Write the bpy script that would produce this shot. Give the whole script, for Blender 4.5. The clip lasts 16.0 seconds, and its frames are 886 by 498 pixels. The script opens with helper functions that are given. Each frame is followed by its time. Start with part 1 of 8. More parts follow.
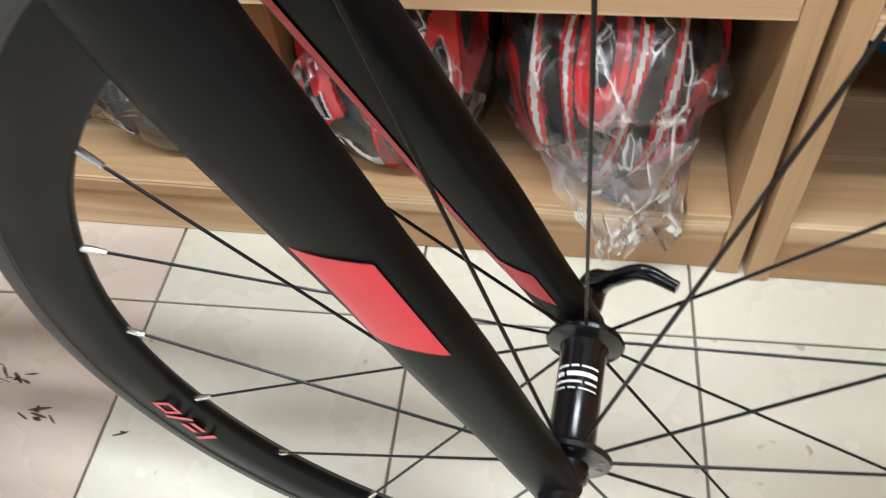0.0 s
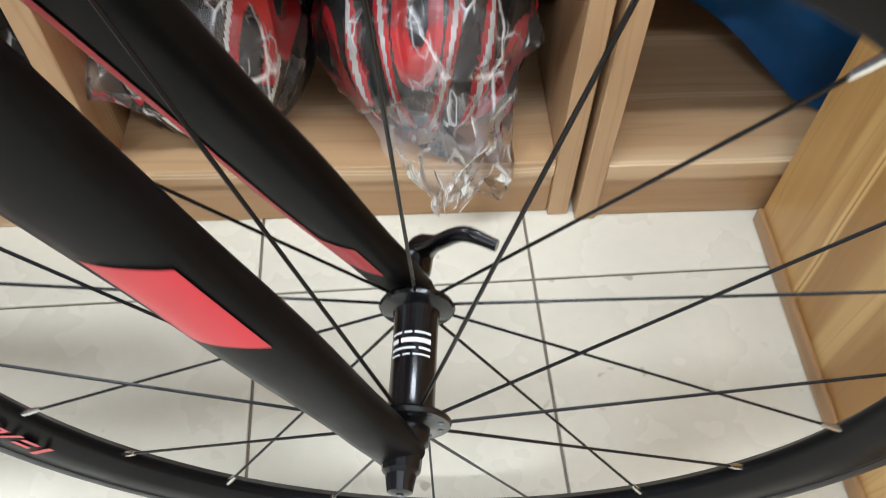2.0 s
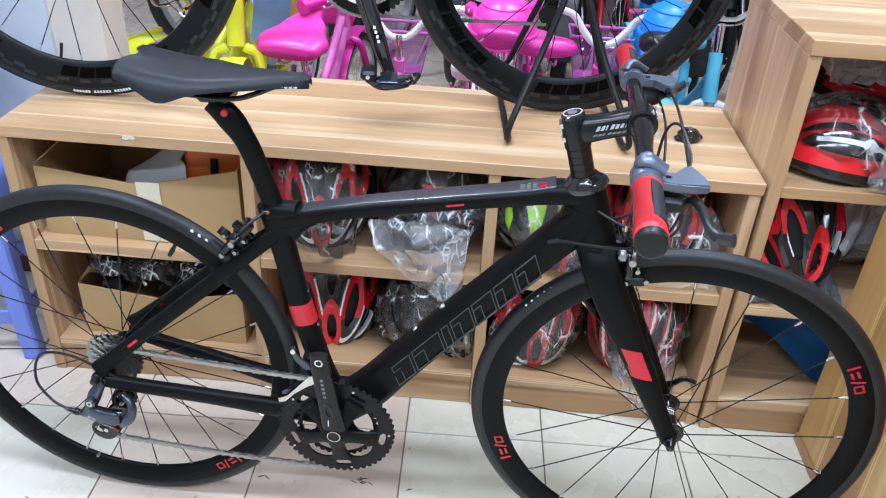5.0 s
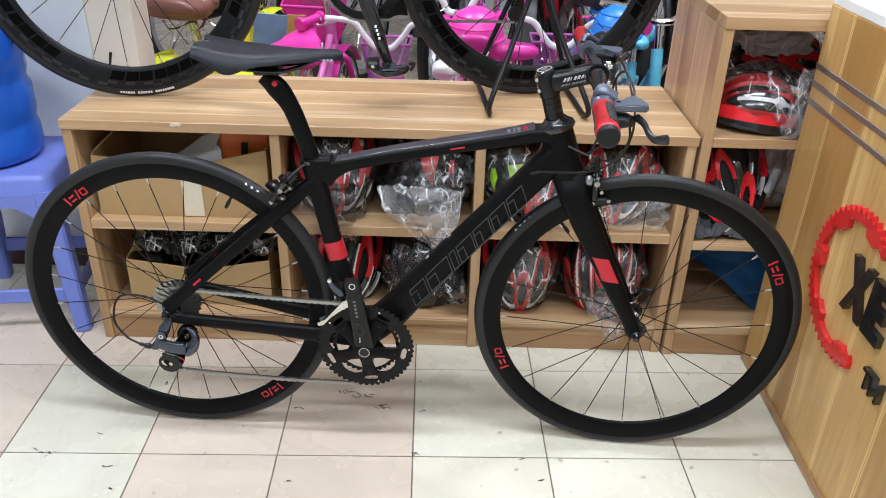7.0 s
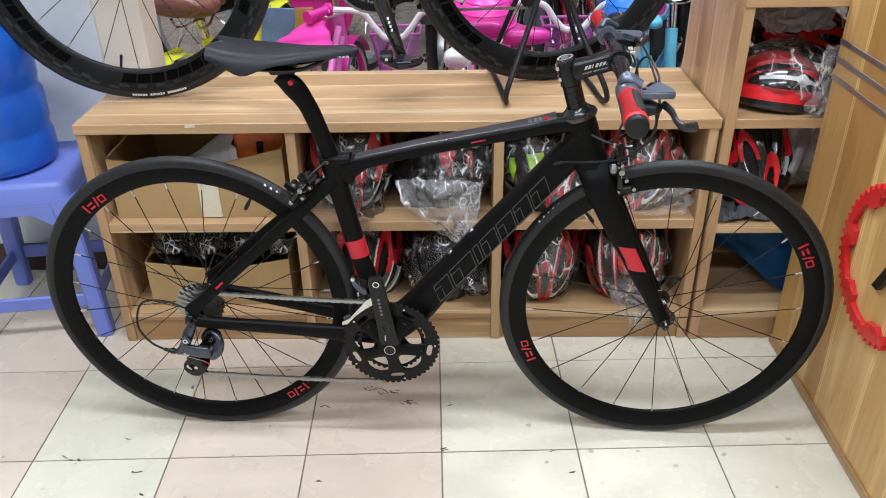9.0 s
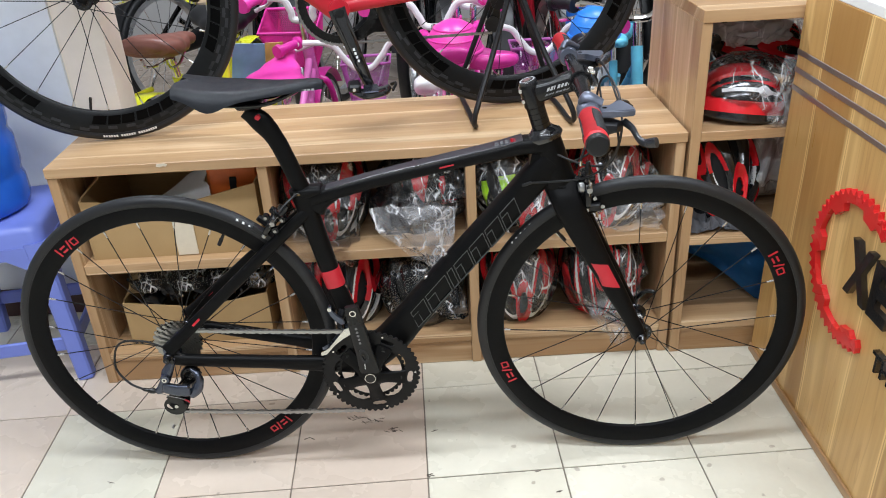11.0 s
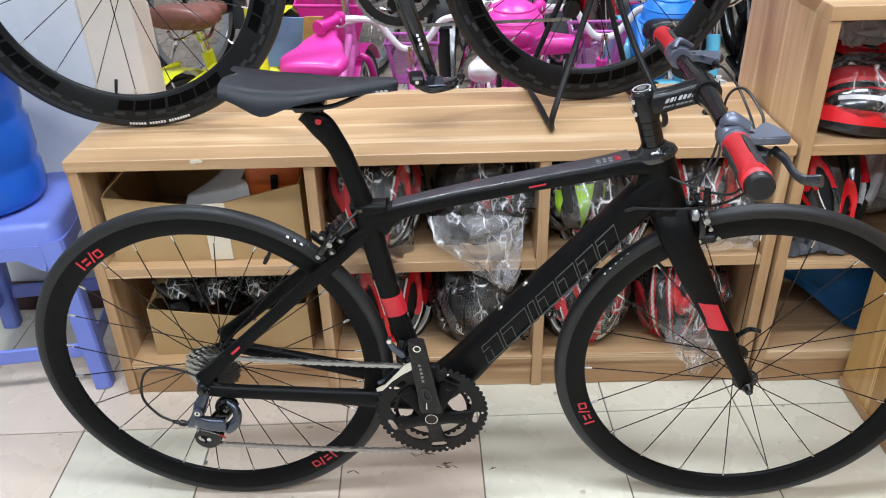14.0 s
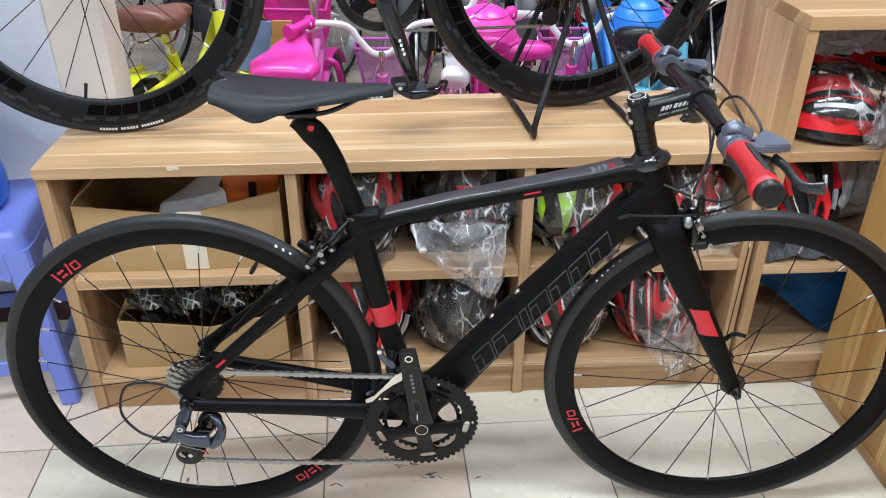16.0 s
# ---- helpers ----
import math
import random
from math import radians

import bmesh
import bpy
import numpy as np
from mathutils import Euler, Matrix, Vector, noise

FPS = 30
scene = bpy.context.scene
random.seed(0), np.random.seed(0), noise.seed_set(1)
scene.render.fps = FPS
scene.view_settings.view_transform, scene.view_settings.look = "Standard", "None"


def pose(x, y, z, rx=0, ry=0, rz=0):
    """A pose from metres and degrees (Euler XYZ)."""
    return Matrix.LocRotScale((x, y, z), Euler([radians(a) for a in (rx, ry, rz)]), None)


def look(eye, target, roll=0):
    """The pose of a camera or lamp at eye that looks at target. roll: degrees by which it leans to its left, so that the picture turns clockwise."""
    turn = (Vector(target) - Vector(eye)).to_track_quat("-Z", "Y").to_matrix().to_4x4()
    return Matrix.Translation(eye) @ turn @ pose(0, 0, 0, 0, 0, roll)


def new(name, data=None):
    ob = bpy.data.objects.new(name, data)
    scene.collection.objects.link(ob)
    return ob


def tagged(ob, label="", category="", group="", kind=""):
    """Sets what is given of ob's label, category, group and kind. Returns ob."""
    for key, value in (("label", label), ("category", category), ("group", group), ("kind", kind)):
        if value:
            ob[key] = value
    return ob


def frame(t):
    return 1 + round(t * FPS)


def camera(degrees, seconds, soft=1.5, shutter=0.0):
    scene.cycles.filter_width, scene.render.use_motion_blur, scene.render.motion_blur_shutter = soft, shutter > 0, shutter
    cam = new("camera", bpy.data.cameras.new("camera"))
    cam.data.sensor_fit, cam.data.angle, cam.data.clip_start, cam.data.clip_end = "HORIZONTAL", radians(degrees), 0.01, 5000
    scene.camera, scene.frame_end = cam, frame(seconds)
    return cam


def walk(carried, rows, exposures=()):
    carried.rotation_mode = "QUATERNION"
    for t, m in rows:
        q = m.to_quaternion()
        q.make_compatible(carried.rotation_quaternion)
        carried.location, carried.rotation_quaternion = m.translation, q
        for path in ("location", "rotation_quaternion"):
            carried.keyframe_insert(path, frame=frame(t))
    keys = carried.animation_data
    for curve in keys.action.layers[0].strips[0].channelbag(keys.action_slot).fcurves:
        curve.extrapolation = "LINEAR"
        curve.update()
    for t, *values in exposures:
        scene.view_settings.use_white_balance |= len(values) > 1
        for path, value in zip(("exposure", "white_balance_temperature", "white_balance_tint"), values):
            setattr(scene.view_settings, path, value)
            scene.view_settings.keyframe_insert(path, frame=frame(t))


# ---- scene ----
cam = camera(58.4, 16.0, soft=1.0, shutter=0.3)
PATH = [
    (0, (-0.008, -0.133, 0.71), (-0.286, 1.091, -0.848), -5.8),
    (0.5, (-0.001, -0.133, 0.647), (-0.137, 1.067, -0.948), -4.1),
    (1, (0.007, -0.114, 0.599), (-0.032, 1.052, -1.026), -2.3),
    (1.5, (0.015, -0.101, 0.598), (0.053, 1.041, -1.044), -0.0),
    (2, (0.01, -0.124, 0.718), (0.092, 1.021, -0.92), 1.5),
    (2.5, (-0.003, -0.22, 0.915), (0.091, 0.951, -0.704), 2.0),
    (3, (-0.048, -0.388, 1.062), (-0.052, 0.909, -0.459), 1.6),
    (3.5, (-0.116, -0.524, 1.145), (-0.187, 0.965, -0.188), 3.5),
    (4, (-0.234, -0.645, 1.185), (-0.329, 0.938, -0.034), 2.8),
    (4.5, (-0.327, -0.777, 1.218), (-0.396, 0.881, 0.102), 2.5),
    (5, (-0.331, -0.922, 1.231), (-0.41, 0.78, 0.184), 3.3),
    (7.3, (-0.391, -1.296, 1.224), (-0.384, 0.459, 0.266), 1.4),
    (7.5, (-0.393, -1.283, 1.223), (-0.386, 0.469, 0.258), 1.3),
    (8, (-0.394, -1.264, 1.223), (-0.395, 0.481, 0.244), 0.9),
    (8.5, (-0.404, -1.255, 1.22), (-0.425, 0.485, 0.235), 0.1),
    (8.7, (-0.41, -1.257, 1.232), (-0.435, 0.477, 0.237), -0.3),
    (11, (-0.386, -1.268, 1.238), (-0.376, 0.497, 0.298), -3.2),
    (11.5, (-0.374, -1.263, 1.236), (-0.349, 0.506, 0.304), -2.6),
    (12, (-0.378, -1.242, 1.235), (-0.358, 0.526, 0.3), -1.8),
    (12.5, (-0.385, -1.18, 1.228), (-0.373, 0.584, 0.287), -0.8),
    (13, (-0.354, -1.085, 1.216), (-0.403, 0.665, 0.249), -0.6),
    (13.5, (-0.389, -1.04, 1.209), (-0.472, 0.691, 0.21), -1.3),
    (14, (-0.505, -1.03, 1.231), (-0.516, 0.695, 0.219), -1.5),
    (14.5, (-0.554, -1.008, 1.238), (-0.428, 0.72, 0.24), -0.1),
    (15, (-0.555, -0.988, 1.236), (-0.401, 0.741, 0.241), 0.9),
    (15.5, (-0.566, -0.988, 1.229), (-0.443, 0.741, 0.231), 0.7),
    (16, (-0.573, -1.01, 1.228), (-0.458, 0.717, 0.225), 0.2),
]
EXPOSURES = [(0, 0.45, 6500, 10), (1.5, 0.36, 6400, 10), (2.5, 0.40, 6250, 10), (3.5, 0.21, 5950, 10), (4.2, 0.22, 5650, 10), (5, 0.30, 5700, 10), (7.3, -0.02, 6450, 10), (8.5, -0.05, 6500, 10), (11, 0.00, 6500, 10),
             (13, 0.13, 6400, 10), (14.5, 0.16, 6300, 10), (16, 0.15, 6300, 10)]
walk(cam, [(t, look(eye, target, roll)) for t, eye, target, roll in PATH], EXPOSURES)

# ---- light ----
world = bpy.data.worlds.new("shop_ambient")
scene.world = world
world.use_nodes = True
world.node_tree.nodes["Background"].inputs[0].default_value = (0.9, 0.95, 1.0, 1)
world.node_tree.nodes["Background"].inputs[1].default_value = 0.15


def ceiling_lamp(x, y, length, width, watts):
    d = bpy.data.lights.new("tube_light", "AREA")
    d.shape, d.size, d.size_y, d.energy, d.color = "RECTANGLE", length, width, watts, (0.89, 0.965, 1.06)
    ob = new("tube_light", d)
    ob.matrix_world = pose(x, y, 2.86, 0, 0, 0)
    return ob


for lx, ly, w in ((-1.55, -0.45, 27), (-0.45, -0.45, 26), (0.62, -0.45, 27), (-1.7, -2.0, 22), (-0.45, -2.0, 22), (0.8, -2.0, 22), (-1.4, 1.7, 46), (0.45, 1.7, 44)):
    ceiling_lamp(lx, ly, 1.0, 0.16, w)

# ---- materials ----


def mat(name):
    m = bpy.data.materials.new(name)
    m.use_nodes = True
    nt = m.node_tree
    return m, nt, nt.nodes["Principled BSDF"]


def ramp(nt, fac, stops):
    r = nt.nodes.new("ShaderNodeValToRGB")
    e = r.color_ramp.elements
    while len(e) < len(stops):
        e.new(0.5)
    for el, (p, c) in zip(e, stops):
        el.position, el.color = p, (*c, 1) if len(c) == 3 else c
    nt.links.new(fac, r.inputs[0])
    return r.outputs[0]


def math_node(nt, op, a, b=0.0):
    n = nt.nodes.new("ShaderNodeMath")
    n.operation = op
    for sock, v in zip(n.inputs, (a, b)):
        if isinstance(v, (int, float)):
            sock.default_value = v
        else:
            nt.links.new(v, sock)
    return n.outputs[0]


def noise_node(nt, vec, scale, detail=3.0, rough=0.55):
    n = nt.nodes.new("ShaderNodeTexNoise")
    n.inputs["Scale"].default_value, n.inputs["Detail"].default_value, n.inputs["Roughness"].default_value = scale, detail, rough
    if vec is not None:
        nt.links.new(vec, n.inputs["Vector"])
    return n.outputs[0]


def add_bump(nt, bsdf, height, strength, distance=0.001):
    b = nt.nodes.new("ShaderNodeBump")
    b.inputs["Strength"].default_value, b.inputs["Distance"].default_value = strength, distance
    nt.links.new(height, b.inputs["Height"])
    nt.links.new(b.outputs[0], bsdf.inputs["Normal"])


def obj_coord(nt):
    return nt.nodes.new("ShaderNodeTexCoord").outputs["Object"]


def mix_rgb(nt, fac, a, b, blend="MIX"):
    n = nt.nodes.new("ShaderNodeMix")
    n.data_type, n.blend_type = "RGBA", blend
    for sock, v in ((n.inputs[0], fac), (n.inputs[6], a), (n.inputs[7], b)):
        if isinstance(v, (int, float)):
            sock.default_value = v
        elif isinstance(v, tuple):
            sock.default_value = (*v, 1)
        else:
            nt.links.new(v, sock)
    return n.outputs[2]


def plain(name, color, rough=0.5, metal=0.0, var=0.12, scale=60.0, bump=0.0, coat=0.0, spec=0.5):
    """A paint, plastic, rubber or metal with fine mottling in colour and gloss."""
    m, nt, b = mat(name)
    oc = obj_coord(nt)
    n1 = noise_node(nt, oc, scale)
    n2 = noise_node(nt, oc, scale * 0.12)
    f = math_node(nt, "ADD", math_node(nt, "MULTIPLY", n1, 0.5), math_node(nt, "MULTIPLY", n2, 0.5))
    lo = tuple(max(0.0, c * (1 - var)) for c in color)
    hi = tuple(min(1.0, c * (1 + var)) for c in color)
    nt.links.new(ramp(nt, f, ((0.3, lo), (0.7, hi))), b.inputs["Base Color"])
    nt.links.new(ramp(nt, n2, ((0.3, (max(rough - 0.07, 0.02),) * 3), (0.7, (min(rough + 0.07, 1),) * 3))), b.inputs["Roughness"])
    b.inputs["Metallic"].default_value = metal
    b.inputs["Coat Weight"].default_value = coat
    b.inputs["Coat Roughness"].default_value = 0.08
    b.inputs["Specular IOR Level"].default_value = spec
    if bump:
        add_bump(nt, b, n1, bump)
    return m


def wood(name, grain, tint=(0.93, 0.91, 0.91), strip=0.098):
    """Honey-coloured laminate printed with joined strips; grain is the axis along which the strips run (0 x, 1 y, 2 z)."""
    m, nt, b = mat(name)
    oc = obj_coord(nt)
    sep = nt.nodes.new("ShaderNodeSeparateXYZ")
    nt.links.new(oc, sep.inputs[0])
    along = sep.outputs[grain]
    others = [sep.outputs[i] for i in range(3) if i != grain]
    across = math_node(nt, "ADD", others[0], math_node(nt, "MULTIPLY", others[1], 0.83))
    wob = nt.nodes.new("ShaderNodeCombineXYZ")
    nt.links.new(math_node(nt, "MULTIPLY", along, 1.6), wob.inputs[0])
    nt.links.new(math_node(nt, "MULTIPLY", across, 3.0), wob.inputs[1])
    drift = math_node(nt, "MULTIPLY", math_node(nt, "SUBTRACT", noise_node(nt, wob.outputs[0], 1.0, 2), 0.5), 0.035)
    u = math_node(nt, "ADD", across, drift)
    strip_id = math_node(nt, "FLOOR", math_node(nt, "DIVIDE", u, strip))
    wn = nt.nodes.new("ShaderNodeTexWhiteNoise")
    wn.noise_dimensions = "1D"
    nt.links.new(strip_id, wn.inputs["W"])
    tone = wn.outputs["Value"]
    g = nt.nodes.new("ShaderNodeCombineXYZ")
    nt.links.new(math_node(nt, "MULTIPLY", along, 2.2), g.inputs[0])
    nt.links.new(math_node(nt, "MULTIPLY", u, 75.0), g.inputs[1])
    nt.links.new(math_node(nt, "MULTIPLY", strip_id, 3.7), g.inputs[2])
    grain_n = noise_node(nt, g.outputs[0], 1.0, 5, 0.6)
    g2 = nt.nodes.new("ShaderNodeCombineXYZ")
    nt.links.new(math_node(nt, "MULTIPLY", along, 0.9), g2.inputs[0])
    nt.links.new(math_node(nt, "MULTIPLY", u, 16.0), g2.inputs[1])
    broad = noise_node(nt, g2.outputs[0], 1.0, 3, 0.5)
    # thin pale seams beside the joints, and dark hairlines that wander along the strips
    edge = math_node(nt, "ABSOLUTE", math_node(nt, "SUBTRACT", math_node(nt, "FRACT", math_node(nt, "DIVIDE", u, strip)), 0.5))
    g3 = nt.nodes.new("ShaderNodeCombineXYZ")
    nt.links.new(math_node(nt, "MULTIPLY", along, 1.3), g3.inputs[0])
    nt.links.new(math_node(nt, "MULTIPLY", u, 34.0), g3.inputs[1])
    nt.links.new(math_node(nt, "MULTIPLY", strip_id, 5.3), g3.inputs[2])
    hair = noise_node(nt, g3.outputs[0], 1.0, 2, 0.4)
    c = lambda r, gg, bb: (r * tint[0], gg * tint[1], bb * tint[2])
    base = ramp(nt, tone, ((0.0, c(0.39, 0.230, 0.108)), (0.30, c(0.47, 0.297, 0.150)), (0.65, c(0.525, 0.343, 0.182)), (1.0, c(0.59, 0.400, 0.226))))
    col = mix_rgb(nt, math_node(nt, "MULTIPLY", ramp(nt, grain_n, ((0.35, (1, 1, 1)), (0.60, (0, 0, 0)))), 0.20), base, c(0.31, 0.155, 0.060))
    col = mix_rgb(nt, math_node(nt, "MULTIPLY", ramp(nt, broad, ((0.54, (0, 0, 0)), (0.66, (1, 1, 1)))), 0.62), col, c(0.76, 0.57, 0.35))
    col = mix_rgb(nt, math_node(nt, "MULTIPLY", ramp(nt, math_node(nt, "ABSOLUTE", math_node(nt, "SUBTRACT", hair, 0.5)), ((0.0, (1, 1, 1)), (0.018, (0, 0, 0)))), 0.28), col, c(0.30, 0.150, 0.055))
    col = mix_rgb(nt, math_node(nt, "MULTIPLY", ramp(nt, edge, ((0.455, (0, 0, 0)), (0.475, (1, 1, 1)), (0.488, (1, 1, 1)), (0.495, (0, 0, 0)))), 0.70), col, c(0.80, 0.61, 0.38))
    nt.links.new(col, b.inputs["Base Color"])
    nt.links.new(ramp(nt, grain_n, ((0.3, (0.36,) * 3), (0.7, (0.27,) * 3))), b.inputs["Roughness"])
    b.inputs["Specular IOR Level"].default_value = 0.45
    add_bump(nt, b, grain_n, 0.12, 0.0006)
    return m


def tile_mat(name, lo, hi):
    m, nt, b = mat(name)
    oc = obj_coord(nt)
    info = nt.nodes.new("ShaderNodeObjectInfo")
    off = nt.nodes.new("ShaderNodeVectorMath")
    off.operation = "ADD"
    nt.links.new(oc, off.inputs[0])
    sc = nt.nodes.new("ShaderNodeVectorMath")
    sc.operation = "SCALE"
    sc.inputs[0].default_value = (17.0, 9.0, 5.0)
    nt.links.new(info.outputs["Random"], sc.inputs["Scale"])
    nt.links.new(sc.outputs[0], off.inputs[1])
    v = off.outputs[0]
    cloud = noise_node(nt, v, 7.0, 4)
    fine = noise_node(nt, v, 90.0, 3)
    col = mix_rgb(nt, math_node(nt, "MULTIPLY", info.outputs["Random"], 0.6), lo, hi)
    col = mix_rgb(nt, ramp(nt, cloud, ((0.35, (0.16,) * 3), (0.65, (0, 0, 0)))), col, tuple(c * 0.6 for c in lo))
    specks = ramp(nt, noise_node(nt, v, 34.0, 2, 0.4), ((0.73, (0, 0, 0)), (0.765, (1, 1, 1))))
    col = mix_rgb(nt, math_node(nt, "MULTIPLY", specks, 0.5), col, (0.2, 0.15, 0.11))
    col = mix_rgb(nt, math_node(nt, "MULTIPLY", fine, 0.12), col, (0.35, 0.28, 0.2))
    nt.links.new(col, b.inputs["Base Color"])
    nt.links.new(ramp(nt, cloud, ((0.3, (0.34,) * 3), (0.7, (0.2,) * 3))), b.inputs["Roughness"])
    add_bump(nt, b, cloud, 0.08, 0.002)
    return m


WOOD_X, WOOD_Y, WOOD_Z = wood("laminate_along_x", 0), wood("laminate_along_y", 1), wood("laminate_along_z", 2)
WOOD_COUNTER = wood("laminate_counter", 2, (1.08, 0.98, 0.66), 0.13)
TILE_CREAM = tile_mat("tile_cream", (0.68, 0.645, 0.525), (0.745, 0.715, 0.60))
TILE_PINK = tile_mat("tile_pinkish", (0.64, 0.53, 0.435), (0.72, 0.615, 0.51))
TILE_BROWN = tile_mat("tile_brown", (0.50, 0.40, 0.315), (0.58, 0.475, 0.385))
GROUT = plain("grout", (0.21, 0.175, 0.14), 0.9, bump=0.3)
WALL_GREY = plain("wall_paint", (0.72, 0.75, 0.78), 0.6, var=0.05, scale=30, bump=0.1)
WALL_CREAM = plain("cream_paint", (0.78, 0.70, 0.60), 0.6, var=0.05, scale=30, bump=0.1)
WALL_CEIL = plain("ceiling_paint", (0.70, 0.70, 0.70), 0.8, var=0.05, scale=5)
WALL_STOCK = plain("grey_wall", (0.50, 0.50, 0.50), 0.8, var=0.2, scale=2)
WALL_WHITE = plain("white_paint", (0.78, 0.78, 0.76), 0.7, var=0.05, scale=20)
SKIRT = plain("maroon_skirting", (0.05, 0.018, 0.018), 0.4)
CARBON = plain("matte_black_carbon", (0.0036, 0.0035, 0.0037), 0.40, var=0.25, scale=400, spec=0.11)
CARBON_GLOSS = plain("gloss_black", (0.008, 0.008, 0.009), 0.08, scale=200, coat=0.6)
RUBBER = plain("tyre_rubber", (0.0095, 0.0100, 0.0115), 0.46, var=0.25, scale=300, bump=0.15, spec=0.42)
RIM = plain("rim_satin_black", (0.0030, 0.0030, 0.0034), 0.42, var=0.3, scale=150, spec=0.11)
SPOKE = plain("spoke_black", (0.0045, 0.0045, 0.005), 0.30, spec=0.26)
RING_BLACK = plain("ring_black", (0.005, 0.005, 0.0055), 0.45, 0.0, spec=0.22)
BLACK_METAL = plain("anodised_black", (0.0045, 0.0045, 0.005), 0.18, 0.0, spec=0.40)
BLACK_PLASTIC = plain("black_plastic", (0.008, 0.008, 0.009), 0.42, spec=0.35)
GUNMETAL = plain("gunmetal", (0.085, 0.095, 0.125), 0.24, 0.85)
STEEL = plain("bright_steel", (0.62, 0.61, 0.58), 0.25, 1.0)
INLAY = plain("brushed_inlay", (0.40, 0.36, 0.34), 0.42, 0.9, var=0.1, scale=200)
BOLT_STEEL = plain("bolt_steel", (0.30, 0.30, 0.29), 0.22, 1.0, var=0.1)
CHAINM = plain("chain_steel", (0.34, 0.34, 0.335), 0.34, 0.95, bump=0.2)
CHROME = plain("chrome", (0.8, 0.8, 0.8), 0.08, 1.0, var=0.03)
RED = plain("red_paint", (0.48, 0.012, 0.026), 0.35, var=0.08)
RED_GRIP = plain("red_rubber", (0.62, 0.022, 0.03), 0.5, var=0.08, bump=0.1)
GREY_GRIP = plain("dark_grey_rubber", (0.014, 0.0145, 0.0165), 0.6, bump=0.3)
SADDLE = plain("saddle_cover", (0.024, 0.027, 0.034), 0.46, var=0.2, scale=300, bump=0.08)
DIM_PRINT = plain("dim_print", (0.16, 0.16, 0.165), 0.5, var=0.04)
CARBON_SATIN = plain("satin_black", (0.014, 0.016, 0.021), 0.33, var=0.15, scale=300, spec=1.0)
PALE_PRINT = plain("pale_print", (0.40, 0.40, 0.41), 0.5, var=0.04)
SPROCKET = plain("sprocket_steel", (0.33, 0.32, 0.30), 0.28, 1.0, bump=0.1)
WHITE_PRINT = plain("white_print", (0.75, 0.75, 0.74), 0.5, var=0.04)

# ---- mesh helpers ----


def part(name, bm, material, parent=None, label="", angle=35, shade=True):
    me = bpy.data.meshes.new(name)
    bmesh.ops.recalc_face_normals(bm, faces=bm.faces)
    bm.to_mesh(me)
    bm.free()
    if shade:
        me.shade_smooth()
        me.set_sharp_from_angle(angle=radians(angle))
    for mm in material if isinstance(material, (list, tuple)) else (material,):
        me.materials.append(mm)
    ob = new(name, me)
    if parent is not None:
        ob.parent = parent
    if label:
        ob["label"] = label
    return ob


def thing(name, m, label, category, group="", kind=""):
    ob = new(name)
    ob.empty_display_size = 0.05
    ob.matrix_world = m
    return tagged(ob, label, category, group, kind)


def share(ob, m, parent, name=None):
    """Another part on the same mesh."""
    o = new(name or ob.name.split(".")[0], ob.data)
    o.parent = parent
    o.matrix_basis = m
    return o


def V(*a):
    return Vector(a)


def curve_pts(pts, n=8, closed=False):
    """A smooth line through the points."""
    pts = [Vector(p) for p in pts]
    out = []
    k = len(pts)
    for i in range(k if closed else k - 1):
        if closed:
            p0, p1, p2, p3 = pts[(i - 1) % k], pts[i], pts[(i + 1) % k], pts[(i + 2) % k]
        else:
            p1, p2 = pts[i], pts[i + 1]
            p0 = pts[i - 1] if i else p1 * 2 - p2
            p3 = pts[i + 2] if i + 2 < k else p2 * 2 - p1
        for j in range(n):
            t = j / n
            out.append(0.5 * (2 * p1 + (p2 - p0) * t + (2 * p0 - 5 * p1 + 4 * p2 - p3) * t * t + (3 * p1 - p0 - 3 * p2 + p3) * t ** 3))
    if not closed:
        out.append(pts[-1])
    return out


def at(values, f):
    """A value from a list spread evenly over 0..1."""
    if isinstance(values, (int, float)):
        return values
    x = min(max(f, 0), 1) * (len(values) - 1)
    i = min(int(x), len(values) - 2)
    t = x - i
    t = t * t * (3 - 2 * t) if len(values) > 2 else t
    return values[i] * (1 - t) + values[i + 1] * t


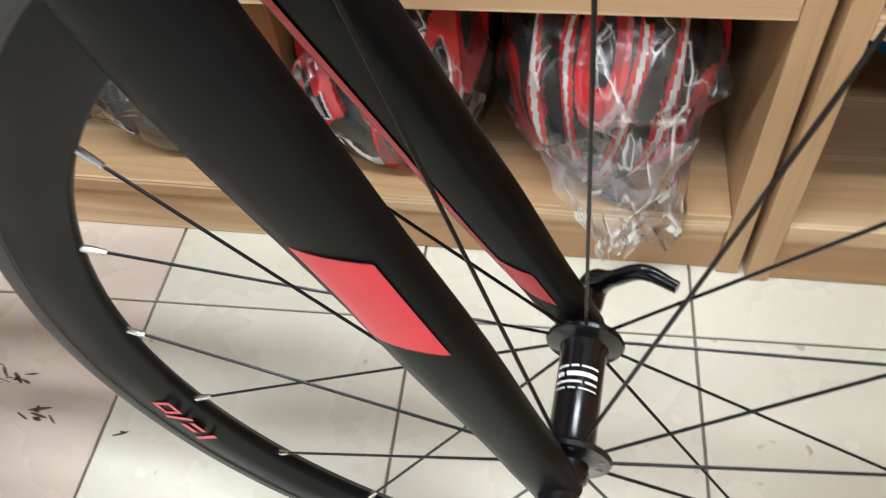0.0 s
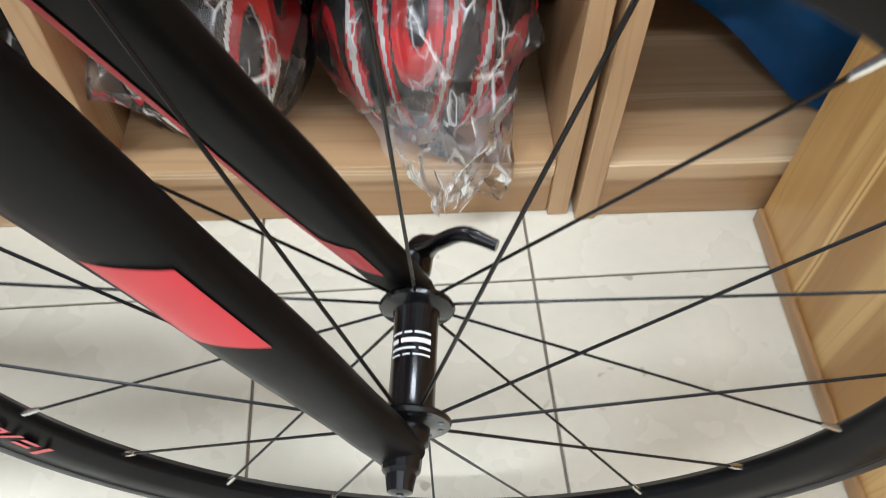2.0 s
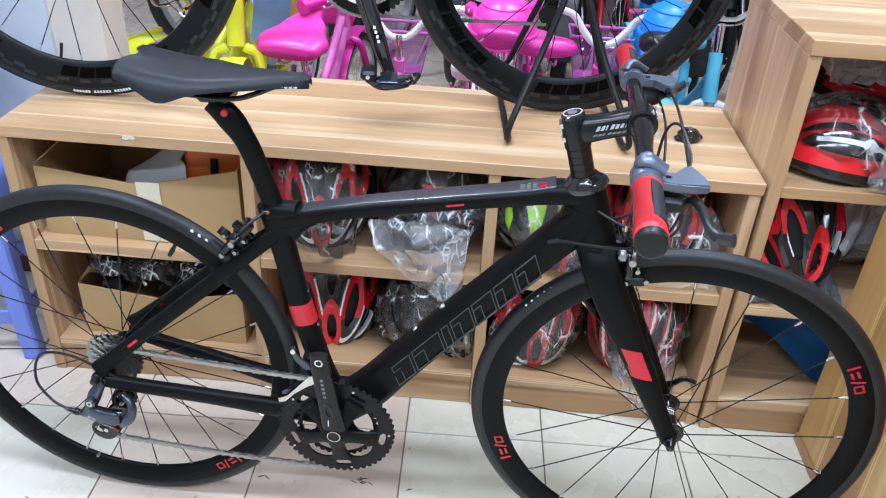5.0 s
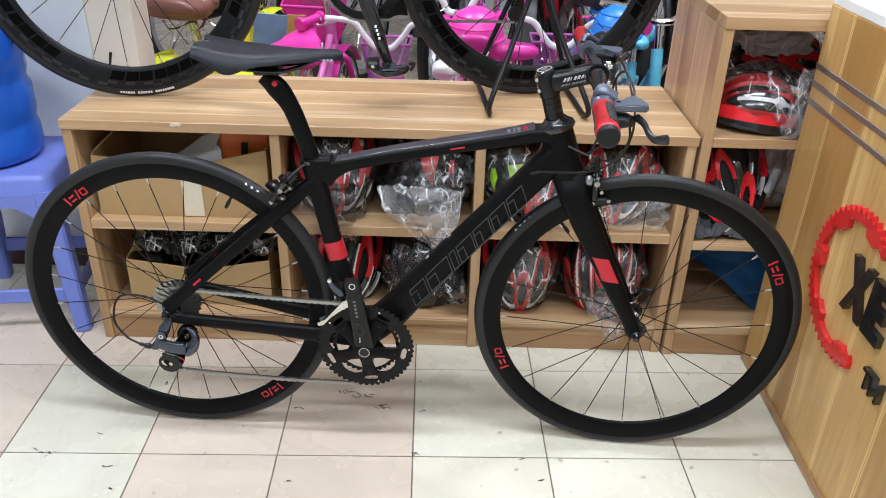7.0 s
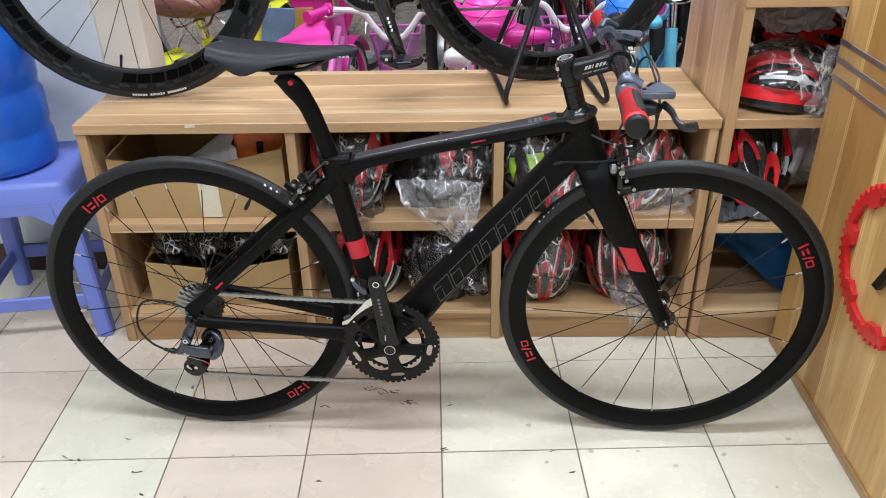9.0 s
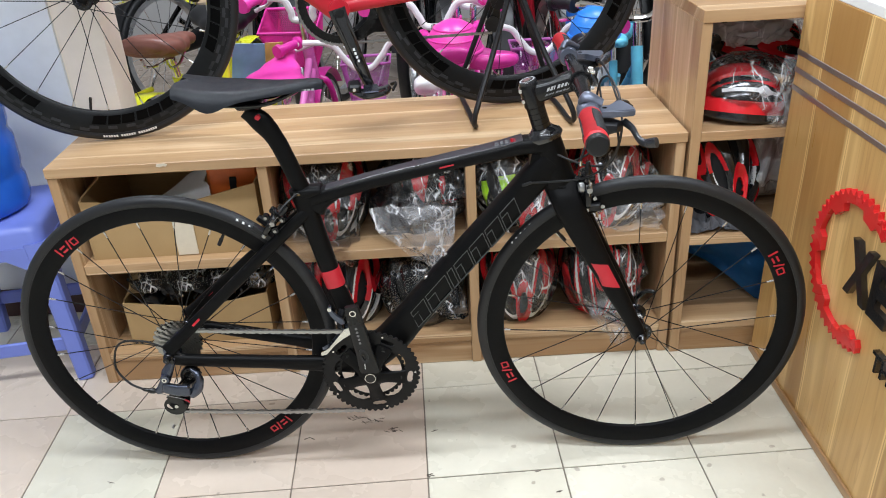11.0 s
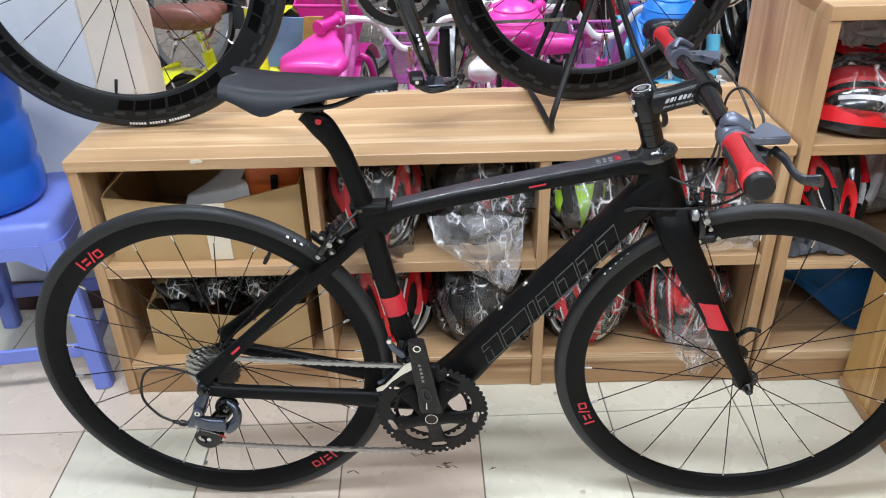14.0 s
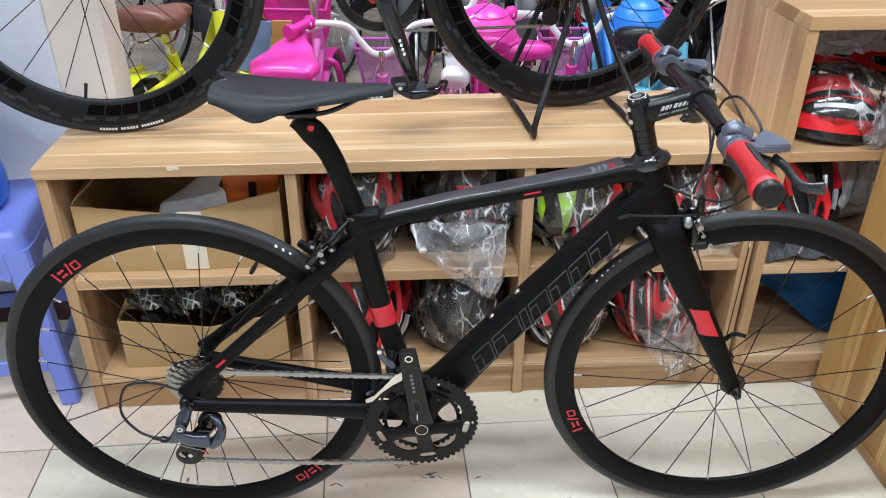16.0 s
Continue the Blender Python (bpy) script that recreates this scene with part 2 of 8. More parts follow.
def sweep(bm, pts, ra, rb=None, seg=12, up=(0, 1, 0), power=2.0, closed=False, caps=True):
    """A tube along pts; ra is the half width towards up, rb the half height across it."""
    pts = [Vector(p) for p in pts]
    rb = ra if rb is None else rb
    n = len(pts)
    rings = []
    prev = None
    for i, p in enumerate(pts):
        a = pts[i - 1] if (i or closed) else p
        c = pts[(i + 1) % n] if (i < n - 1 or closed) else p
        t = (c - a).normalized()
        s = Vector(up) if prev is None else prev
        s = s - t * s.dot(t)
        if s.length < 1e-4:
            s = t.orthogonal()
        s.normalize()
        if up is None or prev is not None:
            pass
        prev = s if closed is False else None
        nn = t.cross(s)
        f = i / max(1, n - 1)
        wa, wb = at(ra, f), at(rb, f)
        ring = []
        for k in range(seg):
            th = 2 * math.pi * k / seg
            cx, cy = math.cos(th), math.sin(th)
            if power != 2.0:
                cx = math.copysign(abs(cx) ** (2 / power), cx)
                cy = math.copysign(abs(cy) ** (2 / power), cy)
            ring.append(bm.verts.new(p + s * (wa * cx) + nn * (wb * cy)))
        rings.append(ring)
    pairs = list(zip(rings, rings[1:])) + ([(rings[-1], rings[0])] if closed else [])
    for r0, r1 in pairs:
        for k in range(seg):
            bm.faces.new((r0[k], r0[(k + 1) % seg], r1[(k + 1) % seg], r1[k]))
    if caps and not closed:
        bm.faces.new(rings[0][::-1])
        bm.faces.new(rings[-1])
    return bm


def tube(pts, r, seg=10, n=8, up=(0, 1, 0), rb=None, power=2.0, closed=False):
    return sweep(bmesh.new(), curve_pts(pts, n, closed) if n > 1 else pts, r, rb, seg, up, power, closed)


def lathe(bm, profile, seg=24, m=None, closed=False):
    """Turns (radius, along) about the y axis."""
    m = m or Matrix.Identity(4)
    rings = []
    for r, y in profile:
        rings.append([bm.verts.new(m @ V(r * math.cos(2 * math.pi * k / seg), y, r * math.sin(2 * math.pi * k / seg))) for k in range(seg)])
    pairs = list(zip(rings, rings[1:])) + ([(rings[-1], rings[0])] if closed else [])
    for r0, r1 in pairs:
        for k in range(seg):
            bm.faces.new((r0[k], r0[(k + 1) % seg], r1[(k + 1) % seg], r1[k]))
    if not closed:
        if profile[0][0] > 1e-5:
            bm.faces.new(rings[0][::-1])
        if profile[-1][0] > 1e-5:
            bm.faces.new(rings[-1])
    return bm


def box(bm, x0, x1, y0, y1, z0, z1, bev=0.0012, m=None):
    r = bmesh.ops.create_cube(bm, size=1.0)
    mm = Matrix.LocRotScale(((x0 + x1) / 2, (y0 + y1) / 2, (z0 + z1) / 2), None, (x1 - x0, y1 - y0, z1 - z0))
    bmesh.ops.transform(bm, matrix=mm, verts=r["verts"])
    if bev:
        es = list({e for v in r["verts"] for e in v.link_edges})
        rb = bmesh.ops.bevel(bm, geom=es, offset=bev, segments=1, affect="EDGES")
    return bm


def plate(bm, outline, y0, y1, m=None, holes=()):
    """A flat piece: an outline in x and z, from y0 to y1."""
    m = m or Matrix.Identity(4)
    a = [bm.verts.new(m @ V(x, y0, z)) for x, z in outline]
    b = [bm.verts.new(m @ V(x, y1, z)) for x, z in outline]
    n = len(a)
    for i in range(n):
        bm.faces.new((a[i], a[(i + 1) % n], b[(i + 1) % n], b[i]))
    if not holes:
        bm.faces.new(a)
        bm.faces.new(b[::-1])
        return bm
    front, back = [a], [b]
    for hole in holes:
        c = [bm.verts.new(m @ V(x, y0, z)) for x, z in hole]
        d = [bm.verts.new(m @ V(x, y1, z)) for x, z in hole]
        for i in range(len(c)):
            bm.faces.new((c[(i + 1) % len(c)], c[i], d[i], d[(i + 1) % len(c)]))
        front.append(c)
        back.append(d)
    for loops in (front, back):
        edges = [bm.edges.get((l[i], l[(i + 1) % len(l)])) for l in loops for i in range(len(l))]
        bmesh.ops.triangle_fill(bm, use_beauty=True, use_dissolve=False, edges=edges)
    bmesh.ops.recalc_face_normals(bm, faces=bm.faces[:])
    return bm


def ring_plate(bm, outer, inner, y0, y1):
    """A flat ring between two outlines with as many points each."""
    n = len(outer)
    o0 = [bm.verts.new(V(x, y0, z)) for x, z in outer]
    o1 = [bm.verts.new(V(x, y1, z)) for x, z in outer]
    i0 = [bm.verts.new(V(x, y0, z)) for x, z in inner]
    i1 = [bm.verts.new(V(x, y1, z)) for x, z in inner]
    for k in range(n):
        j = (k + 1) % n
        bm.faces.new((o0[k], o0[j], i0[j], i0[k]))
        bm.faces.new((o1[k], i1[k], i1[j], o1[j]))
        bm.faces.new((o0[k], o1[k], o1[j], o0[j]))
        bm.faces.new((i0[k], i0[j], i1[j], i1[k]))
    return bm


def board(name, x0, x1, y0, y1, z0, z1, material, parent, label=""):
    return part(name, box(bmesh.new(), x0, x1, y0, y1, z0, z1), material, parent, label)


# ---- room ----
ROOM = (-3.4, 3.2, -3.4, 4.6, 2.9)


def wall(name, x0, x1, y0, y1, z0, z1, material, label):
    return tagged(part(name, box(bmesh.new(), x0, x1, y0, y1, z0, z1, 0), material, None), label, "wall", kind="structure")


x0, x1, y0, y1, zc = ROOM
wall("wall_north", x0, x1, y1, y1 + 0.12, 0, zc, WALL_STOCK, "plain grey painted shop wall at the back")
wall("wall_south", x0, x1, y0 - 0.12, y0, 0, zc, WALL_STOCK, "plain grey painted wall behind the viewer")
wall("wall_east", x1, x1 + 0.12, y0, y1, 0, zc, WALL_STOCK, "plain grey painted side wall of the shop")
wall("wall_west", x0 - 0.12, x0, y0, y1, 0, zc, WALL_STOCK, "plain grey painted side wall of the shop")
tagged(part("ceiling", box(bmesh.new(), x0 - 0.12, x1 + 0.12, y0 - 0.12, y1 + 0.12, zc, zc + 0.1, 0), WALL_CEIL), "flat white shop ceiling", "ceiling", kind="structure")
wall("wall_partition", x0, -1.335, 0.805, 0.93, 0, zc, WALL_GREY, "pale blue-grey painted partition wall beside the shelf unit")
wall("wall_pillar", -1.3345, -1.215, 0.815, 0.93, 0, zc, WALL_CREAM, "cream painted end of the partition wall")
tagged(part("baseboard", box(bmesh.new(), x0, -1.335, 0.785, 0.8045, 0, 0.085, 0.003), SKIRT), "dark maroon skirting along the partition wall", "baseboard", kind="structure")

# ---- low shelf unit ----
CX = (-1.265, -0.79, -0.315, 0.167)
low = thing("shelf_unit", pose(0, 0, 0), "low honey-coloured laminate shelf unit with six open cells", "shelf")
FY, BY = 0.42, 0.80
board("top", -1.266, 0.192, FY - 0.004, BY, 0.578, 0.602, WOOD_X, low)
for i, cx in enumerate(CX):
    board("side_panel" if i in (0, 3) else "divider", cx, cx + 0.023, FY, BY - 0.004, 0.001, 0.5775, WOOD_Z, low)
for i in range(3):
    xa, xb = CX[i] + 0.0232, CX[i + 1] - 0.0002
    board("shelf", xa, xb, FY + 0.002, BY - 0.008, 0.322, 0.347, WOOD_X, low)
    board("bottom_shelf", xa, xb, FY + 0.002, BY - 0.008, 0.066, 0.090, WOOD_X, low)
    board("kickboard", xa, xb, FY + 0.006, FY + 0.028, 0.001, 0.0655, WOOD_X, low)
    board("back_panel", xa, xb, BY - 0.0075, BY - 0.002, 0.001, 0.5775, WOOD_X, low)

# ---- tall shelf unit ----
tall = thing("shelf_unit", pose(0, 0, 0), "taller honey-coloured laminate shelf unit with an open back", "shelf")
TY = 0.412
board("top", 0.197, 0.85, TY - 0.003, 0.80, 0.845, 0.872, WOOD_X, tall)
board("side_panel", 0.197, 0.220, TY, 0.798, 0.001, 0.8445, WOOD_Z, tall)
board("side_panel", 0.82, 0.843, TY, 0.798, 0.001, 0.8445, WOOD_Z, tall)
for z in (0.578, 0.312):
    board("shelf", 0.2203, 0.8197, TY + 0.002, 0.79, z, z + 0.023, WOOD_X, tall)
board("bottom_shelf", 0.2203, 0.8197, TY + 0.002, 0.79, 0.066, 0.09, WOOD_X, tall)
board("kickboard", 0.2203, 0.8197, TY + 0.006, TY + 0.028, 0.001, 0.0655, WOOD_X, tall)
board("back_panel", 0.2203, 0.8197, 0.7905, 0.796, 0.001, 0.311, WOOD_X, tall)

# ---- counter with the gear emblem ----
counter = thing("counter", pose(0, 0, 0), "honey-coloured laminate reception counter with a red gear emblem", "counter")
board("front_panel", 0.407, 0.43, -1.3, 0.405, 0.001, 0.905, WOOD_COUNTER, counter)
board("end_panel", 0.4302, 1.0, 0.38, 0.404, 0.001, 0.905, WOOD_COUNTER, counter)
board("end_panel", 0.4302, 1.0, -1.3, -1.276, 0.001, 0.905, WOOD_COUNTER, counter)
board("skirting", 0.401, 0.4068, -1.3, 0.405, 0.001, 0.022, WOOD_Y, counter)
board("worktop", 0.409, 1.02, -1.31, 0.406, 0.9052, 0.925, WALL_WHITE, counter, "white worktop")
for z in (0.777, 0.739, 0.700):
    board("inlay_strip", 0.4045, 0.4068, -1.3, 0.405, z - 0.006, z + 0.006, INLAY, counter, "brushed metal inlay strip")

# ---- wheels ----


def decal_marks(parent, radius, angle, side, material):
    """Red rim mark: a bar, two short bars, a slash and a hollow square, as plain shapes."""
    def mark(a0, r0, a1, r1, w):
        bm = bmesh.new()
        p0 = V(math.cos(a0) * r0, 0, math.sin(a0) * r0)
        p1 = V(math.cos(a1) * r1, 0, math.sin(a1) * r1)
        d = (p1 - p0).normalized()
        n = V(-d.z, 0, d.x) * w / 2
        o = [p0 - n, p1 - n, p1 + n, p0 + n]
        return plate(bm, [(v.x, v.z) for v in o], side, side * 1.02)
    r, k = radius, 1 / radius
    for a0, r0, a1, r1, w in ((0.000, -0.009, 0.000, 0.011, 0.004), (0.008, -0.005, 0.021, -0.005, 0.004), (0.008, 0.004, 0.021, 0.004, 0.004),
                              (0.026, -0.010, 0.032, 0.010, 0.0035), (0.036, -0.007, 0.051, -0.007, 0.003), (0.036, 0.005, 0.051, 0.005, 0.003),
                              (0.0372, -0.007, 0.0372, 0.005, 0.003), (0.0498, -0.007, 0.0498, 0.005, 0.003)):
        part("decal", mark(angle - a0 * k, r + r0, angle - a1 * k, r + r1, w), material, parent, "", shade=False)


def build_wheel(parent, m, spokes, phase, r_out=0.330, tyre_w=0.0118, rim_in=0.276, rim_w=0.0112, flanges=(-0.034, 0.034), flange_r=0.021,
                decals=(), rim_mat=RIM, cross=62, label="satin black deep-section rim"):
    """A wheel round the y axis: rim > tyre, hub, spokes with nipples, marks."""
    bead = r_out - 0.019
    prof = []
    for k in range(9):
        th = math.pi * k / 8
        prof.append((rim_in + 0.004 - 0.004 * math.sin(th), -math.cos(th) * rim_w * 0.45))
    prof += [(rim_in + 0.012, rim_w * 0.93), (bead - 0.008, rim_w), (bead, rim_w * 0.95), (bead, -rim_w * 0.95), (bead - 0.008, -rim_w), (rim_in + 0.012, -rim_w * 0.93)]
    rim = part("wheel", lathe(bmesh.new(), prof, 96, closed=True), rim_mat, parent, label, angle=50)
    rim.matrix_basis = m
    tp = []
    for k in range(14):
        th = math.pi * (-0.12 + 1.24 * k / 13)
        tp.append((r_out - 0.0125 + 0.0125 * math.sin(th) * (1.0 if math.sin(th) > 0 else 1.2), -math.cos(th) * tyre_w * 1.04))
    tp += [(bead - 0.002, tyre_w * 0.86), (bead - 0.002, -tyre_w * 0.86)]
    part("tyre", lathe(bmesh.new(), tp, 112, closed=True), RUBBER, rim, "smooth black road tyre", angle=60)
    # a thin moulded line where tyre and rim meet
    part("tyre_bead", lathe(bmesh.new(), [(bead + 0.0005, -rim_w * 1.04), (bead + 0.002, -rim_w * 1.07), (bead + 0.002, rim_w * 1.07), (bead + 0.0005, rim_w * 1.04)], 96, closed=True), BLACK_PLASTIC, rim)
    fl0, fl1 = flanges
    hp = [(0.0085, fl0 - 0.014), (0.0105, fl0 - 0.012), (0.0105, fl0 - 0.004), (0.0135, fl0 - 0.0025), (flange_r, fl0 - 0.0022), (flange_r + 0.001, fl0), (flange_r, fl0 + 0.0015),
          (0.0135, fl0 + 0.004), (0.0125, fl0 + 0.008), (0.0125, fl1 - 0.008), (0.0135, fl1 - 0.004), (flange_r, fl1 - 0.0015), (flange_r + 0.001, fl1), (flange_r, fl1 + 0.0022),
          (0.0135, fl1 + 0.0025), (0.0105, fl1 + 0.004), (0.0105, fl1 + 0.012), (0.0085, fl1 + 0.014)]
    hub = part("hub", lathe(bmesh.new(), hp, 28), BLACK_METAL, rim, "glossy black hub with drilled flanges", angle=30)
    for s in (fl0 - 0.0024, fl1 + 0.0024):
        for k in range(spokes // 2):
            a = 2 * math.pi * (k + 0.5) / (spokes // 2)
            hole = lathe(bmesh.new(), [(0.0016, -0.0003), (0.0016, 0.0003)], 8, Matrix.Translation((math.cos(a) * (flange_r - 0.0042), s, math.sin(a) * (flange_r - 0.0042))))
            part("flange_hole", hole, GUNMETAL, rim)
    protos = {}
    nip_proto = None
    for k in range(spokes):
        a = phase + 2 * math.pi * k / spokes
        side = k % 2
        lean = (1 if (k // 2) % 2 else -1) * radians(cross)
        key = (side, lean)
        if key not in protos:
            end = V(rim_in - 0.002, 0, 0)
            start = V(math.cos(lean) * (flange_r - 0.004), flanges[side], math.sin(lean) * (flange_r - 0.004))
            bm = sweep(bmesh.new(), [start, start + (end - start) * 0.5, end], [0.00105, 0.00095, 0.00105], None, 6, (0, 1, 0.01))
            sp = part("spoke", bm, SPOKE, rim)
            d = (start - end).normalized()
            nb = sweep(bmesh.new(), [end - d * 0.002, end + d * 0.004, end + d * 0.011], [0.0022, 0.0022, 0.0016], None, 8, (0, 1, 0.01))
            np_ = part("nipple", nb, STEEL, rim)
            protos[key] = (sp, np_)
            sp.matrix_basis = np_.matrix_basis = Matrix.Rotation(-a, 4, "Y")
        else:
            for proto in protos[key]:
                share(proto, Matrix.Rotation(-a, 4, "Y"), rim)
    for a in decals:
        decal_marks(rim, rim_in + 0.0165, a, -rim_w * 1.02, RED)
    return rim


# ---- road bicycle on the floor ----
BW = pose(-0.935, 0.120, 0.0, 0, 0, -2.55)
BI = BW.inverted()


def L(x, y, z):
    """From the place's metres into the bicycle's own."""
    return BI @ V(x, y, z)


bike = thing("road_bicycle", BW, "matte black carbon road bicycle with red accents and flat handlebar", "bicycle")

# frame
fb = bmesh.new()
sweep(fb, curve_pts([(0.300, 0, 0.652), (0.306, 0, 0.60), (0.335, 0, 0.46), (0.360, 0, 0.36), (0.388, 0, 0.262)], 6), [0.0165, 0.0150, 0.0150, 0.0170, 0.022], [0.0265, 0.0195, 0.0185, 0.0190, 0.026], 20, (0, 1, 0), 2.6)
sweep(fb, curve_pts([(0.312, 0, 0.6325), (0.35, 0, 0.6415), (0.443, 0, 0.665), (0.55, 0, 0.6875), (0.663, 0, 0.710), (0.712, 0, 0.7205), (0.752, 0, 0.722)], 6), [0.0150, 0.0172, 0.0185, 0.020, 0.0215, 0.0225, 0.022], [0.0150, 0.0140, 0.0125, 0.0122, 0.0130, 0.0150, 0.016], 22, (0, 1, 0), 3.2)
sweep(fb, curve_pts([(0.385, 0, 0.262), (0.442, 0, 0.309), (0.500, 0, 0.380), (0.564, 0, 0.4575), (0.6446, 0, 0.552), (0.693, 0, 0.6075), (0.738, 0, 0.660), (0.765, 0, 0.692)], 6), [0.030, 0.028, 0.0275, 0.027, 0.026, 0.025, 0.024, 0.022], [0.034, 0.0335, 0.031, 0.029, 0.0268, 0.0265, 0.0275, 0.026], 24, (0, 1, 0), 3.2)
sweep(fb, curve_pts([(0.752, 0, 0.737), (0.764, 0, 0.700), (0.778, 0, 0.650), (0.786, 0, 0.628)], 5), [0.0225, 0.021, 0.023, 0.026], [0.027, 0.028, 0.031, 0.029], 20, (0, 1, 0), 2.3)
lathe(fb, [(0.0225, -0.040), (0.0235, -0.036), (0.0235, 0.036), (0.0225, 0.040)], 24, Matrix.Translation((0.3985, 0, 0.260)))
for s in (-1, 1):
    sweep(fb, curve_pts([(0.000, s * 0.066, 0.340), (0.03, s * 0.060, 0.368), (0.12, s * 0.045, 0.448), (0.22, s * 0.028, 0.536), (0.285, s * 0.014, 0.592), (0.316, s * 0.005, 0.616)], 6), [0.008, 0.0075, 0.0075, 0.0080, 0.0075, 0.006], [0.016, 0.0125, 0.0115, 0.0120, 0.0115, 0.010], 14, (0, 1, 0), 2.6)
    sweep(fb, curve_pts([(-0.010, s * 0.066, 0.325), (0.03, s * 0.062, 0.314), (0.18, s * 0.046, 0.292), (0.30, s * 0.034, 0.274), (0.38, s * 0.022, 0.262)], 6), [0.008, 0.0095, 0.010, 0.011, 0.012], [0.014, 0.0125, 0.014, 0.018, 0.022], 14, (0, 1, 0), 2.8)
sweep(fb, curve_pts([(0.726, 0, 0.694), (0.745, 0, 0.690), (0.765, 0, 0.686)], 5), [0.012, 0.019, 0.022], [0.018, 0.030, 0.040], 18, (0, 1, 0), 2.6)
sweep(fb, curve_pts([(0.318, 0, 0.612), (0.335, 0, 0.628), (0.360, 0, 0.638)], 5), [0.013, 0.014, 0.014], [0.022, 0.018, 0.012], 14, (0, 1, 0), 2.4)
sweep(fb, curve_pts([(0.374, 0, 0.318), (0.390, 0, 0.304), (0.410, 0, 0.299), (0.432, 0, 0.306), (0.450, 0, 0.324)], 5), [0.016, 0.021, 0.023, 0.024, 0.024], [0.012, 0.022, 0.027, 0.024, 0.014], 14, (0, 1, 0), 2.4)
part("frame", fb, CARBON, bike, "matte black carbon frame", angle=40)

# glossy tops and red accents
part("seat_clamp", sweep(bmesh.new(), curve_pts([(0.290, 0, 0.641), (0.308, 0, 0.6455), (0.336, 0, 0.6505)], 5), [0.0172, 0.0180, 0.0176], [0.012, 0.012, 0.0085], 18, (0, 1, 0), 2.6), CARBON, bike)
part("gloss_strip", sweep(bmesh.new(), curve_pts([(0.345, 0, 0.6525), (0.443, 0, 0.6765), (0.55, 0, 0.6988), (0.663, 0, 0.7220), (0.712, 0, 0.7345)], 6), [0.0135, 0.0150, 0.0165, 0.0180, 0.0185], 0.0024, 16, (0, 1, 0), 5.0), CARBON_SATIN, bike, "glossy black strip along the top tube")
part("stripe", sweep(bmesh.new(), [(0.3305, 0, 0.479), (0.3395, 0, 0.441)], [0.0158, 0.0160], [0.0196, 0.0196], 20, (0, 1, 0), 2.6), RED, bike, "red band round the seat tube")
for s in (-1, 1):
    part("stripe", sweep(bmesh.new(), [(0.058, s * 0.0559, 0.394), (0.073, s * 0.0531, 0.4075)], [0.0081, 0.0081], [0.0035, 0.0035], 12, (0, 1, 0), 2.6), RED, bike)
part("mark", plate(bmesh.new(), [(0.560, 0.6885), (0.586, 0.6940), (0.586, 0.6965), (0.560, 0.6910)], -0.0213, -0.0200), RED, bike)
for i, (xa, w) in enumerate(((0.662, 0.007), (0.672, 0.005), (0.680, 0.007), (0.690, 0.010))):
    for j in range(3):
        part("mark", box(bmesh.new(), xa, xa + w, -0.0135 + j * 0.006, -0.0121 + j * 0.006, 0.7243 + (xa - 0.662) * 0.235, 0.7252 + (xa - 0.655) * 0.235, 0), RED if i == 3 else DIM_PRINT, bike)

# outlined blocks along the down tube in place of lettering
d0, d1 = V(0.447, 0, 0.308), V(0.742, 0, 0.652)
dd = (d1 - d0).normalized()
dn = V(-dd.z, 0, dd.x)
BLOCKS = ((0.000, 0.036), (0.042, 0.054), (0.102, 0.012), (0.120, 0.036), (0.161, 0.036), (0.202, 0.034), (0.241, 0.036))
LOGO = plain("logo_grey", (0.055, 0.06, 0.06), 0.4, var=0.05)
SL = 0.016
for a, w in BLOCKS:
    inner = ((a + w * 0.40, -0.0135, a + w * 0.40 + SL * 0.72, 0.0103), (a + SL * 0.72, 0.0103, a + w * 0.40 + SL * 0.72, 0.0103)) if w > 0.02 else ()
    for u0, v0, u1, v1 in ((a, -0.0135, a + w, -0.0135), (a + SL, 0.0195, a + w + SL, 0.0195), (a, -0.0135, a + SL, 0.0195), (a + w, -0.0135, a + w + SL, 0.0195), *inner):
        p, q = d0 + dd * (0.066 + u0 * 1.15) + dn * v0, d0 + dd * (0.066 + u1 * 1.15) + dn * v1
        e = (q - p).normalized()
        n = V(-e.z, 0, e.x) * 0.0006
        yy = -0.0264
        part("mark", plate(bmesh.new(), [((p - n).x, (p - n).z), ((q - n).x, (q - n).z), ((q + n).x, (q + n).z), ((p + n).x, (p + n).z)], yy - 0.0010, yy + 0.003), LOGO, bike, shade=False)

# bottle bolts on the down tube
for w in ((-0.4126, 0.0951, 0.4473), (-0.3722, 0.0909, 0.4971)):
    p = L(*w)
    p = V(p.x, 0, p.z)
    part("bolt", sweep(bmesh.new(), [p + dn * 0.001, p + dn * 0.0045, p + dn * 0.0065], [0.0058, 0.0058, 0.004], None, 10), STEEL, bike)
for z in (0.53, 0.465):
    p = V(0.305 + (0.60 - z) * 0.235 + 0.018, 0, z - 0.03)
    part("bolt", sweep(bmesh.new(), [p, p + V(0.004, 0, 0.001), p + V(0.0055, 0, 0.0015)], [0.0042, 0.0042, 0.003], None, 10), STEEL, bike)

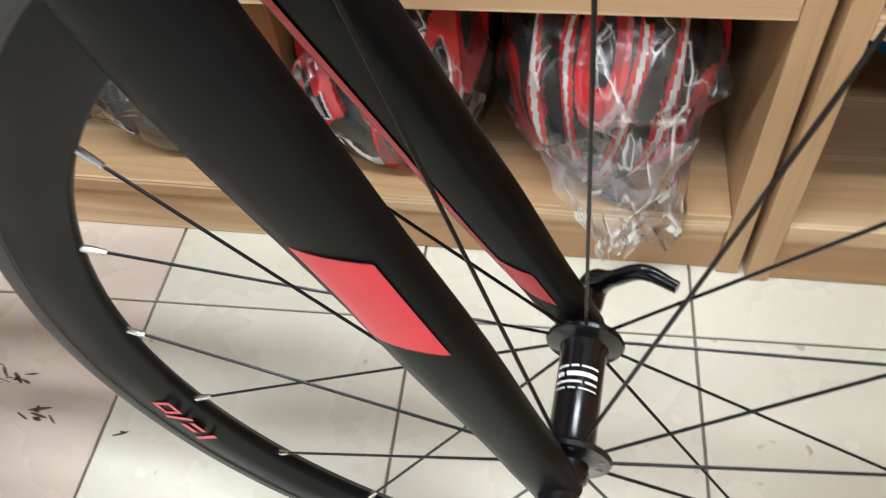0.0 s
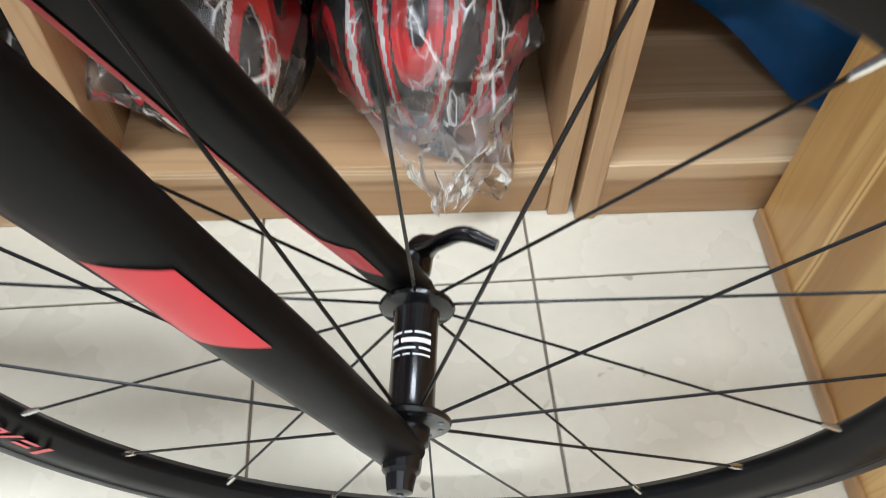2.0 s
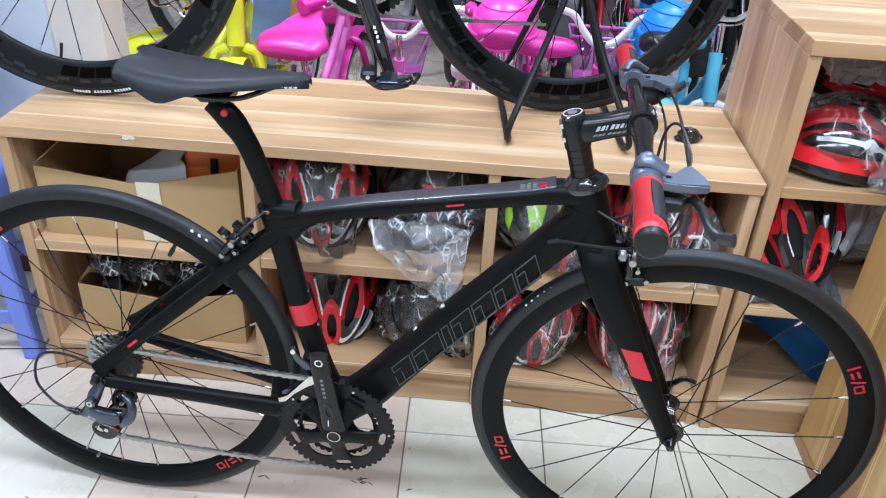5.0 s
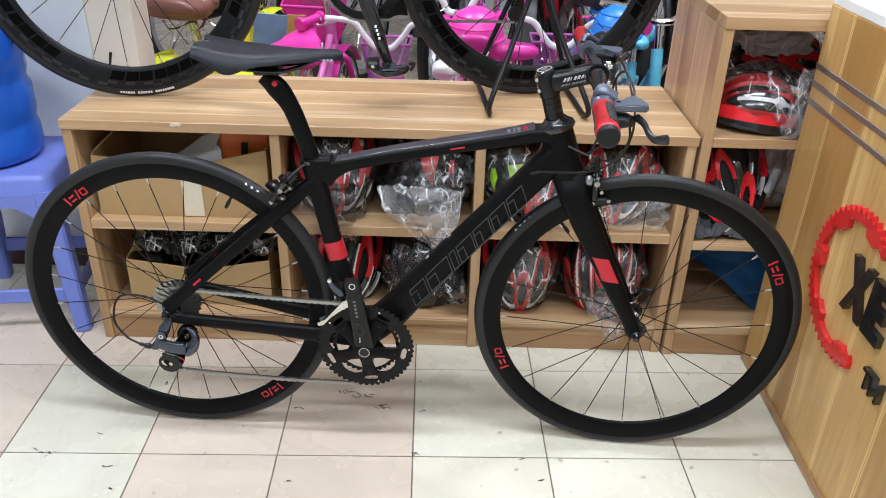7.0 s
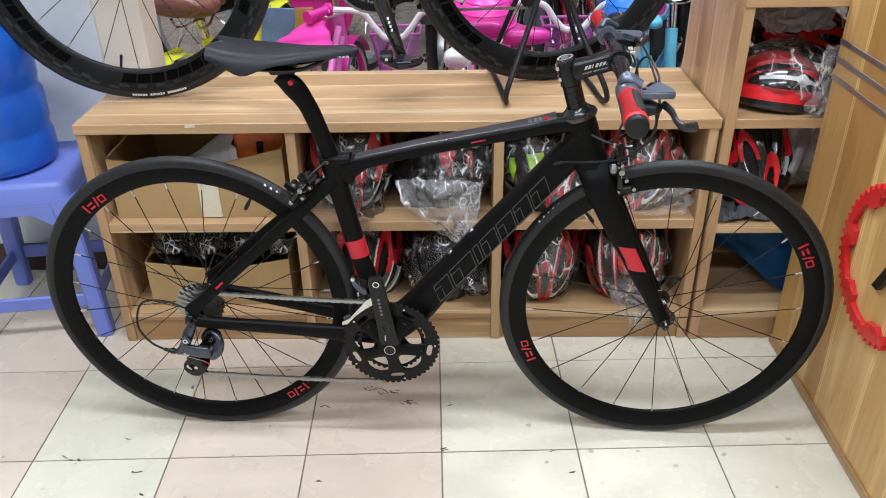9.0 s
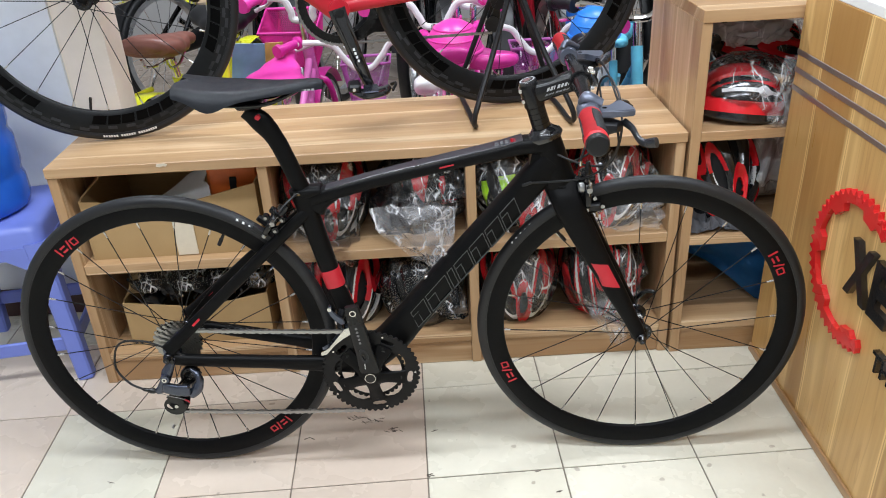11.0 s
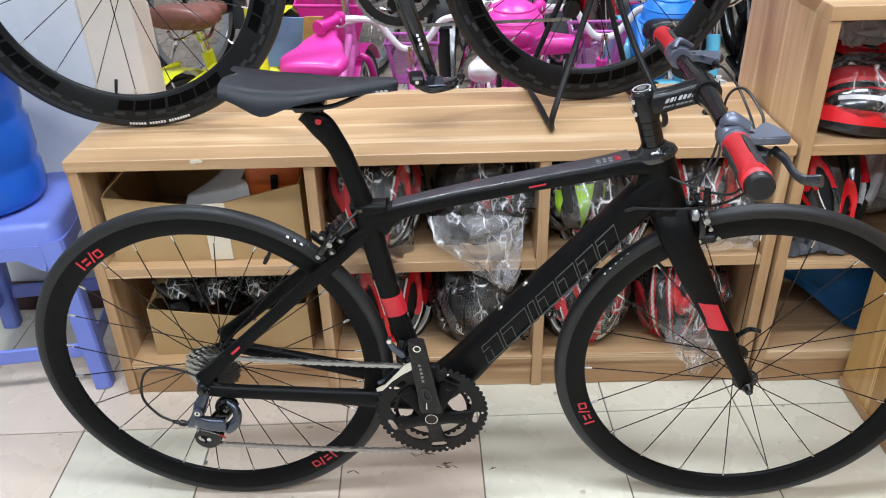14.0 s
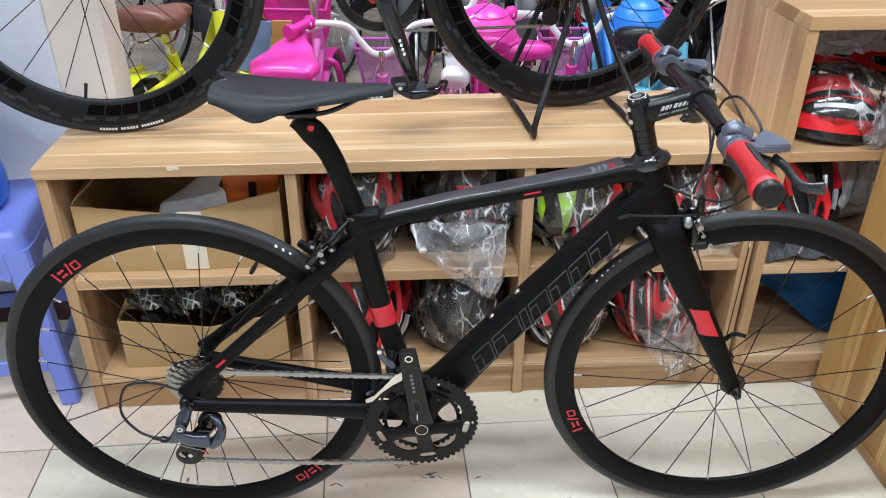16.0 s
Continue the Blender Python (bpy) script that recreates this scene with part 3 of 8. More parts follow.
# seat post and saddle
part("seat_post", sweep(bmesh.new(), curve_pts([(0.302, 0, 0.640), (0.283, 0, 0.700), (0.265, 0, 0.750), (0.243, 0, 0.785), (0.218, 0, 0.808)], 6), [0.012, 0.012, 0.012, 0.013, 0.014], [0.0165, 0.0165, 0.0170, 0.0205, 0.0150], 18), CARBON, bike, "black aero seat post with setback")
part("clamp_bolt", lathe(bmesh.new(), [(0.0048, -0.0165), (0.0048, 0.0165)], 14, Matrix.Translation((0.2415, 0, 0.798))), RED, bike, "red clamp bolt head")
part("seat_clamp", box(bmesh.new(), 0.205, 0.252, -0.020, 0.020, 0.812, 0.828, 0.004), BLACK_METAL, bike)


def saddle_mesh(length, width, nose, thick, split=True):
    bm = bmesh.new()
    n, k = 26, 17
    grid = []
    for i in range(n):
        f = i / (n - 1)
        x = -length * 0.5 + length * f
        if f < 0.42:
            w = width * (0.82 + 0.18 * math.sin(math.pi * min(1, f / 0.28) * 0.5)) * (1 - 0.10 * max(0, f - 0.2) / 0.22)
        else:
            g = min(1.0, (f - 0.42) / 0.58)
            w = width * 0.9 * (1 - g) ** 1.45 + nose * (1 - (1 - g) ** 1.45)
        if f > 0.96:
            w *= 0.62
        if f > 0.985:
            w *= 0.7
        row = []
        for j in range(k):
            t = -1 + 2 * j / (k - 1)
            side = abs(t)
            y = w * 0.5 * math.sin(t * math.pi / 2 * 0.98)
            drop = (thick * (0.45 + 0.25 * max(0, 1 - f / 0.6)) + 0.017 * math.exp(-((f - 0.25) / 0.12) ** 2)) * max(0, side - 0.5) ** 1.5 / 0.5 ** 1.5
            z = 0.006 * math.cos(t * 1.4) - drop * (0.9 + 0.1 * f) + 0.006 * max(0, 1 - f / 0.25) ** 1.4 - 0.007 * math.sin(math.pi * f)
            if side < 0.18 and 0.0 <= f < 0.16:
                x_off = 0.016 * (1 - side / 0.18)
            else:
                x_off = 0.0
            row.append(bm.verts.new((x + (x_off if f == 0 else x_off * 0.4), y, z - 0.004 * max(0, (f - 0.9) / 0.1) ** 2)))
        grid.append(row)
    for a, b in zip(grid, grid[1:]):
        for j in range(k - 1):
            bm.faces.new((a[j], a[j + 1], b[j + 1], b[j]))
    r = bmesh.ops.solidify(bm, geom=bm.faces[:], thickness=-0.007)
    return bm


sad = part("saddle", saddle_mesh(0.254, 0.138, 0.032, 0.021), SADDLE, bike, "slim dark grey saddle with a split tail", angle=60)
sad.matrix_basis = pose(0.236, 0, 0.856, 0, 0.6, 0)
for s in (-1, 1):
    part("saddle_rail", tube([(0.125, s * 0.016, 0.847), (0.160, s * 0.021, 0.828), (0.205, s * 0.022, 0.823), (0.255, s * 0.022, 0.823), (0.285, s * 0.018, 0.830), (0.322, s * 0.008, 0.845)], 0.0038, 8, 6), BLACK_METAL, bike)
for j in range(6):
    part("mark", box(bmesh.new(), 0.312 + j * 0.0065, 0.3165 + j * 0.0065, -0.0225 + j * 0.0006, -0.0205 + j * 0.0006, 0.8440, 0.8470, 0), PALE_PRINT, sad.parent)

# wheels
build_wheel(bike, pose(0.003, -0.002, 0.3255), 24, radians(21.5), r_out=0.3255, rim_in=0.272, flanges=(-0.018, 0.032), flange_r=0.022, decals=(radians(131.8), radians(313)))
STEER = Matrix.Translation((0.79, 0, 0.63)) @ Matrix.Rotation(radians(-2.2), 4, "Z") @ Matrix.Translation((-0.79, 0, -0.63))
front = build_wheel(bike, STEER @ pose(0.946, 0.002, 0.3275, 1.2, 0, 0), 20, radians(218.7), r_out=0.3275, rim_in=0.2725, cross=0.01, decals=(radians(208), radians(34)))
# hub print as plain bars
for j, (yy, h, ws) in enumerate(((0.0125, 0.0011, (3, 1.4, 2.2)), (0.0078, 0.0026, (4.2, 1.2)), (0.0030, 0.0012, (1.6, 3.4)), (-0.0008, 0.0008, (2.5, 1.0, 1.6)))):
    a0 = 0.62 * math.pi
    step = 1.0 / (sum(ws) + 0.4 * (len(ws) - 1))
    pos = 0.0
    for w in ws:
        aa, ab = a0 - 1.15 + pos * step * 1.9, a0 - 1.15 + (pos + w) * step * 1.9
        pos += w + 0.4
        bm = bmesh.new()
        vs = []
        for k in range(5):
            t = aa + (ab - aa) * k / 4
            vs.append([bm.verts.new((math.cos(t) * 0.0127, yy + dy, math.sin(t) * 0.0127)) for dy in (-h / 2, h / 2)])
        for p, q in zip(vs, vs[1:]):
            bm.faces.new((p[0], p[1], q[1], q[0]))
        part("hub_print", bm, WHITE_PRINT, front)

# quick releases
def qr(cx, half, m, lever_dir):
    nut = [(0.004, -half - 0.0195), (0.0064, -half - 0.0185), (0.0078, -half - 0.010), (0.0098, -half - 0.008), (0.0102, -half - 0.004), (0.0102, -half)]
    o = part("axle_nut", lathe(bmesh.new(), nut, 14), BLACK_METAL, bike, "black quick-release nut", angle=25)
    o.matrix_basis = m
    dot = part("axle_end", lathe(bmesh.new(), [(0.002, -half - 0.0202), (0.002, -half - 0.0190)], 8), GUNMETAL, bike)
    dot.matrix_basis = m
    lv = part("quick_release_lever", sweep(bmesh.new(), curve_pts([(0.0, half + 0.008, 0.0), (0.004, half + 0.020, 0.006), lever_dir[0], lever_dir[1], lever_dir[2]], 6), [0.009, 0.008, 0.0045, 0.0045, 0.0035], [0.010, 0.009, 0.0055, 0.0048, 0.0038], 12), BLACK_METAL, bike, "black quick-release lever")
    lv.matrix_basis = m


FA = STEER @ pose(0.943, 0, 0.330)
qr(0, 0.052, FA, ((0.014, 0.066, 0.022), (0.028, 0.062, 0.036), (0.046, 0.054, 0.037)))
RA = pose(0, 0, 0.330)
qr(0, 0.070, RA, ((0.020, 0.092, 0.020), (0.040, 0.090, 0.034), (0.060, 0.082, 0.036)))

# fork
kb = bmesh.new()
for s in (-1, 1):
    sweep(kb, curve_pts([(0.785, s * 0.010, 0.640), (0.794, s * 0.0290, 0.615), (0.815, s * 0.0370, 0.572), (0.878, s * 0.0418, 0.452), (0.925, s * 0.0465, 0.362), (0.943, s * 0.0500, 0.326)], 7), [0.013, 0.0122, 0.0118, 0.0112, 0.0096, 0.0070], [0.0315, 0.0285, 0.0262, 0.0200, 0.0148, 0.0130], 18, (0, 1, 0), 2.5)
lathe(kb, [(0.020, -0.013), (0.024, -0.010), (0.026, 0.010), (0.020, 0.013)], 20, STEER.inverted() @ pose(0.786, 0, 0.634, 90 - 0, 0, 0))
fork = part("fork", kb, CARBON, bike, "matte black carbon fork with red bands", angle=40)
fork.matrix_basis = STEER
LEG = curve_pts([(0.785, 0.010, 0.640), (0.794, 0.0290, 0.615), (0.815, 0.0370, 0.572), (0.878, 0.0418, 0.452), (0.925, 0.0465, 0.362), (0.943, 0.0500, 0.326)], 7)


def leg_at(z):
    """The leg's middle and half depth at a height."""
    for p, q in zip(LEG, LEG[1:]):
        if q.z <= z <= p.z:
            k = (p.z - z) / (p.z - q.z)
            f = (LEG.index(p) + k) / (len(LEG) - 1)
            return p.lerp(q, k), at([0.013, 0.0122, 0.0118, 0.0112, 0.0096, 0.0070], f), at([0.0315, 0.0285, 0.0262, 0.0200, 0.0148, 0.0130], f)


def fork_band(s, z0, z1, t0, t1, slant):
    """A red patch on the outside of a leg, cut level at both ends; t runs from the back round the outside to the front."""
    bm = bmesh.new()
    cols = []
    for k in range(15):
        t = radians(t0 + (t1 - t0) * k / 14)
        col = []
        for q in range(7):
            z = z0 + (z1 - z0) * q / 6 + slant * (k / 14 - 0.5)
            c, wa, wb = leg_at(z)
            fx, fy = -math.cos(t), math.sin(t)
            fx = math.copysign(abs(fx) ** 0.8, fx)
            fy = math.copysign(abs(fy) ** 0.8, fy)
            col.append(bm.verts.new((c.x + fx * wb * 1.115 + 0.0002, s * (c.y + fy * (wa + 0.0007)), z)))
        cols.append(col)
    for p, q in zip(cols, cols[1:]):
        for k in range(6):
            bm.faces.new((p[k], p[k + 1], q[k + 1], q[k]))
    return part("stripe", bm, RED, fork, "red patch on the fork leg")


fork_band(-1, 0.448, 0.498, -52, 122, -0.008)
fork_band(1, 0.448, 0.498, 0, 122, -0.008)
fork_band(1, 0.370, 0.396, -95, -10, 0.020)
fork_band(1, 0.385, 0.585, -60, -40, 0.0)

# headset, spacers, stem, bar
hs = bmesh.new()
ST0, ST1 = V(0.752, 0, 0.735), V(0.728, 0, 0.815)
sd = (ST1 - ST0).normalized()
sweep(hs, [ST0 - sd * 0.004, ST0 + sd * 0.002, ST0 + sd * 0.008, ST0 + sd * 0.013, ST0 + sd * 0.019], [0.0250, 0.0275, 0.0265, 0.0215, 0.0185], [0.0310, 0.0345, 0.0320, 0.0240, 0.0190], 26)
part("headset_cover", hs, CARBON_GLOSS, bike, "glossy black headset cover", angle=40)
for k in range(4):
    a = ST0 + sd * (0.0185 + 0.0105 * k)
    part("spacer", sweep(bmesh.new(), [a, a + sd * 0.0098], 0.0168, None, 22), BLACK_METAL, bike, angle=30)
CLAMP = L(-0.124, 0.083, 0.838)
sb = bmesh.new()
sweep(sb, [ST1 - sd * 0.022, ST1 + sd * 0.014, ST1 + sd * 0.020], [0.0185, 0.0185, 0.0165], None, 20)
sweep(sb, curve_pts([ST1 + sd * 0.000, ST1 + (CLAMP - ST1) * 0.5, CLAMP - V(0.010, 0, 0.001)], 5), [0.017, 0.0155, 0.0185], [0.019, 0.0165, 0.0175], 18, (0, 1, 0), 3.2)
part("stem", sb, BLACK_METAL, bike, "black stem with pale markings", angle=35)
part("top_cap", sweep(bmesh.new(), [ST1 + sd * 0.0202, ST1 + sd * 0.0245, ST1 + sd * 0.026], [0.0165, 0.0158, 0.012], None, 22), CARBON_GLOSS, bike)
part("cap_mark", sweep(bmesh.new(), [ST1 + sd * 0.0262, ST1 + sd * 0.0268], 0.0065, None, 14), STEEL, bike)
stem_dir = (CLAMP - ST1).normalized()
for row, (hgt, drop_, ink) in enumerate(((0.0060, 0.0010, PALE_PRINT), (0.0030, -0.0065, DIM_PRINT))):
    for j in range(7):
        c = ST1 + (CLAMP - ST1) * (0.30 + 0.072 * j - 0.03 * row) + V(0, -0.0172, drop_)
        e = stem_dir * (0.0040 if j != 2 else 0.0015)
        part("mark", plate(bmesh.new(), [(c.x, c.z), (c.x + e.x, c.z + e.z), (c.x + e.x + 0.0018, c.z + e.z + hgt), (c.x + 0.0018, c.z + hgt)], c.y - 0.0006, c.y + 0.003), ink, bike)
part("cap_ring", ring_plate(bmesh.new(), [(0.0135 * math.cos(2 * math.pi * k / 24), 0.0135 * math.sin(2 * math.pi * k / 24)) for k in range(24)], [(0.0120 * math.cos(2 * math.pi * k / 24), 0.0120 * math.sin(2 * math.pi * k / 24)) for k in range(24)], -0.0004, 0.0004), PALE_PRINT, bike).matrix_basis = Matrix.Translation(ST1 + sd * 0.0264) @ sd.to_track_quat("Y", "X").to_matrix().to_4x4()
for z in (-0.012, 0.008):
    c = ST1 + sd * z - V(0.0175, 0.0, 0)
    part("bolt", sweep(bmesh.new(), [c + V(0, -0.011, 0), c + V(0, 0.011, 0)], 0.0036, None, 10, (1, 0, 0)), STEEL, bike)

NEAR, FAR = L(-0.1605, -0.2560, 0.8405), L(-0.103, 0.428, 0.826)
bd = (FAR - NEAR).normalized()
part("face_plate", sweep(bmesh.new(), [CLAMP - bd * 0.023, CLAMP - bd * 0.020, CLAMP + bd * 0.020, CLAMP + bd * 0.023], [0.0185, 0.0205, 0.0205, 0.0185], None, 18, (0, 0, 1)), BLACK_METAL, bike, angle=30)
for s in (-1, 1):
    for z in (-0.014, 0.014):
        c = CLAMP + bd * (0.013 * s) + V(0.016, 0, z)
        part("bolt", sweep(bmesh.new(), [c, c + V(0.008, 0, 0)], 0.0032, None, 8), STEEL, bike)


def along_bar(f):
    """From the near end (0) over the clamp (0.5) to the far end (1)."""
    return NEAR + (CLAMP - NEAR) * (f * 2) if f < 0.5 else CLAMP + (FAR - CLAMP) * (f * 2 - 1)


part("handlebar", sweep(bmesh.new(), [along_bar(0.30), along_bar(0.36), along_bar(0.43), along_bar(0.47), along_bar(0.53), along_bar(0.57), along_bar(0.64), along_bar(0.72)], [0.0112, 0.0112, 0.0145, 0.0157, 0.0157, 0.0145, 0.0112, 0.0112], None, 18, (0, 0, 1)), BLACK_METAL, bike, "black flat handlebar")


SHIFTER_GREY = plain("shifter_grey", (0.125, 0.138, 0.180), 0.36, 0.55, var=0.12, scale=120)


def grip(a, b, side):
    """A grip: dark ribbed rubber with a red strip on top and a flared red outer end; a is the outer end."""
    d = b - a
    ax = d.normalized()
    up = V(0, 0, 1)
    up = (up - ax * up.dot(ax)).normalized()
    fw = ax.cross(up)
    fw = fw * (1 if fw.x > 0 else -1)
    g = part("grip", sweep(bmesh.new(), [a + d * f for f in (0.10, 0.25, 0.45, 0.7, 0.9, 0.97, 1.0)], [0.0176, 0.0158, 0.0150, 0.0155, 0.0158, 0.0165, 0.0155], None, 20, (0, 0, 1)), GREY_GRIP, bike, "red and dark grey rubber grip", angle=60)
    part("flare", sweep(bmesh.new(), [a + d * f for f in (0.0, 0.03, 0.12, 0.20, 0.24)], [0.0162, 0.0172, 0.0177, 0.0170, 0.0150], None, 20, (0, 0, 1)), RED_GRIP, g, "flared red end")
    bm = bmesh.new()
    rows = []
    for f, r, half in ((0.10, 0.0183, 1.0), (0.20, 0.0176, 0.95), (0.30, 0.0171, 0.85), (0.5, 0.0165, 0.66), (0.75, 0.0168, 0.64), (0.92, 0.0174, 0.70), (0.995, 0.0176, 1.00)):
        c = a + d * f
        rows.append([bm.verts.new(c + (fw * math.sin(t) + up * math.cos(t)) * r) for t in [-0.66 - half + 2 * half * k / 10 for k in range(11)]])
    for p, q in zip(rows, rows[1:]):
        for k in range(10):
            bm.faces.new((p[k], p[k + 1], q[k + 1], q[k]))
    bmesh.ops.solidify(bm, geom=bm.faces[:], thickness=0.002)
    part("red_strip", bm, RED_GRIP, g, angle=60)
    for lo, hi in ((0.06, 2.2), (-2.9, -1.36)):
        for k in range(24):
            f = 0.235 + 0.700 * k / 23
            c = a + d * f
            r = 0.0163 if f > 0.3 else 0.0172
            ring = [c + (fw * math.sin(t) + up * math.cos(t)) * r for t in [lo + (hi - lo) * q / 8 for q in range(9)]]
            part("rib", sweep(bmesh.new(), ring, [0.0021] * 9, [0.0014] * 9, 6, ax), GREY_GRIP, g)
    part("lock_ring", sweep(bmesh.new(), [b - ax * 0.001, b + ax * 0.007], 0.0178, None, 20, (0, 0, 1)), SHIFTER_GREY, g, "grey clamp ring")
    part("inner_flange", sweep(bmesh.new(), [b - ax * 0.005, b - ax * 0.004, b - ax * 0.001], [0.0165, 0.0176, 0.0176], None, 20, (0, 0, 1)), RED_GRIP, g)
    part("end_cap", sweep(bmesh.new(), [a - ax * 0.0085, a - ax * 0.0070, a - ax * 0.001, a + ax * 0.004], [0.0140, 0.0160, 0.0170, 0.0168], None, 20, (0, 0, 1)), BLACK_PLASTIC, g, "black end plug")
    return g


SHIFTER_LEVER = plain("lever_grey", (0.020, 0.021, 0.025), 0.30, var=0.12, scale=120, spec=0.6)


def shifter(c, ax, out, s):
    """A brake lever and shifter on the bar at c; ax points along the bar outwards, out forwards."""
    up = V(0, 0, 1)
    body = bmesh.new()
    sweep(body, [c - ax * 0.016, c - ax * 0.012, c + ax * 0.012, c + ax * 0.016], [0.0165, 0.0185, 0.0185, 0.0165], None, 18, up)
    sh = part("shifter", body, SHIFTER_GREY, bike, "grey shifter clamp and brake lever", angle=30)
    part("gear_window", sweep(bmesh.new(), curve_pts([c - ax * 0.008 + up * 0.014 - out * 0.012, c + up * 0.024 - out * 0.004, c + ax * 0.004 + up * 0.016 + out * 0.020], 5), [0.009, 0.011, 0.008], [0.005, 0.0065, 0.004], 14, ax), SHIFTER_GREY, sh)
    br = plate(bmesh.new(), [(0.004, -0.013), (0.004, 0.013), (0.022, 0.014), (0.034, 0.010), (0.043, 0.026), (0.049, 0.036), (0.057, 0.036), (0.062, 0.020), (0.070, 0.000), (0.069, -0.014), (0.035, -0.016)], -0.0055, 0.0055)
    bmesh.ops.bevel(br, geom=br.edges[:], offset=0.0018, segments=2, affect="EDGES")
    lb = part("lever_bracket", br, SHIFTER_GREY, sh, "grey bracket plate", angle=40)
    lb.matrix_basis = Matrix(((out.x, up.x, -ax.x, c.x), (out.y, up.y, -ax.y, c.y), (out.z, up.z, -ax.z, c.z), (0, 0, 0, 1)))
    part("under_body", sweep(bmesh.new(), curve_pts([c + out * 0.004 - up * 0.022 - ax * 0.018, c + out * 0.028 - up * 0.022, c + out * 0.048 - up * 0.018 + ax * 0.012], 4), [0.022, 0.024, 0.014], [0.011, 0.012, 0.008], 14, ax, 2.6), BLACK_PLASTIC, sh)
    part("brake_lever", sweep(bmesh.new(), curve_pts([c + out * 0.056 - up * 0.014, c + out * 0.066 - up * 0.018 + ax * 0.018, c + out * 0.071 - up * 0.024 + ax * 0.042, c + out * 0.079 - up * 0.026 + ax * 0.060, c + out * 0.094 - up * 0.018 + ax * 0.078], 6), [0.0065, 0.006, 0.0055, 0.0065, 0.0080], [0.005, 0.0045, 0.004, 0.004, 0.0048], 12, up), SHIFTER_LEVER, sh, "dark grey brake lever blade")
    part("barrel", sweep(bmesh.new(), [c + out * 0.053 - ax * 0.032, c + out * 0.053 - ax * 0.041, c + out * 0.053 - ax * 0.050], [0.0052, 0.0048, 0.0036], None, 10, up), BLACK_METAL, sh)
    part("bolt", sweep(bmesh.new(), [c + out * 0.024 + up * 0.0055, c + out * 0.024 + up * 0.0075], 0.0038, None, 10), BLACK_METAL, sh)
    part("bolt", sweep(bmesh.new(), [c - out * 0.010 + up * 0.017, c - out * 0.011 + up * 0.021], 0.0035, None, 8), STEEL, sh)
    return sh


grip(along_bar(0.022), along_bar(0.192), -1)
grip(along_bar(0.978), along_bar(0.808), 1)
oud = V(0.995, 0, -0.08).normalized()
shifter(along_bar(0.232), (NEAR - CLAMP).normalized(), oud, -1)
shifter(along_bar(0.768), (FAR - CLAMP).normalized(), oud, 1)

# brakes


def caliper(m, drop, parent):
    """A dual-pivot rim brake round a wheel lying along x; m puts the mounting bolt at the origin, arms hang down by drop."""
    lo = -drop
    objs = []
    for s in (-1, 1):
        arm = sweep(bmesh.new(), curve_pts([(0.0, -s * 0.012, 0.010), (0.004, s * 0.016, 0.010), (0.005, s * 0.029, -0.004), (0.004, s * 0.029, lo * 0.6), (0.002, s * 0.022, lo)], 6), [0.0065, 0.007, 0.0065, 0.006, 0.0055], [0.0085, 0.009, 0.0075, 0.0065, 0.006], 12, (1, 0, 0), 2.6)
        objs.append(part("brake_arm", arm, BLACK_METAL, parent, "black rim-brake arm"))
        objs.append(part("brake_pad", box(bmesh.new(), -0.026, 0.026, s * 0.020 - 0.0055, s * 0.020 + 0.0055, lo - 0.006, lo + 0.006, 0.002), BLACK_PLASTIC, parent))
        objs.append(part("bolt", sweep(bmesh.new(), [(0.002, s * 0.025, lo), (0.002, s * 0.0295, lo), (0.002, s * 0.031, lo)], [0.0046, 0.0046, 0.0034], None, 12, (1, 0, 0)), BOLT_STEEL, parent))
    objs.append(part("pivot_bolt", sweep(bmesh.new(), [(-0.014, 0, 0.006), (0.018, 0, 0.006), (0.020, 0, 0.006)], [0.006, 0.0072, 0.005], None, 12), BLACK_METAL, parent))
    objs.append(part("pivot_bolt", sweep(bmesh.new(), [(0.006, -0.021, 0.016), (0.016, -0.021, 0.016)], 0.0055, None, 12), BLACK_METAL, parent))
    objs.append(part("cable_arm", sweep(bmesh.new(), curve_pts([(0.004, -0.010, 0.010), (0.005, -0.032, 0.018), (0.005, -0.044, 0.030)], 5), [0.006, 0.005, 0.0045], [0.007, 0.006, 0.005], 10, (1, 0, 0)), BLACK_METAL, parent))
    objs.append(part("cable_anchor", sweep(bmesh.new(), [(0.006, -0.050, 0.006), (0.006, -0.040, 0.006)], 0.0046, None, 10, (1, 0, 0)), BOLT_STEEL, parent))
    objs.append(part("barrel_adjuster", sweep(bmesh.new(), [(0.005, -0.044, 0.030), (0.005, -0.044, 0.044), (0.005, -0.043, 0.052)], [0.0052, 0.0048, 0.003], None, 10), BLACK_METAL, parent))
    objs.append(part("brake_wire", sweep(bmesh.new(), [(0.006, -0.044, -0.006), (0.006, -0.044, 0.040)], 0.0006, None, 6), BOLT_STEEL, parent))
    for o in objs:
        o.matrix_basis = m
    return objs


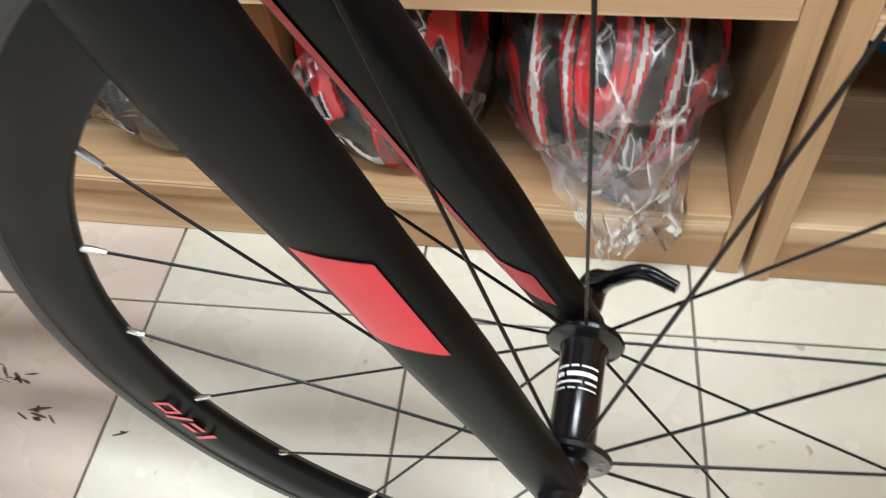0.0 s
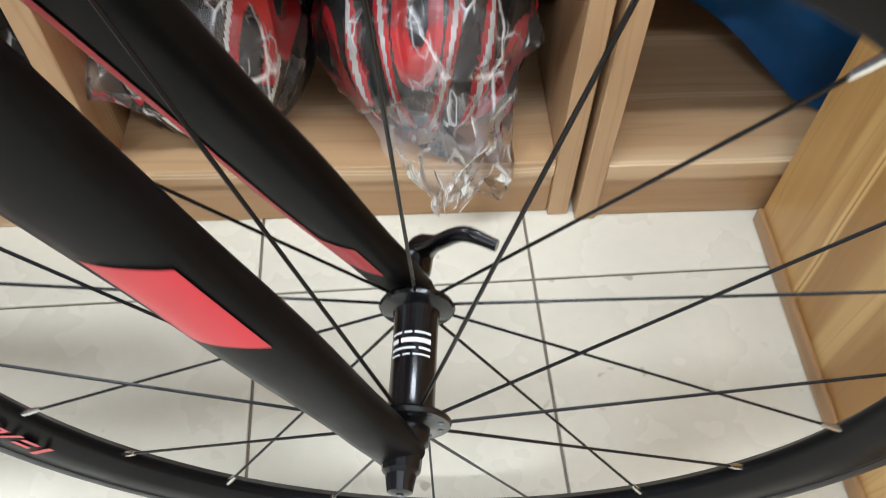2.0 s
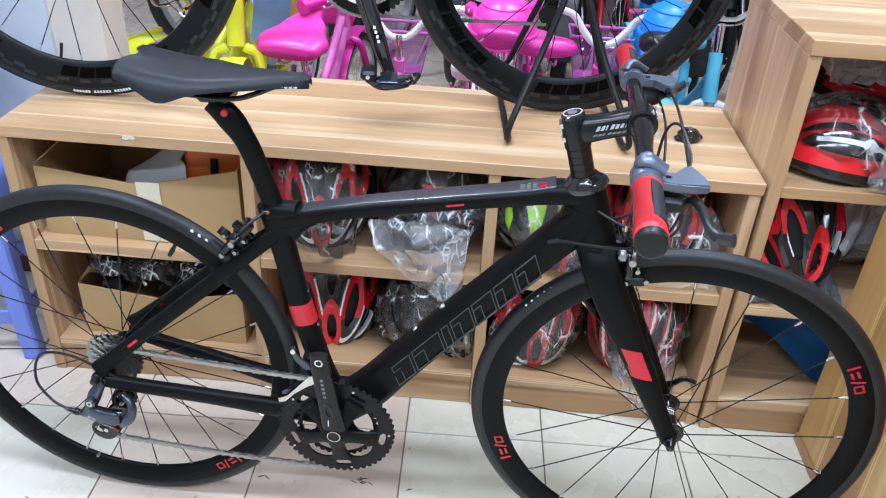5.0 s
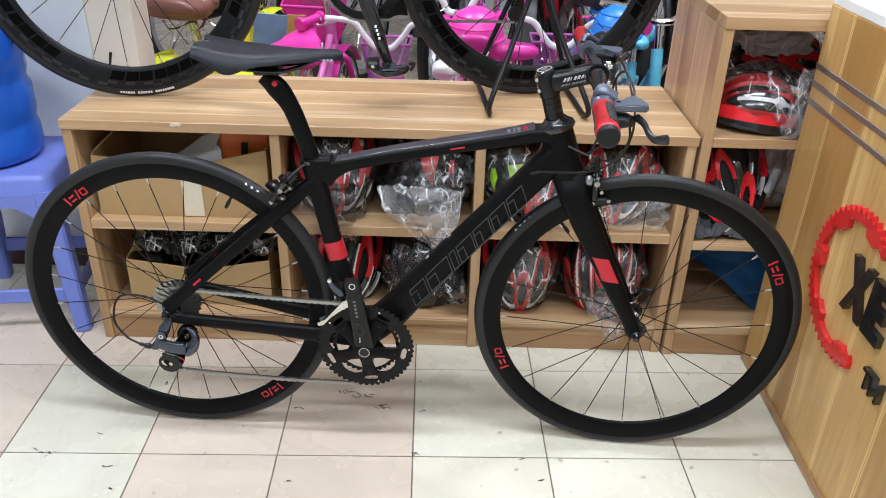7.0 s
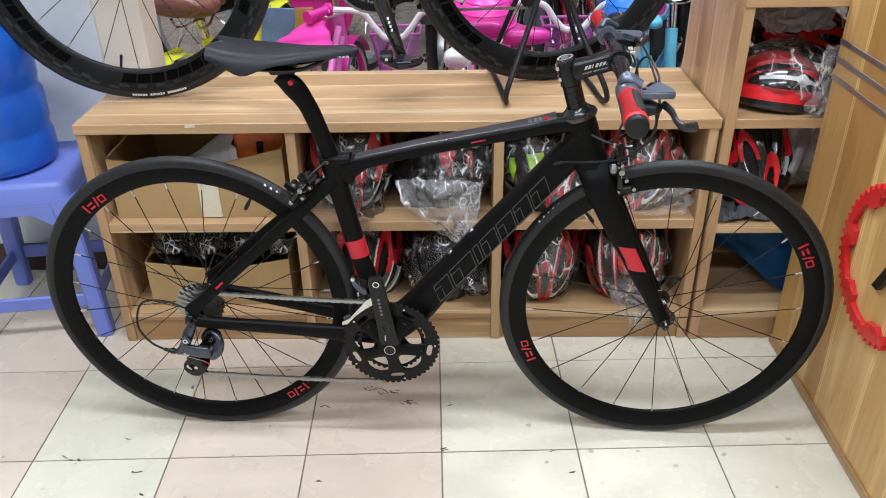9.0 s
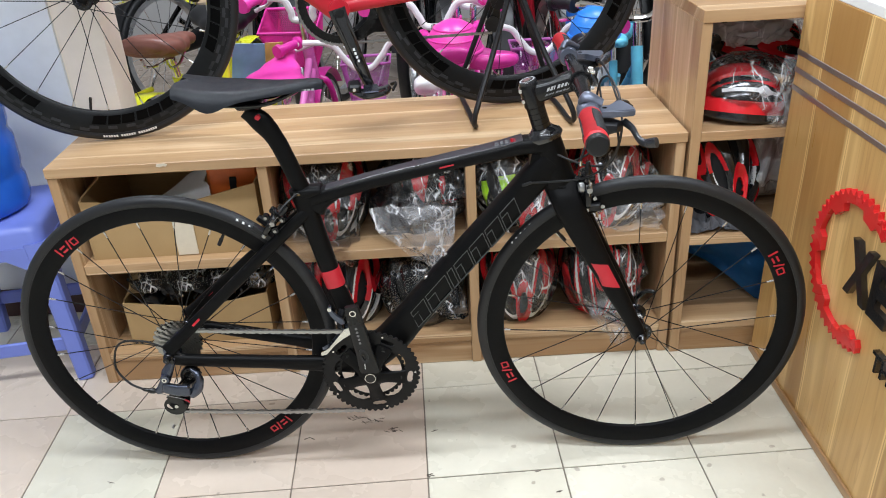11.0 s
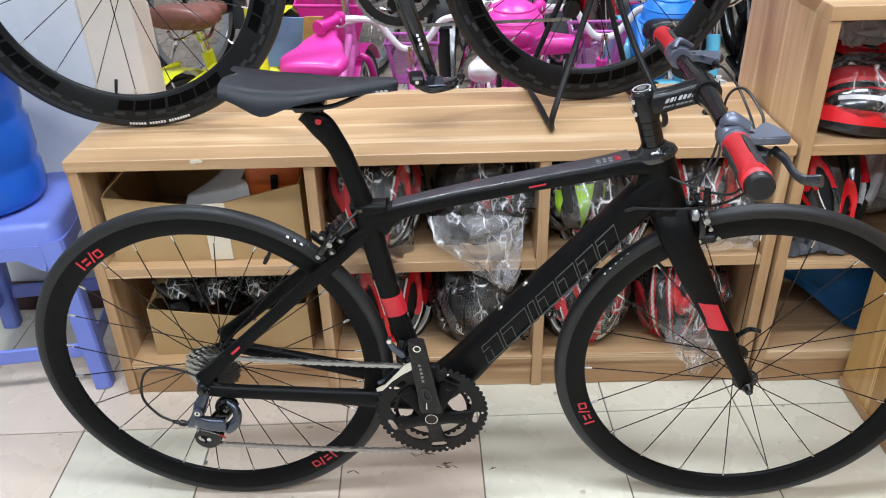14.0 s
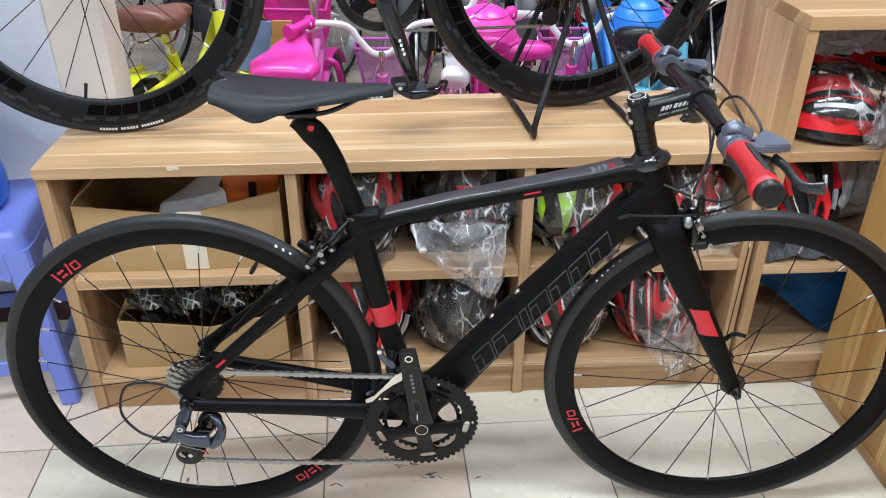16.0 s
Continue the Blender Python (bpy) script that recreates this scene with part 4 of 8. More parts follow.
caliper(STEER @ pose(0.824, 0, 0.642, 0, -4, 0) @ Matrix.Scale(1.15, 4), 0.036, bike)
part("adjuster_drum", sweep(bmesh.new(), [(0.811, -0.030, 0.6440), (0.814, -0.030, 0.6443), (0.821, -0.030, 0.6450), (0.822, -0.030, 0.6450), (0.824, -0.030, 0.6452), (0.825, -0.030, 0.6453), (0.834, -0.030, 0.6462), (0.836, -0.030, 0.6464)], [0.007, 0.0095, 0.0095, 0.0080, 0.0080, 0.0095, 0.0095, 0.007], None, 18, (0, 1, 0)), CHAINM, bike, "bright ribbed brake pivot")
for bx, by, bz, r in ((0.8402, -0.0455, 0.6279, 0.0036), (0.8560, -0.0405, 0.6089, 0.0038)):
    part("bolt", sweep(bmesh.new(), [(bx, by, bz), (bx, by + 0.008, bz)], [r, r * 1.1], None, 14, (1, 0, 0)), BOLT_STEEL, bike)
caliper(pose(0.246, 0, 0.594, 0, 42, 0) @ Matrix.Scale(-1.12, 4, (1, 0, 0)), 0.036, bike)
part("cable", tube([(0.262, -0.048, 0.628), (0.278, -0.036, 0.642), (0.292, -0.018, 0.648), (0.300, -0.008, 0.640)], 0.0024, 8, 8), BLACK_PLASTIC, bike, "black rear brake cable")
part("cable_stop", sweep(bmesh.new(), [(0.288, -0.020, 0.648), (0.294, -0.014, 0.646)], [0.0038, 0.0045], None, 10), BOLT_STEEL, bike)
for bx, bz in ((0.232, 0.612), (0.262, 0.606), (0.246, 0.584)):
    part("bolt", lathe(bmesh.new(), [(0.0032, -0.0415), (0.0032, -0.034)], 10, Matrix.Translation((bx, 0, bz))), BOLT_STEEL, bike)
    part("bolt_seat", lathe(bmesh.new(), [(0.0062, -0.0385), (0.0068, -0.030)], 14, Matrix.Translation((bx, 0, bz))), BLACK_METAL, bike)

# crank and chain rings
CR = V(0.3985, 0, 0.260)


def gear_outline(r, teeth, depth, n=4):
    pts = []
    for k in range(teeth):
        for f, rr in ((0.0, r - depth), (0.28, r - depth * 0.2), (0.5, r), (0.72, r - depth * 0.2)):
            a = 2 * math.pi * (k + f) / teeth
            pts.append((CR.x + rr * math.cos(a), CR.z + rr * math.sin(a)))
    return pts


def circ(r, n, ph=0.0, c=None):
    c = c or (CR.x, CR.z)
    return [(c[0] + r * math.cos(2 * math.pi * (k + ph) / n), c[1] + r * math.sin(2 * math.pi * (k + ph) / n)) for k in range(n)]


CHECK_DARK = plain("dim_oval", (0.016, 0.0165, 0.018), 0.4, spec=0.3)
CRANK_BLACK = plain("crank_black", (0.006, 0.006, 0.0065), 0.32, var=0.15, scale=200, spec=0.30)
crank = part("crankset", sweep(bmesh.new(), curve_pts([(0.4010, -0.062, 0.248), (0.3995, -0.064, 0.266), (0.3905, -0.068, 0.332), (0.3800, -0.069, 0.405), (0.3775, -0.069, 0.431)], 6), [0.0085, 0.0085, 0.0075, 0.007, 0.006], [0.023, 0.021, 0.0175, 0.0160, 0.0140], 16, (0, 1, 0), 2.8), CRANK_BLACK, bike, "black crankset with two chain rings and no pedal")
out = gear_outline(0.1005, 50, 0.0055)
slots, windows = [], []
for k in range(5):
    a = radians(61.6 + 72 * k)
    slots.append([(CR.x + r * math.cos(a + s), CR.z + r * math.sin(a + s)) for r, s in ((0.0755, -0.13), (0.0795, -0.185), (0.0845, -0.17), (0.0862, -0.08), (0.0850, 0.0), (0.0862, 0.08), (0.0845, 0.17), (0.0795, 0.185), (0.0755, 0.13), (0.0745, 0.0))])
    a += radians(36)
    windows.append([(CR.x + r * math.cos(a + s), CR.z + r * math.sin(a + s)) for r, s in ((0.0340, -0.20), (0.0380, -0.42), (0.0480, -0.50), (0.0590, -0.47), (0.0690, -0.34), (0.0745, -0.17), (0.0758, 0.0), (0.0745, 0.17), (0.0690, 0.34), (0.0590, 0.47), (0.0480, 0.50), (0.0380, 0.42), (0.0340, 0.20), (0.0328, 0.0))])
part("chain_ring", plate(bmesh.new(), out, -0.0520, -0.0485, holes=slots + windows), RING_BLACK, crank, "large black toothed chain ring", shade=False)
out2 = gear_outline(0.0705, 36, 0.005)
part("chain_ring", ring_plate(bmesh.new(), out2, circ(0.0620, 144), -0.0440, -0.0410), RING_BLACK, crank)
for k in range(5):
    a = radians(61.6 + 72 * k)
    ca, sa = math.cos(a), math.sin(a)
    part("spider_arm", sweep(bmesh.new(), curve_pts([CR + V(ca * 0.010, -0.066, sa * 0.010), CR + V(ca * 0.036, -0.060, sa * 0.036), CR + V(ca * 0.070, -0.0535, sa * 0.070)], 4), [0.008, 0.006, 0.0030], [0.015, 0.0125, 0.017], 12, (0, 1, 0), 2.8), CARBON, crank)
    part("ring_bolt", lathe(bmesh.new(), [(0.0048, -0.0585), (0.0048, -0.040)], 10, Matrix.Translation((CR.x + ca * 0.0600, 0, CR.z + sa * 0.0600))), BLACK_METAL, crank)
    b2 = a + radians(9)
    part("ring_pin", lathe(bmesh.new(), [(0.0022, -0.0535), (0.0022, -0.048)], 8, Matrix.Translation((CR.x + math.cos(b2) * 0.0905, 0, CR.z + math.sin(b2) * 0.0905))), STEEL, crank)
part("crank_boss", lathe(bmesh.new(), [(0.017, -0.0715), (0.0205, -0.069), (0.022, -0.055), (0.020, -0.040)], 24, Matrix.Translation(CR)), CARBON, crank)
part("crank_bolt_ring", ring_plate(bmesh.new(), circ(0.0114, 24), circ(0.0100, 24), -0.0732, -0.0705), STEEL, crank)
part("crank_bolt", lathe(bmesh.new(), [(0.0105, -0.0722), (0.0105, -0.068)], 20, Matrix.Translation(CR)), BLACK_METAL, crank)
part("pedal_hole", ring_plate(bmesh.new(), circ(0.0068, 20, 0, (0.3790, 0.4180)), circ(0.0046, 20, 0, (0.3790, 0.4180)), -0.0762, -0.0625), STEEL, crank, "bright threaded pedal hole")
part("hole_shade", lathe(bmesh.new(), [(0.0048, -0.0754), (0.0048, -0.0635)], 18, Matrix.Translation((0.3790, 0, 0.4180))), GUNMETAL, crank)
for j in range(5):
    z = 0.335 + j * 0.0085
    part("crank_print", box(bmesh.new(), 0.3845 - (z - 0.335) * 0.13, 0.3890 - (z - 0.335) * 0.13, -0.0767, -0.0750, z + 0.012, z + 0.0165, 0), DIM_PRINT, crank)
part("crank_print", box(bmesh.new(), 0.3905, 0.3920, -0.0766, -0.0740, 0.286, 0.298, 0), WHITE_PRINT, crank)
ov = [(0.3915 + 0.0085 * math.cos(2 * math.pi * i / 24) - 0.003 * math.sin(2 * math.pi * i / 24), 0.318 + 0.017 * math.sin(2 * math.pi * i / 24)) for i in range(24)]
ov_in = [(0.3915 + 0.0045 * math.cos(2 * math.pi * i / 24) - 0.002 * math.sin(2 * math.pi * i / 24), 0.318 + 0.011 * math.sin(2 * math.pi * i / 24)) for i in range(24)]
part("crank_print", ring_plate(bmesh.new(), ov, ov_in, -0.0766, -0.0745), CHECK_DARK, crank)

# cassette
cas = None
for k, r in enumerate((0.0245, 0.0275, 0.0300, 0.0330, 0.0365, 0.0400, 0.0435, 0.0475, 0.0515)):
    y = -0.0475 + 0.0042 * k
    teeth = int(r / 0.0020)
    o = []
    for t in range(teeth):
        for f, rr in ((0, r - 0.004), (0.3, r), (0.6, r), (0.85, r - 0.004)):
            a = 2 * math.pi * (t + f) / teeth
            o.append((rr * math.cos(a), 0.326 + rr * math.sin(a)))
    inner = [(0.017 * math.cos(2 * math.pi * t / len(o)), 0.326 + 0.017 * math.sin(2 * math.pi * t / len(o))) for t in range(len(o))]
    c = part("sprocket", ring_plate(bmesh.new(), o, inner, y - 0.0008, y + 0.0008), SPROCKET, cas or bike)
    if cas is None:
        cas = c
        c.name = "cassette"
        c["label"] = "stack of steel sprockets"
part("lock_ring", ring_plate(bmesh.new(), circ(0.019, 24, 0, (0, 0.33)), circ(0.008, 24, 0, (0, 0.33)), -0.0515, -0.0485), GUNMETAL, cas)

# rear derailleur
rd = part("rear_derailleur", sweep(bmesh.new(), curve_pts([(0.005, -0.068, 0.326), (0.000, -0.074, 0.312), (-0.008, -0.080, 0.296), (-0.016, -0.083, 0.276), (-0.028, -0.083, 0.258), (-0.036, -0.083, 0.253)], 5), [0.008, 0.009, 0.010, 0.009, 0.008, 0.006], [0.008, 0.009, 0.0115, 0.010, 0.009, 0.007], 14), GUNMETAL, bike, "grey rear derailleur with two pulleys")
part("hanger_bolt", sweep(bmesh.new(), [(0.003, -0.080, 0.322), (0.003, -0.062, 0.322)], 0.0075, None, 14, (1, 0, 0)), BLACK_METAL, rd)
part("bolt_ring", sweep(bmesh.new(), [(-0.0096, -0.096, 0.2905), (-0.0096, -0.084, 0.2905)], [0.0090, 0.0100], None, 18, (1, 0, 0)), GUNMETAL, rd)
part("pivot_bolt", sweep(bmesh.new(), [(-0.0096, -0.0985, 0.2905), (-0.0096, -0.094, 0.2905)], 0.0052, None, 14, (1, 0, 0)), STEEL, rd)
part("bolt_socket", sweep(bmesh.new(), [(-0.0096, -0.0992, 0.2905), (-0.0096, -0.0984, 0.2905)], 0.0022, None, 6, (1, 0, 0)), BLACK_PLASTIC, rd)
part("link", sweep(bmesh.new(), curve_pts([(-0.016, -0.076, 0.258), (0.006, -0.076, 0.254), (0.030, -0.074, 0.252)], 5), 0.006, 0.008, 10, (0, 1, 0), 3.0), BLACK_METAL, rd)
part("outer_link", sweep(bmesh.new(), curve_pts([(-0.019, -0.088, 0.268), (-0.012, -0.091, 0.267), (0.010, -0.095, 0.264), (0.030, -0.096, 0.263), (0.036, -0.094, 0.263)], 5), [0.004, 0.0055, 0.006, 0.006, 0.004], [0.008, 0.0125, 0.0125, 0.0135, 0.010], 18, (0, 1, 0), 3.4), GUNMETAL, rd, "glossy grey outer link", angle=50)
part("knuckle", sweep(bmesh.new(), curve_pts([(0.040, -0.076, 0.300), (0.053, -0.082, 0.292), (0.057, -0.087, 0.278), (0.050, -0.090, 0.262), (0.038, -0.088, 0.250), (0.029, -0.084, 0.244)], 5), [0.004, 0.006, 0.008, 0.010, 0.009, 0.005], [0.003, 0.0055, 0.0070, 0.0100, 0.0105, 0.005], 16, (0, 1, 0), 2.6), GUNMETAL, rd, "rounded grey knuckle", angle=50)
part("upper_guide", sweep(bmesh.new(), curve_pts([(0.012, -0.060, 0.266), (0.014, -0.061, 0.280), (0.024, -0.062, 0.291), (0.038, -0.062, 0.293), (0.050, -0.062, 0.284)], 5), [0.006, 0.007, 0.007, 0.007, 0.005], [0.003, 0.004, 0.005, 0.005, 0.003], 12, (0, 1, 0), 2.6), BLACK_METAL, rd, angle=50)
part("bolt", sweep(bmesh.new(), [(0.0307, -0.072, 0.274), (0.0307, -0.060, 0.274)], 0.0042, None, 12, (1, 0, 0)), STEEL, rd)
for (px, pz), r in (((0.0307, 0.272), 0.0190), ((-0.0155, 0.1955), 0.0200)):
    o = [(px + (r - (0.003 if i % 2 else 0)) * math.cos(2 * math.pi * i / 22), pz + (r - (0.003 if i % 2 else 0)) * math.sin(2 * math.pi * i / 22)) for i in range(22)]
    part("pulley", ring_plate(bmesh.new(), o, [(px + 0.005 * math.cos(2 * math.pi * i / 22), pz + 0.005 * math.sin(2 * math.pi * i / 22)) for i in range(22)], -0.052, -0.049), BLACK_PLASTIC, rd)
    part("pulley_bolt", lathe(bmesh.new(), [(0.0042, -0.0625), (0.0042, -0.044)], 12, Matrix.Translation((px, 0, pz))), STEEL, rd)
# outer cage: a rim round the lower pulley with a slot, running up to the knuckle
hole = [(-0.0155 + 0.0115 * math.cos(2 * math.pi * i / 20) - 0.010, 0.1955 + 0.0085 * math.sin(2 * math.pi * i / 20)) for i in range(20)]
rim_c = [(-0.0185 + 0.0235 * math.cos(2 * math.pi * i / 20), 0.1955 + 0.0225 * math.sin(2 * math.pi * i / 20)) for i in range(20)]
part("cage_plate", ring_plate(bmesh.new(), rim_c, hole, -0.061, -0.0585), BLACK_METAL, rd)
part("cage_arm", sweep(bmesh.new(), curve_pts([(-0.026, -0.0600, 0.212), (-0.008, -0.0600, 0.230), (0.016, -0.0620, 0.252), (0.034, -0.066, 0.272)], 5), 0.0015, [0.010, 0.008, 0.008, 0.011], 10, (0, 1, 0), 3.0), BLACK_METAL, rd)
part("cage_plate", plate(bmesh.new(), [(0.044, 0.262), (0.040, 0.288), (0.020, 0.286), (0.010, 0.262), (-0.030, 0.214), (-0.042, 0.196), (-0.030, 0.174), (-0.004, 0.172), (0.006, 0.188), (0.018, 0.226)], -0.046, -0.044), BLACK_METAL, rd)
part("cable_stop", sweep(bmesh.new(), [(-0.032, -0.083, 0.2545), (-0.040, -0.084, 0.2545), (-0.042, -0.084, 0.2550), (-0.050, -0.084, 0.2565), (-0.052, -0.084, 0.2570), (-0.063, -0.084, 0.2596)], [0.0045, 0.0045, 0.0060, 0.0060, 0.0038, 0.0036], None, 12), BLACK_METAL, rd)
part("inner_cable", tube([(-0.034, -0.088, 0.2540), (-0.010, -0.094, 0.2490), (0.014, -0.096, 0.2430), (0.022, -0.095, 0.2380)], 0.0007, 6, 4), STEEL, rd)
part("derailleur_cable", tube([(-0.062, -0.084, 0.2594), (-0.090, -0.080, 0.274), (-0.112, -0.074, 0.310), (-0.095, -0.070, 0.362), (-0.045, -0.068, 0.366), (0.005, -0.067, 0.342), (0.03, -0.064, 0.324)], 0.0023, 8, 8), BLACK_PLASTIC, bike, "black cable loop")
part("cable_tip", tube([(0.021, -0.095, 0.2385), (0.026, -0.094, 0.2350), (0.028, -0.092, 0.2290)], 0.0016, 6, 4), RED, rd)

# front derailleur
fd = part("front_derailleur", sweep(bmesh.new(), curve_pts([(0.352, -0.020, 0.395), (0.345, -0.032, 0.372), (0.352, -0.046, 0.345)], 4), [0.009, 0.009, 0.007], [0.010, 0.008, 0.008], 12), BLACK_METAL, bike, "black and steel front derailleur")
for y in (-0.055, -0.036):
    part("cage_plate", plate(bmesh.new(), [(0.366, 0.374), (0.366, 0.357), (0.350, 0.347), (0.330, 0.330), (0.314, 0.311), (0.303, 0.308), (0.302, 0.315), (0.318, 0.324), (0.338, 0.348), (0.354, 0.368)], y - 0.001, y + 0.001), STEEL if y < -0.05 else GUNMETAL, fd, "bright steel cage plate" if y < -0.05 else "")
part("cable_arm", plate(bmesh.new(), [(0.3245, 0.408), (0.3265, 0.416), (0.3320, 0.416), (0.3335, 0.405), (0.341, 0.394), (0.352, 0.386), (0.356, 0.376), (0.349, 0.373), (0.338, 0.382), (0.329, 0.394)], -0.044, -0.039), GUNMETAL, fd, "grey cable arm")
part("cable_bolt", sweep(bmesh.new(), [(0.329, -0.048, 0.411), (0.329, -0.044, 0.411)], 0.0042, None, 12, (1, 0, 0)), STEEL, fd)

# chain
CHAIN_Y = -0.050


def chain_run(p, q, sag):
    n = max(2, int((q - p).length / 0.0127))
    for k in range(n):
        f0, f1 = k / n, (k + 1) / n
        a = p.lerp(q, f0) - V(0, 0, sag * math.sin(math.pi * f0))
        b = p.lerp(q, f1) - V(0, 0, sag * math.sin(math.pi * f1))
        yield a, b


links = []
top_a, top_b = V(0.388, CHAIN_Y, 0.3605), V(0.005, -0.040, 0.372)
low_a, low_b = V(-0.014, CHAIN_Y, 0.1745), V(0.374, CHAIN_Y, 0.1625)
runs = [(top_a, top_b, 0.002), (low_a, low_b, 0.004)]
chain = part("chain", lathe(bmesh.new(), [(0.0026, -0.0535), (0.0026, -0.0465)], 8, Matrix.Translation(low_a)), CHAINM, bike, "steel roller chain")
k = 0
for p, q, sag in runs:
    for a, b in chain_run(p, q, sag):
        d = (b - a).normalized()
        off = 0.0031 if k % 2 else 0.0020
        k += 1
        bm = bmesh.new()
        n = V(-d.z, 0, d.x)
        for s in (-1, 1):
            o = []
            for f, h in ((-0.2, 0.0), (-0.12, 0.0032), (0.1, 0.0040), (0.5, 0.0026), (0.9, 0.0040), (1.12, 0.0032), (1.2, 0.0), (1.12, -0.0032), (0.9, -0.0040), (0.5, -0.0026), (0.1, -0.0040), (-0.12, -0.0032)):
                c = a + d * ((b - a).length * f) + n * h
                o.append((c.x, c.z))
            plate(bm, o, a.y + s * off - 0.0005, a.y + s * off + 0.0005)
        part("chain_link", bm, CHAINM, chain, shade=False)

# cables
port = V(0.722, -0.024, 0.655)
inner = (CLAMP - NEAR).normalized()
near_end = along_bar(0.232) + oud * 0.053 + inner * 0.048
far_end = along_bar(0.768) + oud * 0.053 - inner * 0.048
for pts in ([along_bar(0.232) + oud * 0.045 - V(0, 0, 0.020), V(0.849, -0.178, 0.776), V(0.836, -0.119, 0.716), V(0.809, -0.070, 0.679), V(0.765, -0.046, 0.665), port],
            [near_end, near_end + inner * 0.030 + V(0.002, 0, 0.008), V(0.854, -0.044, 0.853), V(0.846, 0.000, 0.824), V(0.834, -0.026, 0.760), V(0.814, -0.046, 0.714), V(0.812, -0.046, 0.700)],
            [far_end, far_end - inner * 0.030 + V(0.006, 0, 0.006), V(0.870, 0.010, 0.826), V(0.876, -0.070, 0.778), V(0.860, -0.078, 0.712), V(0.828, -0.048, 0.694), V(0.794, -0.031, 0.700), V(0.774, -0.020, 0.706)],
            [along_bar(0.768) + oud * 0.045 - V(0, 0, 0.020), V(0.868, 0.110, 0.780), V(0.860, 0.040, 0.710), V(0.815, 0.034, 0.672), V(0.765, 0.030, 0.668)]):
    part("cable", tube(pts, 0.0020, 8, 10), BLACK_PLASTIC, bike, "black control cable")
part("cable_noodle", sweep(bmesh.new(), [V(0.812, -0.046, 0.704), V(0.812, -0.046, 0.694)], [0.0024, 0.0032], None, 10), STEEL, bike)
part("port_cover", sweep(bmesh.new(), [port + V(-0.012, 0.002, -0.006), port + V(0.004, -0.001, 0.001)], [0.0022, 0.0028], [0.003, 0.003], 10), BLACK_PLASTIC, bike)
# valves
for cx, m, a in ((0, RA, radians(60)), (0, FA, radians(128))):
    c, d = V(0, 0, 0), V(math.cos(a), 0, math.sin(a))
    v = part("valve", sweep(bmesh.new(), [d * 0.274, d * 0.258, d * 0.256, d * 0.242], [0.003, 0.003, 0.0042, 0.0036], None, 8), BLACK_PLASTIC, bike)
    v.matrix_basis = m
# tyre print as plain bars
for m, a0 in ((RA, radians(57.5)), (FA, radians(142))):
    for j in range(5):
        a = a0 - j * 0.040
        bm = bmesh.new()
        r = 0.3175
        c = V(math.cos(a) * r, -0.0118, math.sin(a) * r)
        t = V(-math.sin(a), 0, math.cos(a))
        rd_ = V(math.cos(a), 0.35, math.sin(a)).normalized()
        q = [c - t * 0.0030 - rd_ * 0.0021, c + t * 0.0026 - rd_ * 0.0021, c + t * 0.0030 + rd_ * 0.0021, c - t * 0.0004 + rd_ * 0.0021]
        bm.faces.new([bm.verts.new(v + V(0, -0.0008, 0)) for v in q])
        o = part("tyre_print", bm, WHITE_PRINT, bike, shade=False)
        o.matrix_basis = m

# ---- more materials ----


